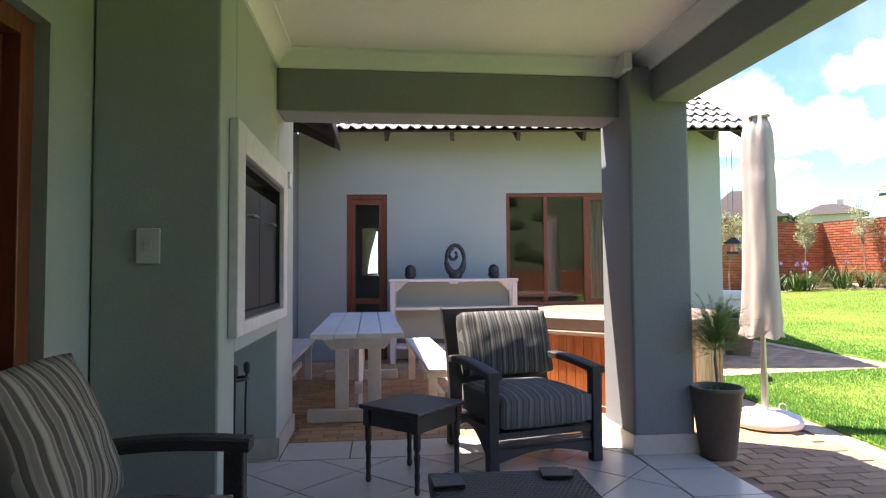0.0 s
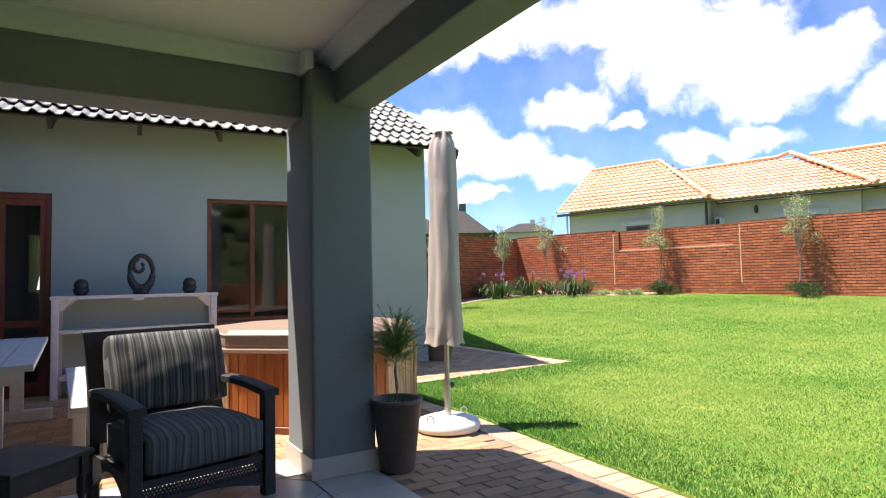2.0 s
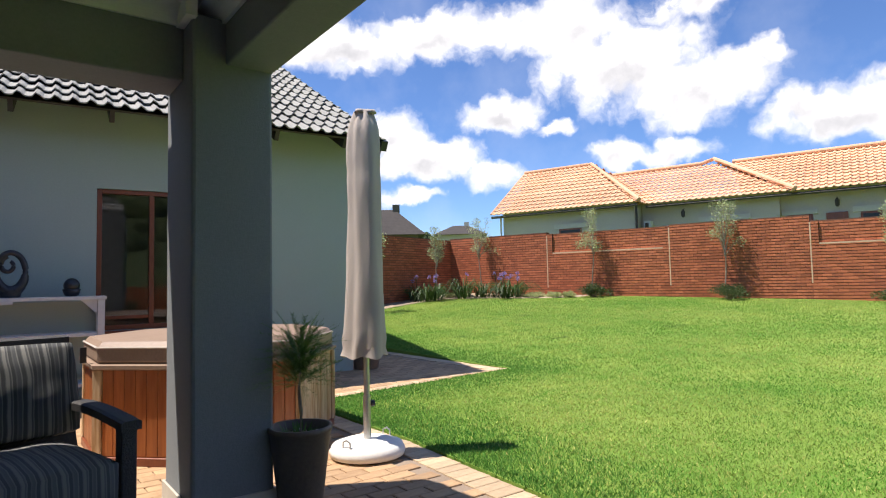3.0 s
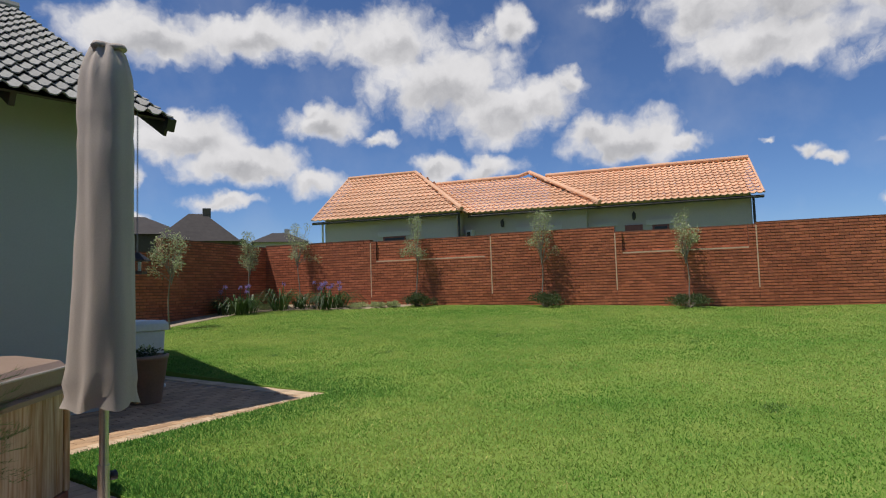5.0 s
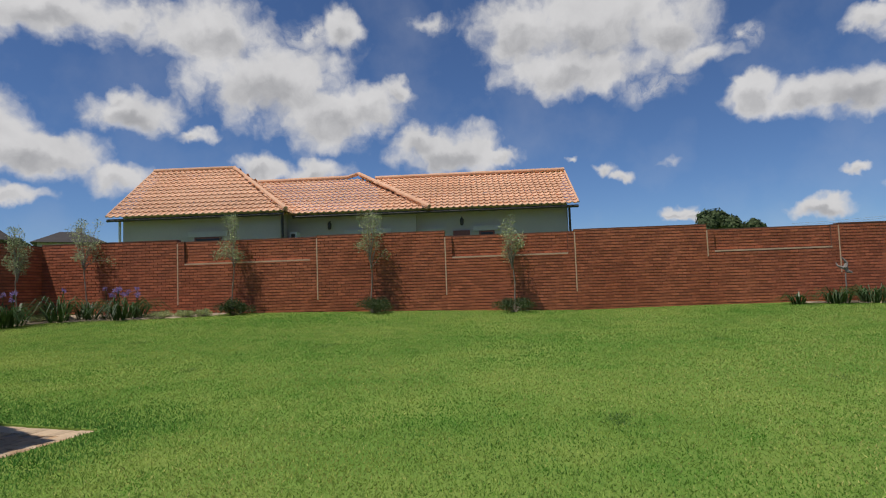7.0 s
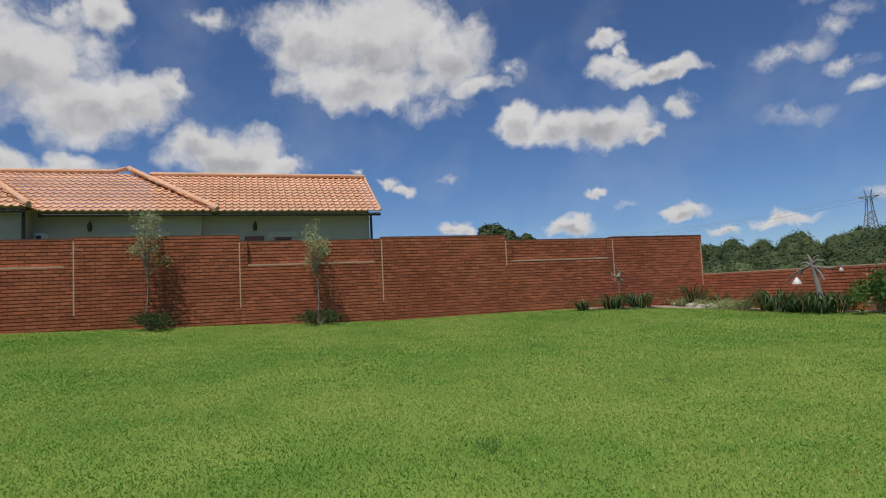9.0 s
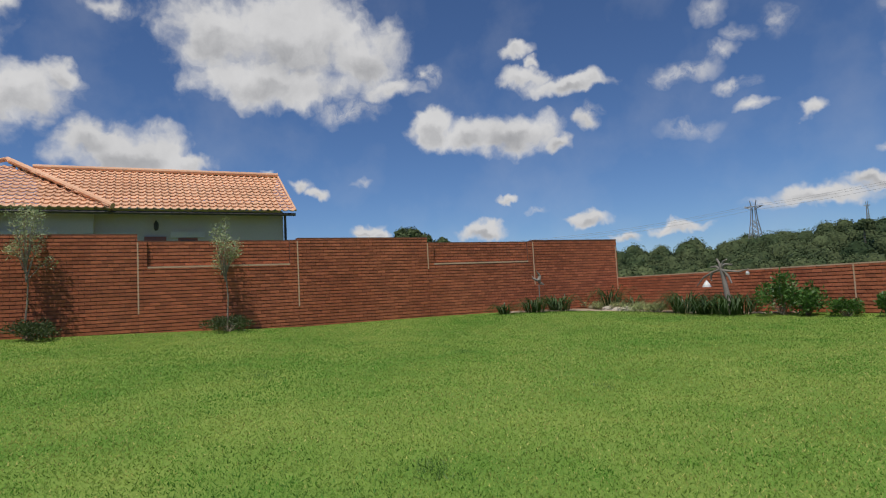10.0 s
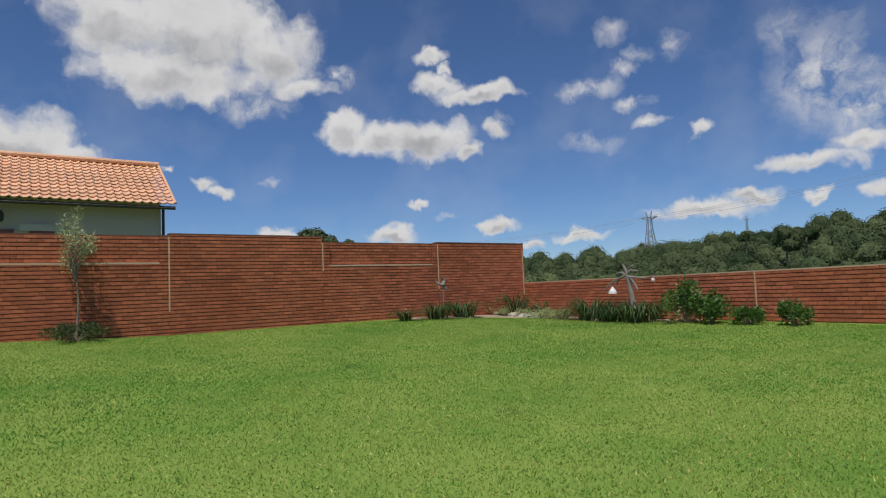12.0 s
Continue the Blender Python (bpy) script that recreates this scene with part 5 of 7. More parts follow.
def corner_pot():
    p = thing("flower_pot", "brown square-shouldered pot with small dark flowers", "pot plant", pose(5.90, 8.86, PAVE_Z + 0.004))
    part("pot", Mesh().turned([(0.17, 0.0), (0.175, 0.01), (0.245, 0.50), (0.255, 0.505), (0.255, 0.55), (0.225, 0.55), (0.22, 0.5)], 32, caps=False).turned([(0.1, 0.0), (0.17, 0.0005)], 32), M_POTBR, p, smooth=True)
    part("soil", Mesh().turned([(0.22, 0.49), (0.05, 0.50)], 20), M_SOIL, p)
    rng = random.Random(9)
    f = Mesh()
    leaf_cloud(f, rng, (0, 0, 0.56), (0.2, 0.2, 0.07), 260, 0.05)
    part("foliage", f, M_DKLEAF, p)
    fl = Mesh()
    leaf_cloud(fl, rng, (0, 0, 0.63), (0.17, 0.17, 0.05), 50, 0.03, aspect=0.9)
    tagged(part("flowers", fl, M_PALEGR, p), kind="stuff")


corner_pot()


def white_chest():
    c = thing("storage_box", "white plastic garden storage box with a lid", "storage box", pose(6.31, 10.15, PAVE_Z + 0.004))
    body = Mesh().loft([[(-w, -w, z), (w, -w, z), (w, w, z), (-w, w, z)] for w, z in ((0.36, 0.0), (0.36, 0.05), (0.33, 0.06), (0.35, 0.77))])
    part("body", rounded(body, 0.012), M_PLASTIC, c)
    part("lid", rounded(Mesh().loft([[(-w, -w, z), (w, -w, z), (w, w, z), (-w, w, z)] for w, z in ((0.385, 0.772), (0.385, 0.87), (0.35, 0.91))]), 0.012), M_PLASTIC, c)


white_chest()


def bird_feeder():
    b = thing("bird_feeder", "dark hanging bird feeder under the roof corner", "bird feeder", pose(5.47, 8.20, 1.54))
    part("roof", Mesh().turned([(0.15, 0.06), (0.145, 0.075), (0.03, 0.15)], 4), M_TIMBER, b)
    part("tray", Mesh().turned([(0.10, -0.08), (0.11, -0.075), (0.11, -0.05)], 4), M_TIMBER, b)
    part("seed_tube", Mesh().turned([(0.045, -0.05), (0.045, 0.06)], 12), M_GLASS, b)
    part("hanger", Mesh().tube([(0, 0, 0.15), (0, 0, 1.68)], 0.004, 5), M_GALV, b)
    for dx in (-0.04, 0.035):
        ch = part("rain_wire", Mesh().tube([(dx, 0.05, 1.69), (dx, 0.05, 0.02)], 0.003, 5), M_GALV, b)


bird_feeder()


# garden walls -------------------------------------------------------------
COURSE, BRICK_L, JOINT = 0.085, 0.232, 0.017
# panels of the garden wall: start, end, top, ledge height of the set-back upper field (or None)
PANELS = [(-8.2, -4.12, 2.92, None), (-4.12, 0.0, 2.86, 2.18), (0.0, 3.75, 2.89, None), (3.75, 7.5, 2.73, 2.09), (7.5, 11.28, 2.78, None), (11.28, 15.0, 2.63, 1.99), (15.0, 18.5, 2.67, None)]
JOINTS = [(-4.12, 1.0, 2.80), (0.0, 1.01, 2.80), (3.75, 1.01, 2.69), (7.5, 0.98, 2.70), (11.28, 1.85, 2.60), (15.0, 1.25, 2.60), (18.44, 0.95, 2.45)]


def brick_boxes(out, origin, way, outward, s0, s1, z_low, z_top, depth=0.0, pick=None):
    """Bricks in running bond on a wall face; those that pick() names come back as places of their own."""
    singles = []
    row = int(math.floor(z_low / COURSE))
    while row * COURSE < z_top - 0.02:
        z = row * COURSE
        zt = min(z + COURSE - JOINT, z_top)
        s = s0 - (BRICK_L / 2 if row % 2 else 0.0)
        while s < s1 - 0.02:
            a, b = max(s, s0) + 0.002, min(s + BRICK_L, s1) - 0.002
            s += BRICK_L
            if b - a < 0.03:
                continue
            proud = 0.015 + 0.003 * math.sin(a * 17.3 + row * 5.1) + depth
            if pick and pick((a + b) / 2, z) and b - a > BRICK_L * 0.9 and zt - z > 0.06:
                singles.append(((a + b) / 2, z, proud))
                continue
            c = []
            for o, i in ((-0.01 + depth, 0.0), (proud, 0.003)):
                for u, w in ((a + i, z + i), (b - i, z + i), (b - i, zt - i), (a + i, zt - i)):
                    p = origin + way * u + outward * o
                    c.append((p.x, p.y, w))
            out.add(c, [(4, 5, 6, 7), (0, 1, 5, 4), (1, 2, 6, 5), (2, 3, 7, 6), (3, 0, 4, 7)])
        row += 1
    return singles


def slab(out, origin, way, outward, s0, s1, o0, o1, z0, z1):
    c = []
    for z in (z0, z1):
        for s, o in ((s0, o0), (s1, o0), (s1, o1), (s0, o1)):
            p = origin + way * s + outward * o
            c.append((p.x, p.y, z))
    out.add(c, [(3, 2, 1, 0), (4, 5, 6, 7), (0, 1, 5, 4), (1, 2, 6, 5), (2, 3, 7, 6), (3, 0, 4, 7)])


def garden_wall_east():
    inward = -EAST_OUT
    core = Mesh()
    bricks = Mesh()
    cope = Mesh()
    ledge = Mesh()
    singles = []

    def near(s, z):
        return 3.9 < s < 6.4 and z < 2.0
    for s0, s1, top, shelf in PANELS:
        low = min(along(BASE, s0), along(BASE, s1)) - 0.15
        if shelf is None:
            slab(core, EAST, EAST_WAY, inward, s0, s1, -0.22, 0.0, low, top - 0.03)
            singles += brick_boxes(bricks, EAST, EAST_WAY, inward, s0, s1, low, top - 0.03, pick=near)
        else:
            slab(core, EAST, EAST_WAY, inward, s0, s1, -0.22, 0.0, low, shelf - 0.02)
            slab(core, EAST, EAST_WAY, inward, s0, s0 + 0.20, -0.22, 0.0, shelf - 0.02, top - 0.03)
            slab(core, EAST, EAST_WAY, inward, s1 - 0.20, s1, -0.22, 0.0, shelf - 0.02, top - 0.03)
            slab(core, EAST, EAST_WAY, inward, s0 + 0.20, s1 - 0.20, -0.22, -0.07, shelf - 0.02, top - 0.03)
            singles += brick_boxes(bricks, EAST, EAST_WAY, inward, s0, s1, low, shelf - 0.02, pick=near)
            brick_boxes(bricks, EAST, EAST_WAY, inward, s0, s0 + 0.20, shelf - 0.02, top - 0.03)
            brick_boxes(bricks, EAST, EAST_WAY, inward, s1 - 0.20, s1, shelf - 0.02, top - 0.03)
            brick_boxes(bricks, EAST, EAST_WAY, inward, s0 + 0.20, s1 - 0.20, shelf - 0.02, top - 0.03, depth=-0.07)
            slab(ledge, EAST, EAST_WAY, inward, s0 + 0.202, s1 - 0.202, -0.069, 0.012, shelf - 0.019, shelf + 0.024)
        if shelf is None:
            slab(cope, EAST, EAST_WAY, inward, s0 + 0.004, s1 - 0.004, -0.235, 0.012, top - 0.029, top)
        else:
            slab(cope, EAST, EAST_WAY, inward, s0 + 0.004, s0 + 0.20, -0.235, 0.012, top - 0.029, top)
            slab(cope, EAST, EAST_WAY, inward, s1 - 0.20, s1 - 0.004, -0.235, 0.012, top - 0.029, top)
            slab(cope, EAST, EAST_WAY, inward, s0 + 0.201, s1 - 0.201, -0.235, -0.058, top - 0.029, top)
    wall = structure("wall_east", core, M_MORTAR, "red face-brick garden wall with stepped panels", "garden wall")
    tagged(part("brickwork", bricks, M_BRICK, wall), kind="stuff")
    part("coping", cope, M_MORTAR, wall, "dark mortar coping")
    part("ledges", ledge, M_LEDGE, wall, "pale mortar ledges of the set-back fields")
    for s, z0, z1 in JOINTS:
        j = Mesh()
        slab(j, EAST, EAST_WAY, inward, s - 0.016, s + 0.016, -0.01, 0.021, z0, z1)
        part("movement_joint", j, M_LEDGE, wall, "pale movement joint")
    b = Mesh()
    h = BRICK_L / 2 - 0.002
    c = [(-h, 0.019, 0), (h, 0.019, 0), (h, 0.019, COURSE - JOINT), (-h, 0.019, COURSE - JOINT), (-h + 0.003, 0, 0.003), (h - 0.003, 0, 0.003), (h - 0.003, 0, COURSE - JOINT - 0.003), (-h + 0.003, 0, COURSE - JOINT - 0.003)]
    me = b.add(c, [(4, 5, 6, 7), (0, 1, 5, 4), (1, 2, 6, 5), (2, 3, 7, 6), (3, 0, 4, 7)]).data("brick", M_BRICK)
    for s, z, proud in singles[:300]:
        p = EAST + EAST_WAY * s + inward * proud
        ob = new("brick", me)
        ob.parent = wall
        d = Vector((EAST_WAY.x, EAST_WAY.y, 0))
        n = Vector((EAST_OUT.x, EAST_OUT.y, 0))
        ob.matrix_basis = Matrix(((d.x, n.x, 0, p.x), (d.y, n.y, 0, p.y), (0, 0, 1, z), (0, 0, 0, 1)))


def plain_wall(name, label, origin, way, outward, spans, joints=()):
    core, bricks, cope = Mesh(), Mesh(), Mesh()
    for s0, s1, low, top in spans:
        slab(core, origin, way, outward, s0, s1, -0.22, 0.0, low, top - 0.03)
        brick_boxes(bricks, origin, way, outward, s0, s1, low, top - 0.03)
        slab(cope, origin, way, outward, s0 + 0.003, s1 - 0.003, -0.235, 0.015, top - 0.029, top)
    wall = structure(name, core, M_MORTAR, label, "garden wall")
    tagged(part("brickwork", bricks, M_BRICK, wall), kind="stuff")
    part("coping", cope, M_LEDGE if name == "wall_south_garden" else M_MORTAR, wall, "mortar coping")
    for s, z0, z1 in joints:
        j = Mesh()
        slab(j, origin, way, outward, s - 0.016, s + 0.016, -0.01, 0.021, z0, z1)
        part("movement_joint", j, M_LEDGE, wall, "pale movement joint")


plain_wall("wall_north_garden", "red face-brick garden wall in shade", CORNER, NORTH_WAY, -EAST_WAY * -1.0, [(0.0, 4.9, 0.4, 2.87), (4.9, 9.0, 0.2, 2.45), (9.0, 14.0, 0.0, 2.30)])
plain_wall("wall_south_garden", "low red face-brick garden wall", SOUTH, SOUTH_WAY, SOUTH_IN, [(0.0, 7.93, 0.0, 1.36), (7.93, 16.0, -0.05, 1.36), (16.0, 30.0, -0.2, 1.36)], [(7.93, 0.56, 1.33)])


# plants -------------------------------------------------------------------
def olive_tree(place, height, crown, seed, trunk=None):
    rng = random.Random(seed)
    t = thing("olive_tree", "young slender olive tree with sparse grey-green leaves", "tree", Matrix.Translation(place), group="young trees along the garden wall")
    th = trunk or height * 0.56
    pts = [(0, 0, 0)] + [(0.03 * math.sin(k + seed), 0.03 * math.cos(1.3 * k + seed), th * k / 4) for k in range(1, 5)]
    part("trunk", Mesh().tube(pts, [0.026, 0.022, 0.019, 0.016, 0.013], 7), M_TRUNK, t)
    limbs, leaves = Mesh(), Mesh()
    top = Vector(pts[-1])
    for k in range(15):
        a = rng.uniform(0, 6.28)
        r = crown * rng.uniform(0.35, 1.0)
        rise = rng.uniform(0.05, 1.0) * (height - th)
        start = top + Vector((0, 0, -rng.uniform(0, 0.25) * th))
        end = Vector((r * math.cos(a) * (1 - 0.5 * rise / (height - th)), r * math.sin(a) * (1 - 0.5 * rise / (height - th)), th + rise - 0.1))
        mid = (start + end) / 2 + Vector((0, 0, 0.08))
        limbs.tube([start, mid, end], [0.012, 0.008, 0.004], 5)
        for q, n in ((mid, 18), (end, 56), ((mid + end) / 2, 32)):
            leaf_cloud(leaves, rng, q, (0.15, 0.15, 0.19), n, 0.066, aspect=0.30)
    part("branching", limbs, M_TRUNK, t)
    part("crown", leaves, M_OLIVE, t, "sparse grey-green leaves")


def low_shrub(place, w, h, seed, mat=None, name="low_shrub", label="low dark green shrub at the foot of a tree", count=900, size=0.05):
    rng = random.Random(seed)
    t = thing(name, label, "shrub", Matrix.Translation(place), group=name + "s")
    stems = Mesh()
    leaves = Mesh()
    for k in range(16):
        a, r = rng.uniform(0, 6.28), w * 0.5 * rng.random() ** 0.5
        q = Vector((r * math.cos(a), r * math.sin(a), h * rng.uniform(0.35, 0.8) * (1.1 - r / w)))
        stems.tube([(0, 0, -0.03), q * 0.6, q], [0.012, 0.008, 0.004], 5)
        leaf_cloud(leaves, rng, q, (w * 0.2, w * 0.2, h * 0.28), count // 16, size, aspect=0.45)
    part("stems", stems, M_TRUNK, t)
    part("foliage", leaves, mat or M_DKLEAF, t)


def strap_plant(place, w, h, seed, blooms=0, mat=None, label="clump of dark green strap-leaved agapanthus"):
    rng = random.Random(seed)
    t = thing("strap_leaf_plant", label, "plant", Matrix.Translation(place), group="strap-leaved plants in the beds")
    m = Mesh()
    for k in range(int(150 * w)):
        a, r = rng.uniform(0, 6.28), w * 0.42 * rng.random() ** 0.5
        q = Vector((r * math.cos(a), r * math.sin(a), -0.03))
        b = a + rng.uniform(-0.8, 0.8)
        out = Vector((math.cos(b), math.sin(b), 0))
        L = h * rng.uniform(0.7, 1.25)
        s = Vector((-out.y, out.x, 0)) * rng.uniform(0.010, 0.018)
        bend = rng.uniform(0.7, 1.95)
        pts = [q, q + out * L * 0.2 * bend + Vector((0, 0, L * 0.55)), q + out * L * 0.5 * bend + Vector((0, 0, L * (1.0 - 0.2 * bend))), q + out * L * 0.85 * bend + Vector((0, 0, L * (1.05 - 0.5 * bend)))]
        m.add([pts[0] - s, pts[0] + s, pts[1] + s, pts[1] - s, pts[2] + s * 0.8, pts[2] - s * 0.8, pts[3]], [(0, 1, 2, 3), (3, 2, 4, 5), (5, 4, 6)])
    part("leaves", m, mat or M_AGA, t)
    for k in range(blooms):
        a, r = rng.uniform(0, 6.28), w * 0.40 * rng.random() ** 0.5
        q = Vector((r * math.cos(a), r * math.sin(a), 0.1))
        top = q + Vector((rng.uniform(-0.1, 0.1), rng.uniform(-0.1, 0.1), h * rng.uniform(0.85, 1.2)))
        stalk = part("flower_stalk", Mesh().tube([q, top], 0.008, 5), M_AGA, t)
        fl = Mesh()
        leaf_cloud(fl, rng, top, (0.075, 0.075, 0.06), 46, 0.042, aspect=0.5)
        tagged(part("flower_head", fl, M_PURPLE, stalk), "purple flower head", kind="stuff")


def rock(place, r, seed):
    rng = random.Random(seed)
    m = Mesh()
    rings = []
    for z, f in ((-0.2, 0.7), (0.05, 1.0), (0.35, 0.9), (0.6, 0.5)):
        rings.append([(r * f * math.cos(a) * rng.uniform(0.8, 1.2), r * f * math.sin(a) * rng.uniform(0.8, 1.2), r * z * rng.uniform(0.85, 1.15)) for a in [2 * math.pi * i / 9 for i in range(9)]])
    ob = part("rock", m.loft(rings), M_ROCK, m=Matrix.Translation(place))
    tagged(ob, "pale rounded garden rock in the flower bed", "rock", group="rocks in the flower beds")


olive_tree(east(-2.35, 0.38), 2.9, 0.50, 11)
olive_tree(east(1.62, 0.38), 2.88, 0.58, 12)
olive_tree(east(5.66, 0.38), 2.80, 0.46, 13)
olive_tree(east(-6.6, 0.45), 2.85, 0.72, 14)
olive_tree(Vector((14.0, 18.1, ground_z(14.0, 18.1))), 2.55, 0.45, 15)
olive_tree(Vector((10.4, 16.4, ground_z(10.4, 16.4))), 2.75, 0.72, 16, 1.5)
for k, (s, w) in enumerate(((-2.3, 0.72), (1.7, 0.85), (5.67, 0.90))):
    low_shrub(east(s, 0.5), w * 1.3, 0.50, 30 + k, count=3200)
strap_plant(east(-5.1, 1.1), 1.15, 0.62, 41, 13)
strap_plant(Vector((13.45, 18.0, ground_z(13.45, 18.0))), 1.35, 0.62, 42, 6)
strap_plant(Vector((14.6, 17.4, ground_z(14.6, 17.4))), 0.55, 0.75, 43, 1)
strap_plant(east(-6.0, 1.3), 0.55, 0.55, 44, 0)
for k, (s, off, r) in enumerate(((-6.5, 1.35, 0.16), (-6.9, 1.5, 0.13), (-6.2, 1.2, 0.12), (-7.4, 1.6, 0.17), (-8.3, 2.0, 0.20), (-8.8, 2.2, 0.16), (-9.6, 2.4, 0.2), (-10.3, 2.6, 0.22), (-5.7, 1.1, 0.1), (-7.9, 1.75, 0.12))):
    rock(east(s, off), r, 60 + k)
for k, (s, off, w) in enumerate(((-4.2, 1.0, 0.75), (-3.5, 0.9, 0.5), (-7.0, 1.7, 0.6), (-8.0, 2.1, 0.6), (-3.0, 0.8, 0.4))):
    low_shrub(east(s, off), w, 0.22, 70 + k, M_PALEGR, "ground_cover", "pale grey-green ground cover at the bed's edge", 1100, 0.05)


def soil_bed(name, points, label):
    m = Mesh()
    for (a, b), (c, d) in zip(points, points[1:]):
        rows = []
        for i in range(7):
            for j in range(9):
                p = a.lerp(c, i / 6).lerp(b.lerp(d, i / 6), j / 8)
                lump = 0.03 * noise.noise(Vector((p.x * 3, p.y * 3, 0)))
                rows.append((p.x, p.y, ground_z(p.x, p.y) + (0.02 + lump if 0 < j < 8 else -0.005)))
        m.add(rows, [(i * 9 + j, i * 9 + j + 1, i * 9 + j + 10, i * 9 + j + 9) for i in range(6) for j in range(8)])
    structure(name, m, M_SOIL, label, "flower bed")


soil_bed("ground_bed_corner", [(east(s, 0.0), east(s, o)) for s, o in ((-2.6, 0.4), (-2.9, 0.8), (-3.6, 1.2), (-4.6, 1.5), (-5.6, 1.7), (-6.6, 2.0), (-7.2, 2.8), (-7.3, 6.0), (-8.18, 6.0))], "brown soil bed along the garden wall corner")
soil_bed("ground_bed_south", [(east(13.6, 0.0), east(13.6, 0.5)), (east(14.4, 0.0), east(14.4, 0.9)), (south(0.0, 0.0), east(16.0, 1.1)), (south(2.0, 0.0), south(2.0, 1.0)), (south(4.5, 0.0), south(4.5, 0.8)), (south(6.0, 0.0), south(6.0, 0.5)), (south(6.8, 0.0), south(6.8, 0.2))], "brown soil bed below the low garden wall")

# planting below the low wall
strap_plant(east(13.3, 0.8), 0.40, 0.38, 81)
strap_plant(east(14.36, 0.8), 0.65, 0.50, 82)
strap_plant(east(15.3, 0.8), 0.75, 0.55, 83)
strap_plant(south(0.75, 1.0), 0.45, 0.85, 84, 0, M_AGA, "tall upright reedy clump")
strap_plant(south(1.7, 0.9), 0.30, 0.55, 85, 0, M_AGA, "tall upright reedy clump")
strap_plant(south(3.7, 0.7), 0.95, 0.72, 86)
strap_plant(south(4.5, 0.75), 0.75, 0.55, 87)
strap_plant(south(5.3, 0.7), 1.05, 0.62, 88)
for k, (s, o, r) in enumerate(((1.0, 0.9, 0.16), (1.35, 0.9, 0.12), (0.4, 0.9, 0.16), (1.75, 1.2, 0.24), (0.1, 1.2, 0.22), (1.15, 1.35, 0.25), (1.45, 1.3, 0.2))):
    rock(south(s, o), r, 90 + k)
for k, (s, o, w) in enumerate(((-0.3, 1.1, 0.8), (0.6, 1.15, 0.7), (1.3, 1.1, 0.7), (2.0, 1.25, 0.9), (2.5, 1.2, 0.8), (2.95, 1.1, 0.6), (-0.9, 1.1, 0.8), (0.2, 1.3, 0.9))):
    low_shrub(south(s, o), w, 0.34, 100 + k, M_PALEGR, "ground_cover", "pale grey-green ground cover at the bed's edge", 1100, 0.05)
low_shrub(south(6.65, 0.7), 1.05, 1.05, 110, M_BUSH, "garden_bush", "bright green leafy bush below the wall", 2200, 0.085)
low_shrub(south(7.3, 0.75), 0.75, 0.80, 111, M_BUSH, "garden_bush", "bright green leafy bush below the wall", 1600, 0.085)
low_shrub(south(8.15, 0.7), 0.66, 0.52, 112, M_BUSH, "garden_bush", "bright green leafy bush below the wall", 1200, 0.075)
low_shrub(south(9.1, 0.7), 0.55, 0.66, 113, M_BUSH, "garden_bush", "bright green leafy bush below the wall", 1200, 0.075)


def dead_tree():
    t = thing("bare_ornamental_tree", "bare grey branch tree with hanging ornaments", "tree", Matrix.Translation(south(4.9, 0.72)))
    part("trunk", Mesh().tube([(-0.30, -0.08, -0.05), (-0.20, -0.05, 0.45), (-0.13, -0.03, 0.9), (-0.08, 0, 1.22)], [0.085, 0.07, 0.06, 0.05], 8), M_DEADWOOD, t)
    d, n = Vector((SOUTH_WAY.x, SOUTH_WAY.y, 0)), Vector((0, 0, 1))
    for pts in ([(0, 1.15), (0.25, 1.12), (0.55, 1.08), (0.85, 1.15)], [(0, 1.18), (-0.3, 1.10), (-0.6, 0.98), (-0.85, 0.75)], [(0, 1.2), (0.15, 1.3), (0.35, 1.28)], [(0, 1.2), (-0.05, 1.35), (-0.12, 1.46)], [(0, 1.16), (-0.16, 1.26), (-0.34, 1.24)], [(0.1, 1.13), (0.22, 0.98), (0.30, 0.80)], [(-0.3, 1.10), (-0.36, 0.98), (-0.33, 0.88)], [(0.02, 1.2), (0.08, 1.36), (0.2, 1.42)]):
        q = [d * a + n * z + Vector((-0.08, 0, 0)) for a, z in pts]
        part("branch", Mesh().tube(q, [0.04, 0.03, 0.022, 0.012][:len(q)], 6), M_DEADWOOD, t)
    w = part("wind_bell", Mesh().turned([(0.12, -0.08), (0.10, -0.02), (0.03, 0.08), (0.01, 0.10)], 14, Matrix.Translation(d * -0.45 + n * 0.80)), M_PLASTIC, t, "white hanging bell")
    part("cord", Mesh().tube([d * -0.45 + n * 0.90, d * -0.45 + n * 1.03], 0.004, 4), M_GALV, w)
    h = part("hanging_light", Mesh().turned([(0.045, 0.0), (0.05, 0.04), (0.02, 0.09)], 10, Matrix.Translation(d * 0.86 + n * 1.0)), M_PLASTIC, t, "small white hanging ornament")
    part("cord", Mesh().tube([d * 0.86 + n * 1.08, d * 0.85 + n * 1.14], 0.004, 4), M_GALV, h)


dead_tree()


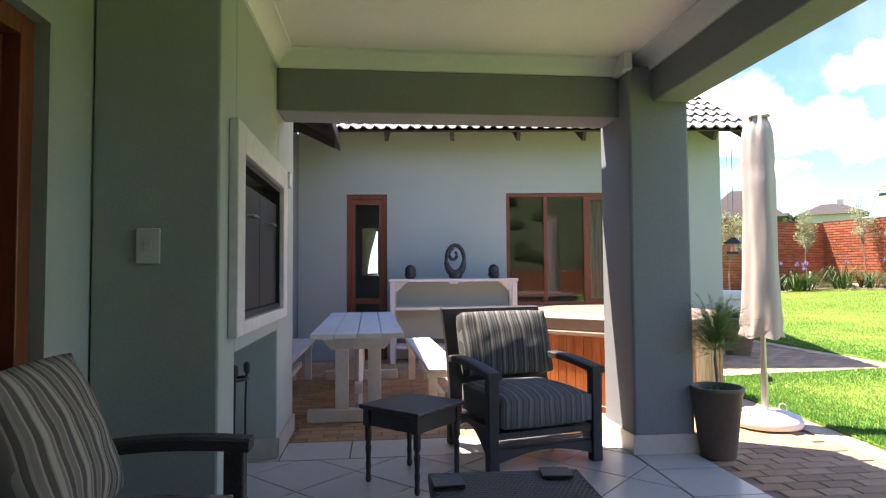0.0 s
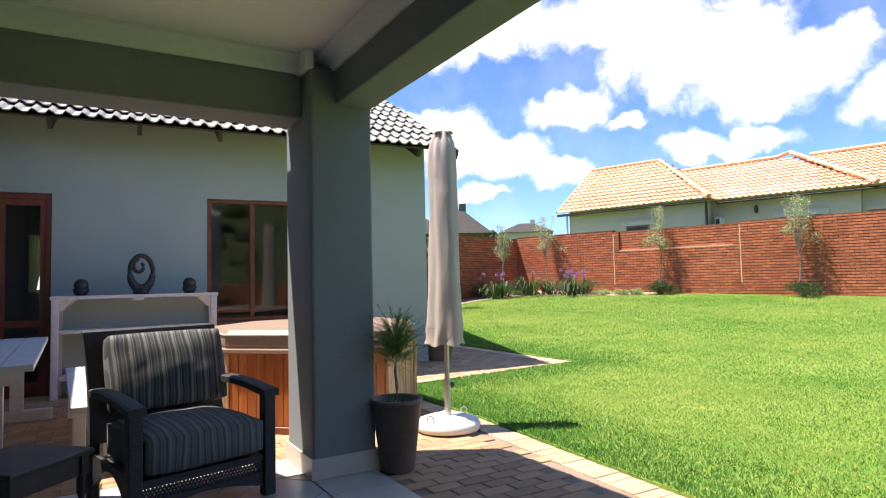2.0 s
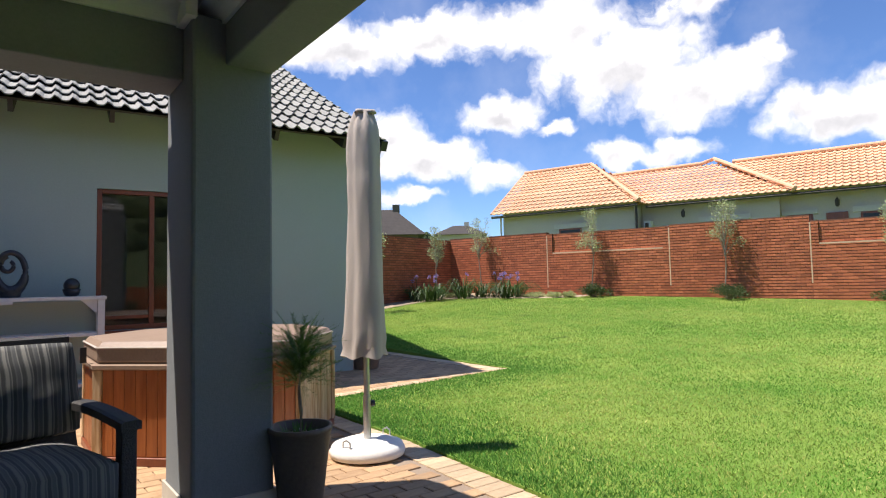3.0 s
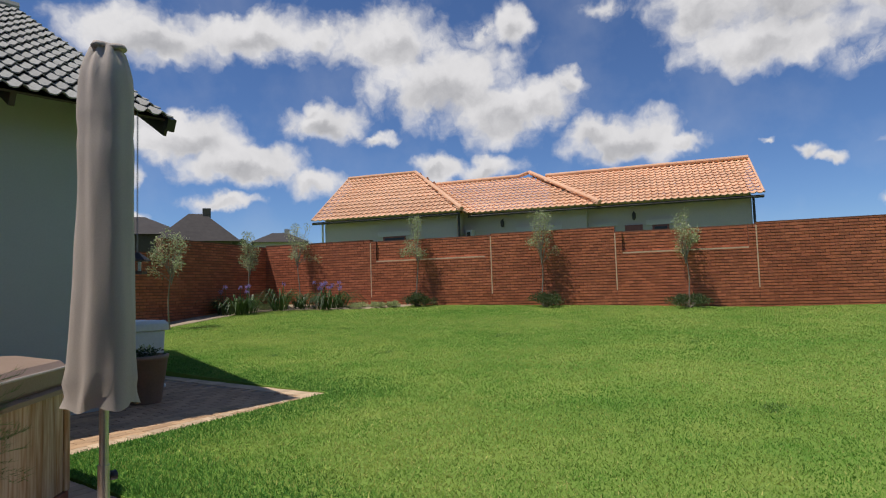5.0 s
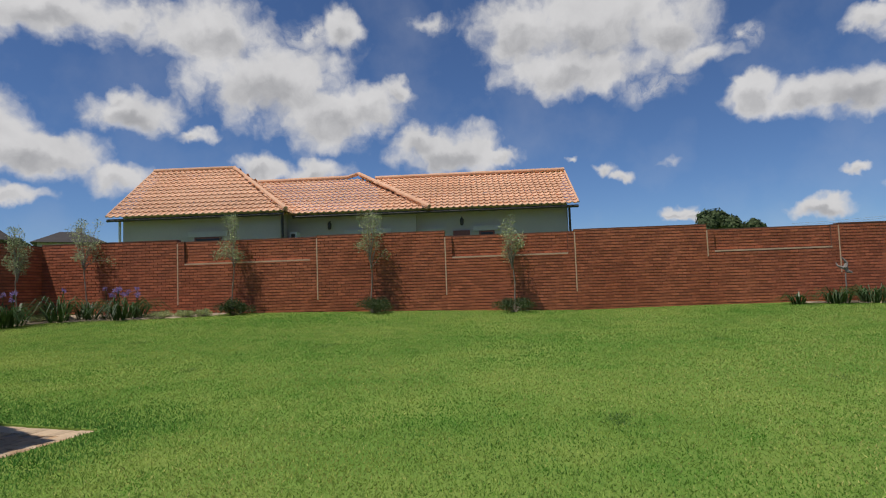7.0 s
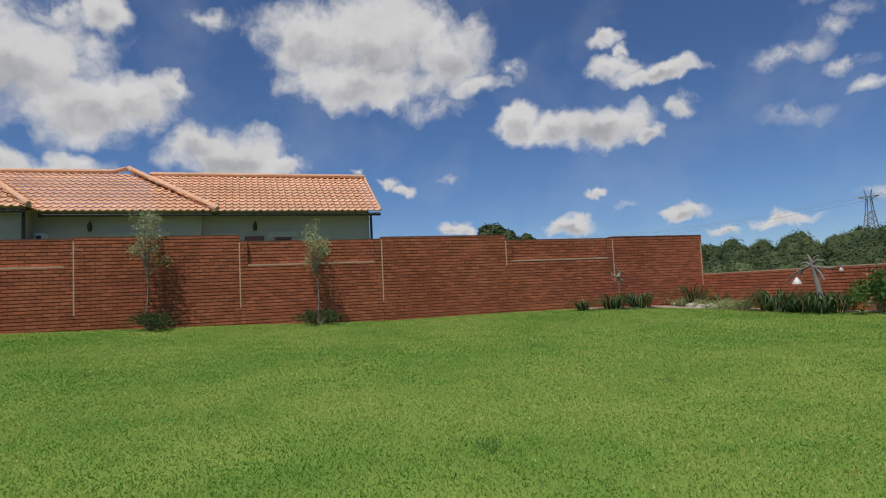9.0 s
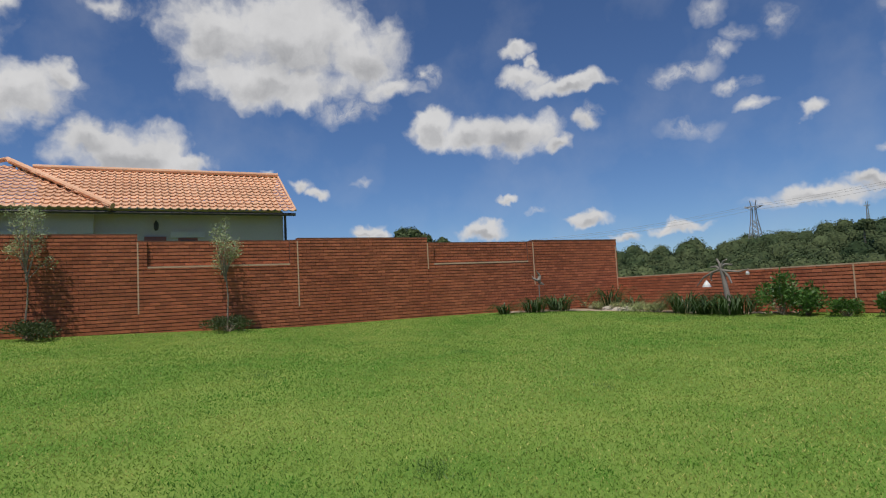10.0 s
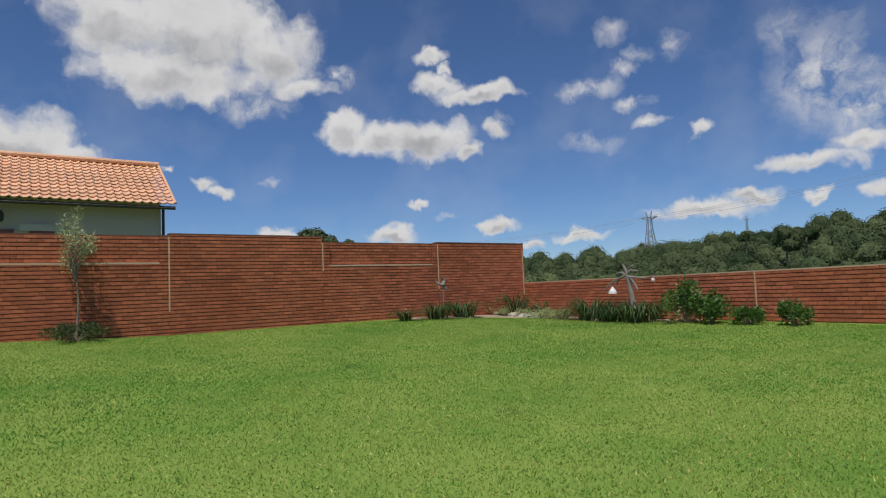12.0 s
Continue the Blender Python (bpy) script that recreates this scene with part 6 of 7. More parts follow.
def bird_stake():
    t = thing("garden_stake", "rusty bird-shaped garden stake by the wall", "garden ornament", Matrix.Translation(east(14.76, 0.55)))
    part("rod", Mesh().tube([(0, 0, -0.05), (0, 0, 0.80)], 0.018, 6), M_DEADWOOD, t)
    part("ornament", Mesh().tube([(0.06, -0.18, 0.80), (0.02, -0.06, 0.84), (0, 0, 0.95), (0.03, -0.05, 1.08), (-0.02, 0.06, 1.24)], [0.02, 0.05, 0.065, 0.045, 0.012], 7), M_DEADWOOD, t)
    part("wing", Mesh().tube([(0, 0.02, 0.94), (0.02, 0.16, 1.0), (0.04, 0.20, 1.10)], [0.045, 0.03, 0.008], 6), M_DEADWOOD, t)


bird_stake()


# neighbouring house -------------------------------------------------------
def roof_field(out, a, b, c, d, step=0.31, wave=0.235):
    """A field of tiles over the four corners a b (eave) c d (ridge), in stepped, rolled courses."""
    a, b, c, d = (Vector(p) for p in (a, b, c, d))
    n = ((b - a).cross(d - a)).normalized()
    side = (b - a).normalized()
    rise = (d - a) - side * (d - a).dot(side)
    rows = max(2, int(rise.length / step))
    for r in range(rows):
        t0, t1 = r / rows, (r + 1) / rows
        x0, x1 = (a.lerp(d, t0) - a).dot(side), (b.lerp(c, t0) - a).dot(side)
        cols = max(2, int((x1 - x0) / wave * 6))
        o = len(out.v)
        for i in range(cols + 1):
            x = x0 + (x1 - x0) * i / cols
            h = 0.045 * max(0.0, math.sin(x / wave * 2 * math.pi))
            out.v.append(tuple(a + side * x + rise * t0 + n * (h + 0.045)))
            out.v.append(tuple(a + side * x + rise * t1 + n * h))
            out.v.append(tuple(a + side * x + rise * t0 + n * (h + 0.01)))
        for i in range(cols):
            k = o + 3 * i
            out.f.append((k, k + 3, k + 4, k + 1))
            out.f.append((k + 2, k + 5, k + 3, k))


def neighbour_house():
    h = thing("neighbour_house", "grey single-storey house with terracotta tiled roofs", "house")

    def P(s, off, z):
        p = EAST + EAST_WAY * s + EAST_OUT * off
        return Vector((p.x, p.y, z))

    def block(s0, s1, o0, o1, z0, z1):
        m = Mesh()
        slab(m, EAST, EAST_WAY, EAST_OUT, s0, s1, o0, o1, z0, z1)
        part("wall", m, M_RENDER, h)
    block(-8.3, -2.4, 4.5, 10.0, 0.2, 4.32)
    block(-2.4, 2.55, 5.5, 11.5, 0.2, 4.32)
    block(2.55, 8.40, 5.8, 11.2, 0.2, 4.32)
    ea, eb, ec = 4.20, 4.20, 4.22
    roof = Mesh()
    roof_field(roof, P(-8.65, 4.0, ea), P(-2.1, 4.0, ea), P(-5.2, 7.5, 6.56), P(-8.65, 7.5, 6.56))
    roof_field(roof, P(-2.1, 4.0, ea), P(-2.1, 11.0, ea), P(-5.2, 7.55, 6.56), P(-5.2, 7.5, 6.56))
    roof_field(roof, P(-2.1, 11.0, ea), P(-8.65, 11.0, ea), P(-8.65, 7.5, 6.56), P(-5.2, 7.5, 6.56))
    tagged(part("roof", roof, M_ROOFORG, h), "terracotta tiled hipped roof", kind="stuff")
    roof = Mesh()
    roof_field(roof, P(-4.0, 5.0, eb), P(3.05, 5.0, eb), P(-0.1, 8.5, 6.24), P(-4.6, 8.5, 6.10))
    roof_field(roof, P(3.05, 5.0, eb), P(3.05, 12.0, eb), P(-0.1, 8.55, 6.24), P(-0.1, 8.5, 6.24))
    tagged(part("roof", roof, M_ROOFORG, h), "terracotta tiled hipped roof", kind="stuff")
    roof = Mesh()
    roof_field(roof, P(1.6, 5.2, ec), P(8.72, 5.2, ec), P(8.85, 8.6, 6.10), P(0.6, 8.6, 6.06))
    roof_field(roof, P(8.72, 12.0, ec), P(0.6, 12.0, ec), P(0.6, 8.6, 6.06), P(8.85, 8.6, 6.10))
    tagged(part("roof", roof, M_ROOFORG, h), "terracotta tiled gabled roof", kind="stuff")
    for pts in ([P(-8.65, 7.5, 6.62), P(-5.2, 7.5, 6.62), P(-2.05, 3.98, ea + 0.1)], [P(-4.6, 8.5, 6.16), P(-0.6, 8.5, 6.20), P(-0.1, 8.5, 6.34), P(3.1, 4.98, eb + 0.1)], [P(0.6, 8.6, 6.14), P(8.85, 8.6, 6.18)], [P(-8.65, 4.0, ea + 0.06), P(-8.65, 7.5, 6.60)], [P(8.72, 5.2, ec + 0.06), P(8.85, 8.6, 6.14)]):
        part("ridge_tiles", Mesh().tube(pts, 0.085 if abs(pts[-1].z - pts[0].z) < 0.2 or len(pts) > 2 else 0.04, 8), M_ROOFORG, h)
    for a, b in ((P(-8.65, 4.06, ea - 0.09), P(-2.15, 4.06, ea - 0.09)), (P(-2.1, 5.06, eb - 0.09), P(2.95, 5.06, eb - 0.09)), (P(2.95, 5.26, ec - 0.09), P(8.72, 5.26, ec - 0.09))):
        part("gutter", Mesh().tube([a, b], 0.06, 6), M_TIMBER, h)
    # gable ends and soffits
    part("gable", Mesh().add([P(8.41, 5.8, 4.2), P(8.41, 11.2, 4.2), P(8.45, 8.6, 5.95)], [(0, 1, 2)]), M_RENDER, h)
    part("gable", Mesh().add([P(-8.31, 4.5, 4.2), P(-8.31, 10.0, 4.2), P(-8.31, 7.5, 6.4)], [(0, 1, 2)]), M_RENDER, h)
    for s, o in ((8.45, 5.7), (-8.38, 4.42), (-2.3, 4.42)):
        part("downpipe", Mesh().tube([P(s, o, 0.4), P(s, o, 4.15)], 0.045, 8), M_PLASTIC if s < -5 else M_TIMBER, h)
    for s0, s1, o, zt, zb in ((-5.6, -4.6, 4.5, 3.42, 2.3), (0.0, 1.38, 5.5, 3.38, 2.2), (4.95, 5.55, 5.8, 3.38, 2.4)):
        w = Mesh()
        slab(w, EAST, EAST_WAY, EAST_OUT, s0, s1, o - 0.05, o - 0.004, zb, zt)
        win = part("window", w, M_WOODRED, h)
        pane = Mesh()
        slab(pane, EAST, EAST_WAY, EAST_OUT, s0 + 0.07, s1 - 0.07, o - 0.058, o - 0.051, zb + 0.05, zt - 0.07)
        part("pane", pane, M_BLACKP, win, "dark window pane")
        lin = Mesh()
        slab(lin, EAST, EAST_WAY, EAST_OUT, s0 - 0.22, s1 + 0.22, o - 0.07, o - 0.003, zt + 0.005, zt + 0.20)
        part("lintel_band", lin, M_FARWALL, win, "pale plaster band over the window")
    for s0, s1 in ((2.75, 3.55), (3.95, 4.6)):
        d = Mesh()
        slab(d, EAST, EAST_WAY, EAST_OUT, s0, s1, 5.74, 5.796, 1.2, 3.42)
        part("garage_door", d, M_WOODRED, h)
    band = Mesh()
    slab(band, EAST, EAST_WAY, EAST_OUT, 2.6, 3.7, 5.72, 5.796, 3.425, 3.56)
    part("lintel_band", band, M_FARWALL, h)
    ac = Mesh()
    slab(ac, EAST, EAST_WAY, EAST_OUT, -2.2, -1.95, 5.05, 5.495, 2.9, 3.55)
    unit = part("air_conditioner", ac, M_PLASTIC, h, "white air-conditioning unit")
    gr = Mesh()
    slab(gr, EAST, EAST_WAY, EAST_OUT, -2.16, -2.02, 5.03, 5.049, 2.98, 3.47)
    part("grille", gr, M_TIMBER, unit)
    for s, o in ((-0.75, 5.42), (4.3, 5.72)):
        lamp = part("wall_lamp", Mesh().turned([(0.03, -0.15), (0.07, -0.1), (0.08, 0.08), (0.02, 0.16)], 8, Matrix.Translation(P(s, o - 0.12, 3.75))), M_TIMBER, h)
        part("bracket", Mesh().tube([P(s, o - 0.12, 3.9), P(s, o + 0.08, 3.95)], 0.02, 5), M_TIMBER, lamp)


neighbour_house()


def polar(az, dist, z):
    return Vector((2.5 + dist * math.cos(radians(az)), 2.0 + dist * math.sin(radians(az)), z))


def far_house(az, dist, width, depth, eave, ridge, turn, wall_mat, roof_mat, label, chimney=False):
    h = thing("distant_house", label, "house", Matrix.Translation(polar(az, dist, 0)) @ pose(0, 0, 0, 0, 0, turn), group="distant houses")
    w, d = width / 2, depth / 2
    part("wall", Mesh().box(-w, -d, -1, w, d, eave), wall_mat, h)
    e = 0.5
    k = min(w, d) * 0.75
    part("roof", Mesh().add([(-w - e, -d - e, eave - 0.1), (w + e, -d - e, eave - 0.1), (w + e, d + e, eave - 0.1), (-w - e, d + e, eave - 0.1), (-w + k, 0, ridge), (w - k, 0, ridge)],
                            [(0, 1, 5, 4), (1, 2, 5), (2, 3, 4, 5), (3, 0, 4), (3, 2, 1, 0)]), roof_mat, h)
    for i in range(3):
        x = -w + width * (i + 0.5) / 3
        win = part("window", Mesh().box(x - 0.6, -d - 0.06, eave - 1.9, x + 0.6, -d - 0.004, eave - 0.6), M_PLASTIC, h)
        part("pane", Mesh().box(x - 0.5, -d - 0.08, eave - 1.8, x + 0.5, -d - 0.061, eave - 0.7), M_BLACKP, win)
    if chimney:
        part("chimney", Mesh().box(-0.25 - w * 0.3, -0.25, ridge - 1.2, 0.25 - w * 0.3, 0.25, ridge + 0.35), wall_mat, h)


far_house(58.8, 42, 4.0, 4.4, 4.7, 6.6, 150, M_DARKWALL, M_ROOFDK, "dark-roofed house beyond the garden wall", True)
far_house(64.5, 46, 7.0, 6.0, 5.4, 6.8, 150, M_DARKWALL, M_ROOFDK, "dark-roofed house beyond the garden wall")
far_house(51.6, 62, 4.5, 4.0, 6.3, 7.3, 140, M_RENDER, M_ROOFDK, "grey house far beyond the garden wall", True)
far_house(72.0, 60, 12.0, 8.0, 5.5, 7.5, 160, M_DARKWALL, M_ROOFDK, "dark-roofed house beyond the garden wall")


# hill with trees ----------------------------------------------------------
def tree_blob(out, rng, c, r, n, size):
    rings = []
    for b in (-0.6, 0.0, 0.5, 0.95, 1.3):
        rings.append([tuple(c + Vector((math.cos(a) * math.cos(b), math.sin(a) * math.cos(b), math.sin(b) * 1.1)) * r * rng.uniform(0.70, 0.92)) for a in [2 * math.pi * i / 9 for i in range(9)]])
    out.loft(rings)
    for _ in range(n):
        a, b = rng.uniform(0, 6.28), math.asin(rng.uniform(-0.35, 1))
        k = r * rng.uniform(0.72, 1.08)
        way = Vector((math.cos(a) * math.cos(b), math.sin(a) * math.cos(b), math.sin(b)))
        q = c + Vector((way.x * k, way.y * k, way.z * k * 1.1))
        t = way.cross(Vector((rng.uniform(-1, 1), rng.uniform(-1, 1), rng.uniform(-1, 1)))).normalized()
        u = way.cross(t)
        t = (t + way * rng.uniform(-0.5, 0.5)) * size * rng.uniform(0.6, 1.2)
        u = (u + way * rng.uniform(-0.5, 0.5)) * size * rng.uniform(0.6, 1.2)
        out.add([q - t, q + u * 0.6, q + t, q - u * 0.7], [(0, 1, 2, 3)])


# Beyond -60 the ridge is unseen, raised so the house windows reflect dark.
SKYLINE = [(-120, 13.0), (-85, 13.5), (-75, 12.0), (-66, 8.5), (-60, 6.0), (-53.5, 4.9), (-49, 4.3), (-45, 3.7), (-40.7, 3.6), (-35, 2.9), (-30, 2.7), (-25, 2.55), (-20, 2.2), (-14, 1.4), (-8, 0.8)]


def hill():
    azs = [-120 + 2 * k for k in range(58)]
    m = Mesh()
    verts, faces = [], []
    dists = (45, 70, 100, 140, 190, 260)
    for d in dists:
        for a in azs:
            e = along(SKYLINE, a)
            f = min(1.0, (d - 40) / 110)
            verts.append(tuple(polar(a, d, -1.5 + f * (min(d, 150) * math.tan(radians(e)) + 1.0))))
    n = len(azs)
    for j in range(len(dists) - 1):
        for i in range(n - 1):
            faces.append((j * n + i, j * n + i + 1, (j + 1) * n + i + 1, (j + 1) * n + i))
    structure("backdrop_hill", m.add(verts, faces), M_HILL, "green scrub-covered hill beyond the garden", "hill", smooth=True)
    rng = random.Random(77)
    woods = Mesh()
    for k in range(1350):
        # The last 250 crowns cover the added, unseen southern ridge.
        a = rng.uniform(-78, -19) if k < 1100 else rng.uniform(-118, -70)
        d = 48 + 105 * rng.random() ** 0.8
        e = along(SKYLINE, a)
        f = min(1.0, (d - 40) / 110)
        z = -1.5 + f * (min(d, 150) * math.tan(radians(e)) + 1.0)
        r = rng.choice((0.5, 0.7, 0.9, 1.3, 1.8, 2.1)) * rng.uniform(0.8, 1.2) * (0.5 + d / 200)
        tree_blob(woods, rng, polar(a, d, z + r * 0.3), r, int(180 + 120 * r), 0.08 + d / 1100)
    tagged(part("woods", woods, M_FAROT), "dark green bushveld trees covering the hill", "trees", kind="stuff")


hill()


def far_tree(az, dist, top, r, seed):
    rng = random.Random(seed)
    p = polar(az, dist, 0)
    t = thing("distant_tree", "dark green tree beyond the garden wall", "tree", Matrix.Translation(p), group="distant trees")
    part("trunk", Mesh().tube([(0, 0, -1), (0.1, 0, top * 0.4), (0, 0, top - r)], [0.25, 0.2, 0.12], 7), M_TRUNK, t)
    c = Mesh()
    for k in range(9):
        q = Vector((rng.uniform(-0.8, 0.8) * r, rng.uniform(-0.8, 0.8) * r, top - r * rng.uniform(0.5, 1.3)))
        tree_blob(c, rng, q, r * 0.5, 240, 0.17)
    part("crown", c, M_FAROT, t)


for k, (az, d, top, r) in enumerate(((-4.4, 60, 7.6, 1.7), (-6.6, 62, 6.4, 1.3), (-2.6, 58, 6.0, 1.0), (2.0, 70, 6.5, 0.8), (57.0, 48, 5.8, 1.2), (54.9, 50, 5.6, 0.9), (67, 40, 5.6, 1.6), (-42.3, 110, 8.9, 1.3), (-44.9, 90, 7.5, 2.0), (-46.5, 100, 8.4, 1.5))):
    far_tree(az, d, top, r, 200 + k)


def pylon(az, dist, z0, z1, width):
    p = thing("power_pylon", "grey lattice power pylon on the hill", "pylon", Matrix.Translation(polar(az, dist, z0)) @ pose(0, 0, 0, 0, 0, az + 70))
    H = z1 - z0
    r = 0.11
    legs = []
    for x in (-1, 1):
        for y in (-1, 1):
            part("leg", Mesh().tube([(x * width, y * width, 0), (x * width * 0.45, y * width * 0.45, H * 0.55), (x * width * 0.28, y * width * 0.28, H * 0.85)], r, 4), M_GALV, p)
    for k in range(5):
        z = H * 0.11 * (k + 1)
        w0, w1 = width * (1 - 0.55 * (z - H * 0.11) / (H * 0.55)), width * (1 - 0.55 * min(1, z / (H * 0.55)))
        for y in (-1, 1):
            part("brace", Mesh().tube([(-w0, y * w0, z - H * 0.11), (w1, y * w1, z)], r * 0.6, 4).tube([(w0, y * w0, z - H * 0.11), (-w1, y * w1, z)], r * 0.6, 4), M_GALV, p)
    part("crossarm", Mesh().tube([(-width * 1.5, 0, H * 0.86), (width * 1.5, 0, H * 0.86)], r, 4).tube([(-width * 1.5, 0, H * 0.86), (-width * 0.3, 0, H * 0.80)], r, 4).tube([(width * 1.5, 0, H * 0.86), (width * 0.3, 0, H * 0.80)], r, 4), M_GALV, p)
    for x in (-1, 1):
        part("peak", Mesh().tube([(x * width * 0.28, 0, H * 0.85), (x * width * 0.55, 0, H)], r, 4), M_GALV, p)


pylon(-35.1, 150, 8.0, 17.6, 1.25)
pylon(-43.4, 330, 20.0, 31.5, 0.8)


def power_lines():
    m = Mesh()
    for dz, dx in ((0.0, 0), (-0.6, 1.2), (0.3, -1.2)):
        for a, b, za, zb in ((-35.1, -58, 16.2, 24.0), (-35.1, -10, 16.2, 12.0)):
            pts = []
            for k in range(15):
                t = k / 14
                az = a + (b - a) * t
                pts.append(polar(az, 150 + dx, za + (zb - za) * t + dz - 5 * t * (1 - t)))
            m.tube(pts, 0.022, 4)
    ob = part("power_lines", m, M_GALV)
    tagged(ob, "thin power lines strung between pylons", "cables")


power_lines()


# paving, floor tiles, roof tiles, grass -----------------------------------
def pave_z(x, y):
    """The paving lies level with the veranda."""
    return PAVE_Z


def paving():
    bed = Mesh()
    xs = [-0.6, 0.0, 1.5, 2.7, 3.4, 3.98, 4.9, 5.6, 6.3, 7.0, 7.34]
    ys = [-6.0, -2.0, 1.0, 3.0, 4.8, 5.4, 7.05, 7.38, 9.2, 12.0, 15.0]
    o = 0
    idx = {}
    for j, y in enumerate(ys):
        for i, x in enumerate(xs):
            idx[i, j] = len(bed.v)
            bed.v.append((x, y, pave_z(x, y + 0.001) - 0.011))
    for j in range(len(ys) - 1):
        for i in range(len(xs) - 1):
            x, y = (xs[i] + xs[i + 1]) / 2, (ys[j] + ys[j + 1]) / 2
            if (y < 4.8 and x < 2.7) or (y < 7.05 and x > 3.98) or (x < 4.9 and y > 9.2):
                continue
            bed.f.append((idx[i, j], idx[i + 1, j], idx[i + 1, j + 1], idx[i, j + 1]))
    pav = structure("pavement", bed, M_SAND, "brown clay brick paving round the veranda", "paving")
    L, W, g = 0.22, 0.11, 0.007
    shared = Mesh().loft([[(-L / 2 + i, -W / 2 + i, z), (L / 2 - i, -W / 2 + i, z), (L / 2 - i, W / 2 - i, z), (-L / 2 + i, W / 2 - i, z)] for i, z in ((g / 2, -0.02), (g / 2, -0.004), (g / 2 + 0.006, 0.0))], caps=False)
    shared.f.append((8, 9, 10, 11))
    me = shared.data("paver", M_PAVER)
    me_edge = shared.data("edge_paver", M_PAVEB)
    rest, rest_edge = Mesh(), Mesh()
    near = 0

    def lay(x, y, turn, edge=False):
        nonlocal near
        z = pave_z(x, y) + 0.0015 * math.sin(x * 31 + y * 17)
        m = pose(x, y, z, 0.5 * math.sin(x * 13), 0.5 * math.sin(y * 11), turn)
        if near < 300 and 2.7 < x < 4.2 and 2.0 < y < 5.2:
            ob = new("paver", me_edge if edge else me)
            ob.parent = pav
            ob.matrix_basis = m
            near += 1
        else:
            (rest_edge if edge else rest).add(shared.v, shared.f, m)
    # stretcher bond across the path, with a header course on the edges
    row = 0
    y = -3.0
    while y < 14.0:
        far = y > 7.26
        x0 = 2.70 if y < 4.80 else (-0.6 if y < 9.1 else 5.60)
        x1 = (7.08 if far else paving_edge(y) - 0.24)
        x = x0 + (W if row % 2 else 0.0) + L / 2
        while x < x1 - L / 2 + 0.02:
            if not (y > 6.97 and not far and x > 3.85):
                lay(x, y, 0)
            x += L
        if y < 6.97:
            lay(paving_edge(y) - 0.118, y, 0, True)
        elif far:
            lay(7.21, y, 0, True)
        y += W
        row += 1
    x = 4.10
    while x < 7.33:
        lay(x, 7.0 + 0.105 * (x - 4.11) + 0.13, 90 + 6, True)
        x += W
    tagged(part("pavers", rest, M_PAVER, pav), kind="stuff")
    tagged(part("edge_pavers", rest_edge, M_PAVEB, pav), kind="stuff")


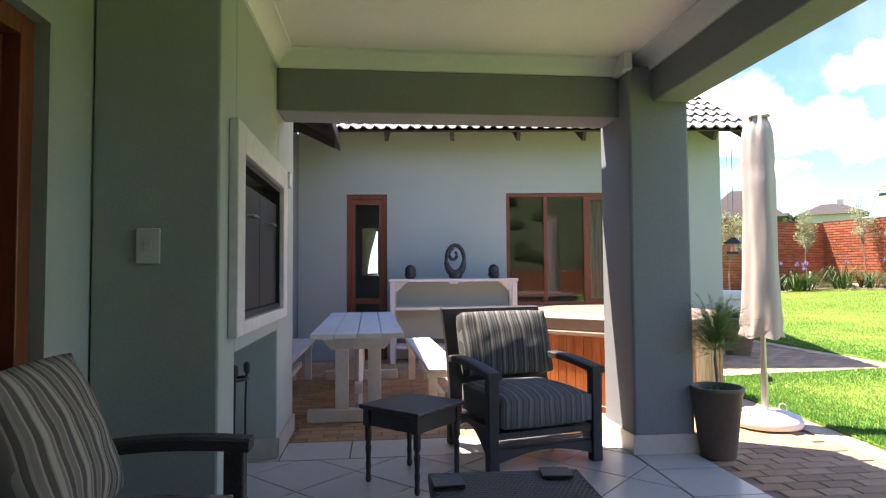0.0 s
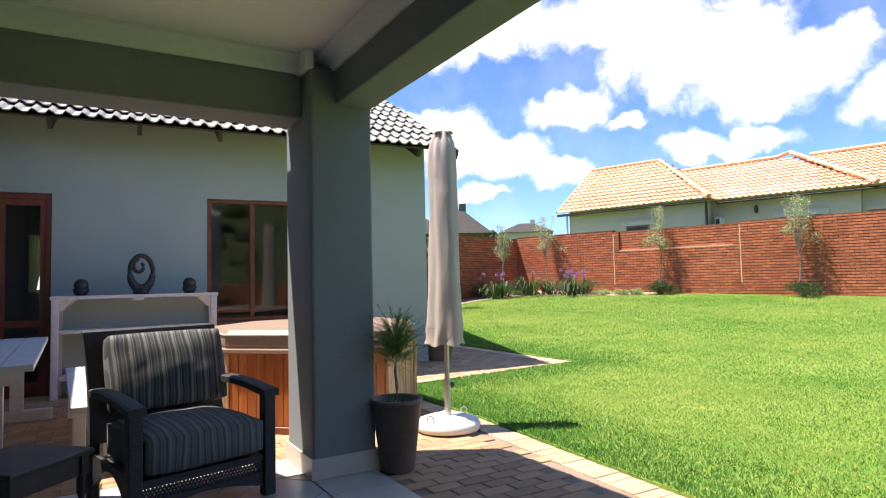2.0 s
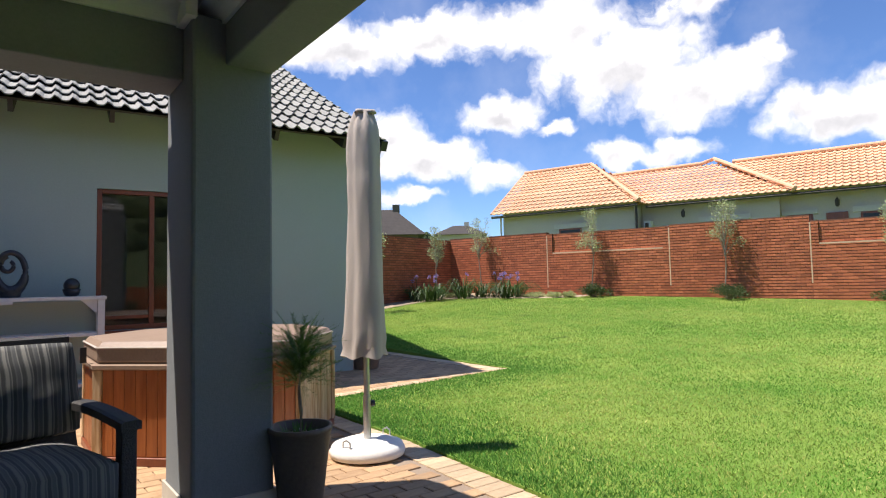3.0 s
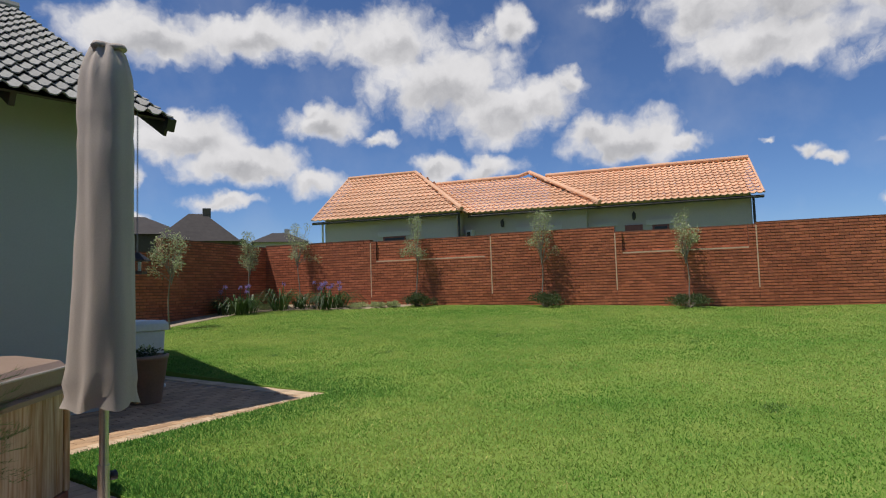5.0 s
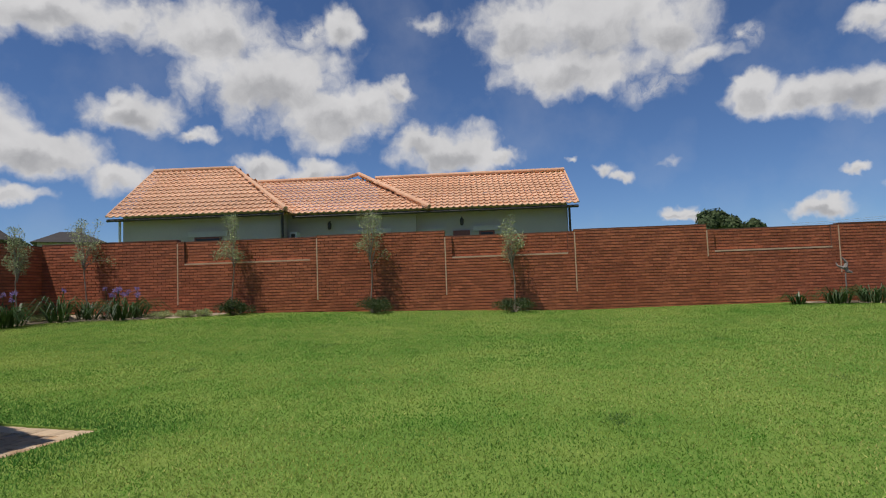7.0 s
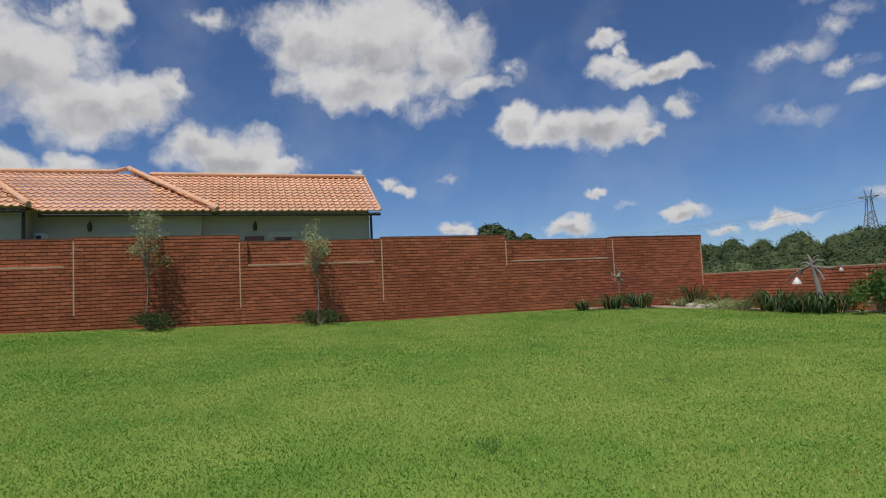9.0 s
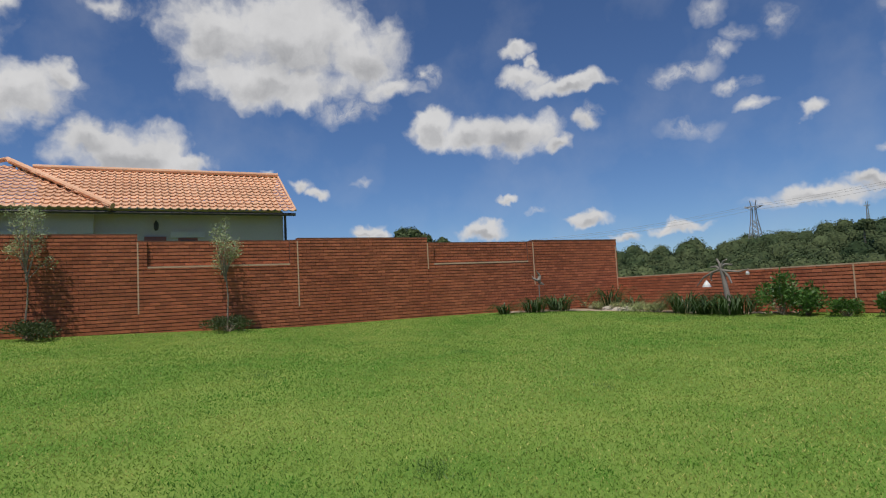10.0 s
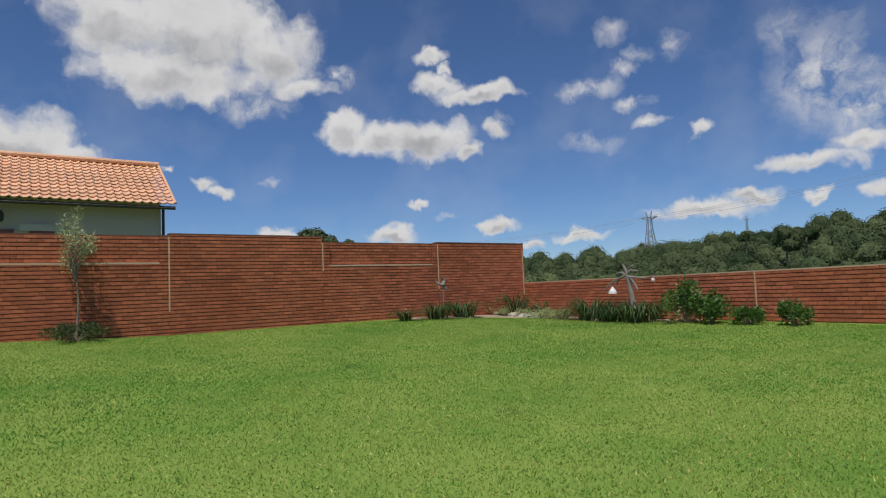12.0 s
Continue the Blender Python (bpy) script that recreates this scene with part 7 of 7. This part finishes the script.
def grass():
    rng = np.random.default_rng(5)
    n = 1350000
    # thick near the path's edge, thinner towards the wall
    r = rng.random(n)
    u = 3.6 + 18.5 * r ** 1.55
    v = 2.5 + rng.uniform(-0.8, 1.25, n) * (8.0 + 0.62 * (u - 3.6))
    edge = 4.11 - 0.075 * np.maximum(0, 5.0 - v)
    front = 7.0 + 0.105 * np.clip(u - 4.11, 0, 3.23)
    keep = (u > edge) & ~((v > front) & (u < 7.34))
    wall = -((u - EAST.x) * EAST_OUT.x + (v - EAST.y) * EAST_OUT.y)
    low_wall = (u - SOUTH.x) * SOUTH_IN.x + (v - SOUTH.y) * SOUTH_IN.y
    keep &= (wall > 0.06) & (low_wall > 0.2)
    # distance from the paving: the grass grows thicker and darker along it
    gap = np.where(v > front, u - 7.34, np.where(u < 7.34, np.minimum(front - v, u - edge), np.hypot(u - 7.34, front - v)))
    u, v, wall, low_wall, gap = (q[keep] for q in (u, v, wall, low_wall, gap))
    n = len(u)
    run = (u - EAST.x) * EAST_WAY.x + (v - EAST.y) * EAST_WAY.y
    rise = np.interp(run, [p for p, _ in BASE], [q for _, q in BASE])
    z = np.maximum(rise * np.clip(1 - wall / 11.5, 0, 1), 0.24 * np.clip(1 - low_wall / 9.0, 0, 1)) - 0.004
    patch = np.sin(u * 0.83 + 1.7 * np.sin(v * 0.61)) * np.sin(v * 0.74 + 1.3 * np.sin(u * 0.52 + 1.0))
    lush = rng.random(n) < np.clip(0.95 - gap / 1.1, 0, 1) + np.clip(0.13 * patch - 0.02, 0, 1)
    h = rng.uniform(0.008, 0.024, n) * np.where(lush, 1.45, 1.0)
    a = rng.uniform(0, 2 * math.pi, n)
    w = rng.uniform(0.0028, 0.0062, n) * (1 + 0.08 * (u - 3.6))
    lx, ly = rng.normal(0, 0.016, n), rng.normal(0, 0.016, n)
    co = np.zeros((n, 3, 3))
    co[:, 0] = np.stack([u - np.cos(a) * w, v - np.sin(a) * w, z - 0.006], 1)
    co[:, 1] = np.stack([u + np.cos(a) * w, v + np.sin(a) * w, z - 0.006], 1)
    co[:, 2] = np.stack([u + lx, v + ly, z + h], 1)
    me = bpy.data.meshes.new("grass")
    me.vertices.add(3 * n)
    me.loops.add(3 * n)
    me.polygons.add(n)
    me.vertices.foreach_set("co", co.ravel())
    me.loops.foreach_set("vertex_index", np.arange(3 * n, dtype=np.int32))
    me.polygons.foreach_set("loop_start", np.arange(0, 3 * n, 3, dtype=np.int32))
    me.update(calc_edges=True)
    for m in (M_BLADE, M_STRAW, M_LUSH):
        me.materials.append(m)
    dry = rng.random(n) < np.clip(0.10 - 0.12 * patch, 0.02, 1)
    me.polygons.foreach_set("material_index", np.where(lush, 2, dry).astype(np.int32))
    tagged(new("grass", me), "short mown green grass blades on the lawn", "grass", kind="stuff")
    # longer darker tufts
    t = Mesh()
    r2 = random.Random(3)
    for x, y, s, c in ((8.64, 2.73, 0.28, 260), (12.5, 8.0, 0.4, 200), (10.0, 8.8, 0.25, 120), (13.0, 4.5, 0.45, 180), (12.2, 12.0, 0.35, 150), (9.0, 10.5, 0.25, 110), (14.5, 1.5, 0.35, 150), (11.0, 0.5, 0.3, 130), (8.0, -1.0, 0.3, 200)):
        for k in range(c):
            ax, ay = x + r2.gauss(0, s * 0.5), y + r2.gauss(0, s * 0.25)
            zz = ground_z(ax, ay)
            b = r2.uniform(0, 6.28)
            q = Vector((ax, ay, zz - 0.01))
            sd = Vector((math.cos(b), math.sin(b), 0)) * 0.005
            t.add([q - sd, q + sd, q + Vector((r2.gauss(0, 0.03), r2.gauss(0, 0.03), r2.uniform(0.02, 0.05)))], [(0, 1, 2)])
    tagged(part("grass_tufts", t, M_BUSH), "darker coarse grass tufts in the lawn", "grass", kind="stuff")


garden_wall_east()
floor_tiles()
wing_tiles()
paving()
grass()
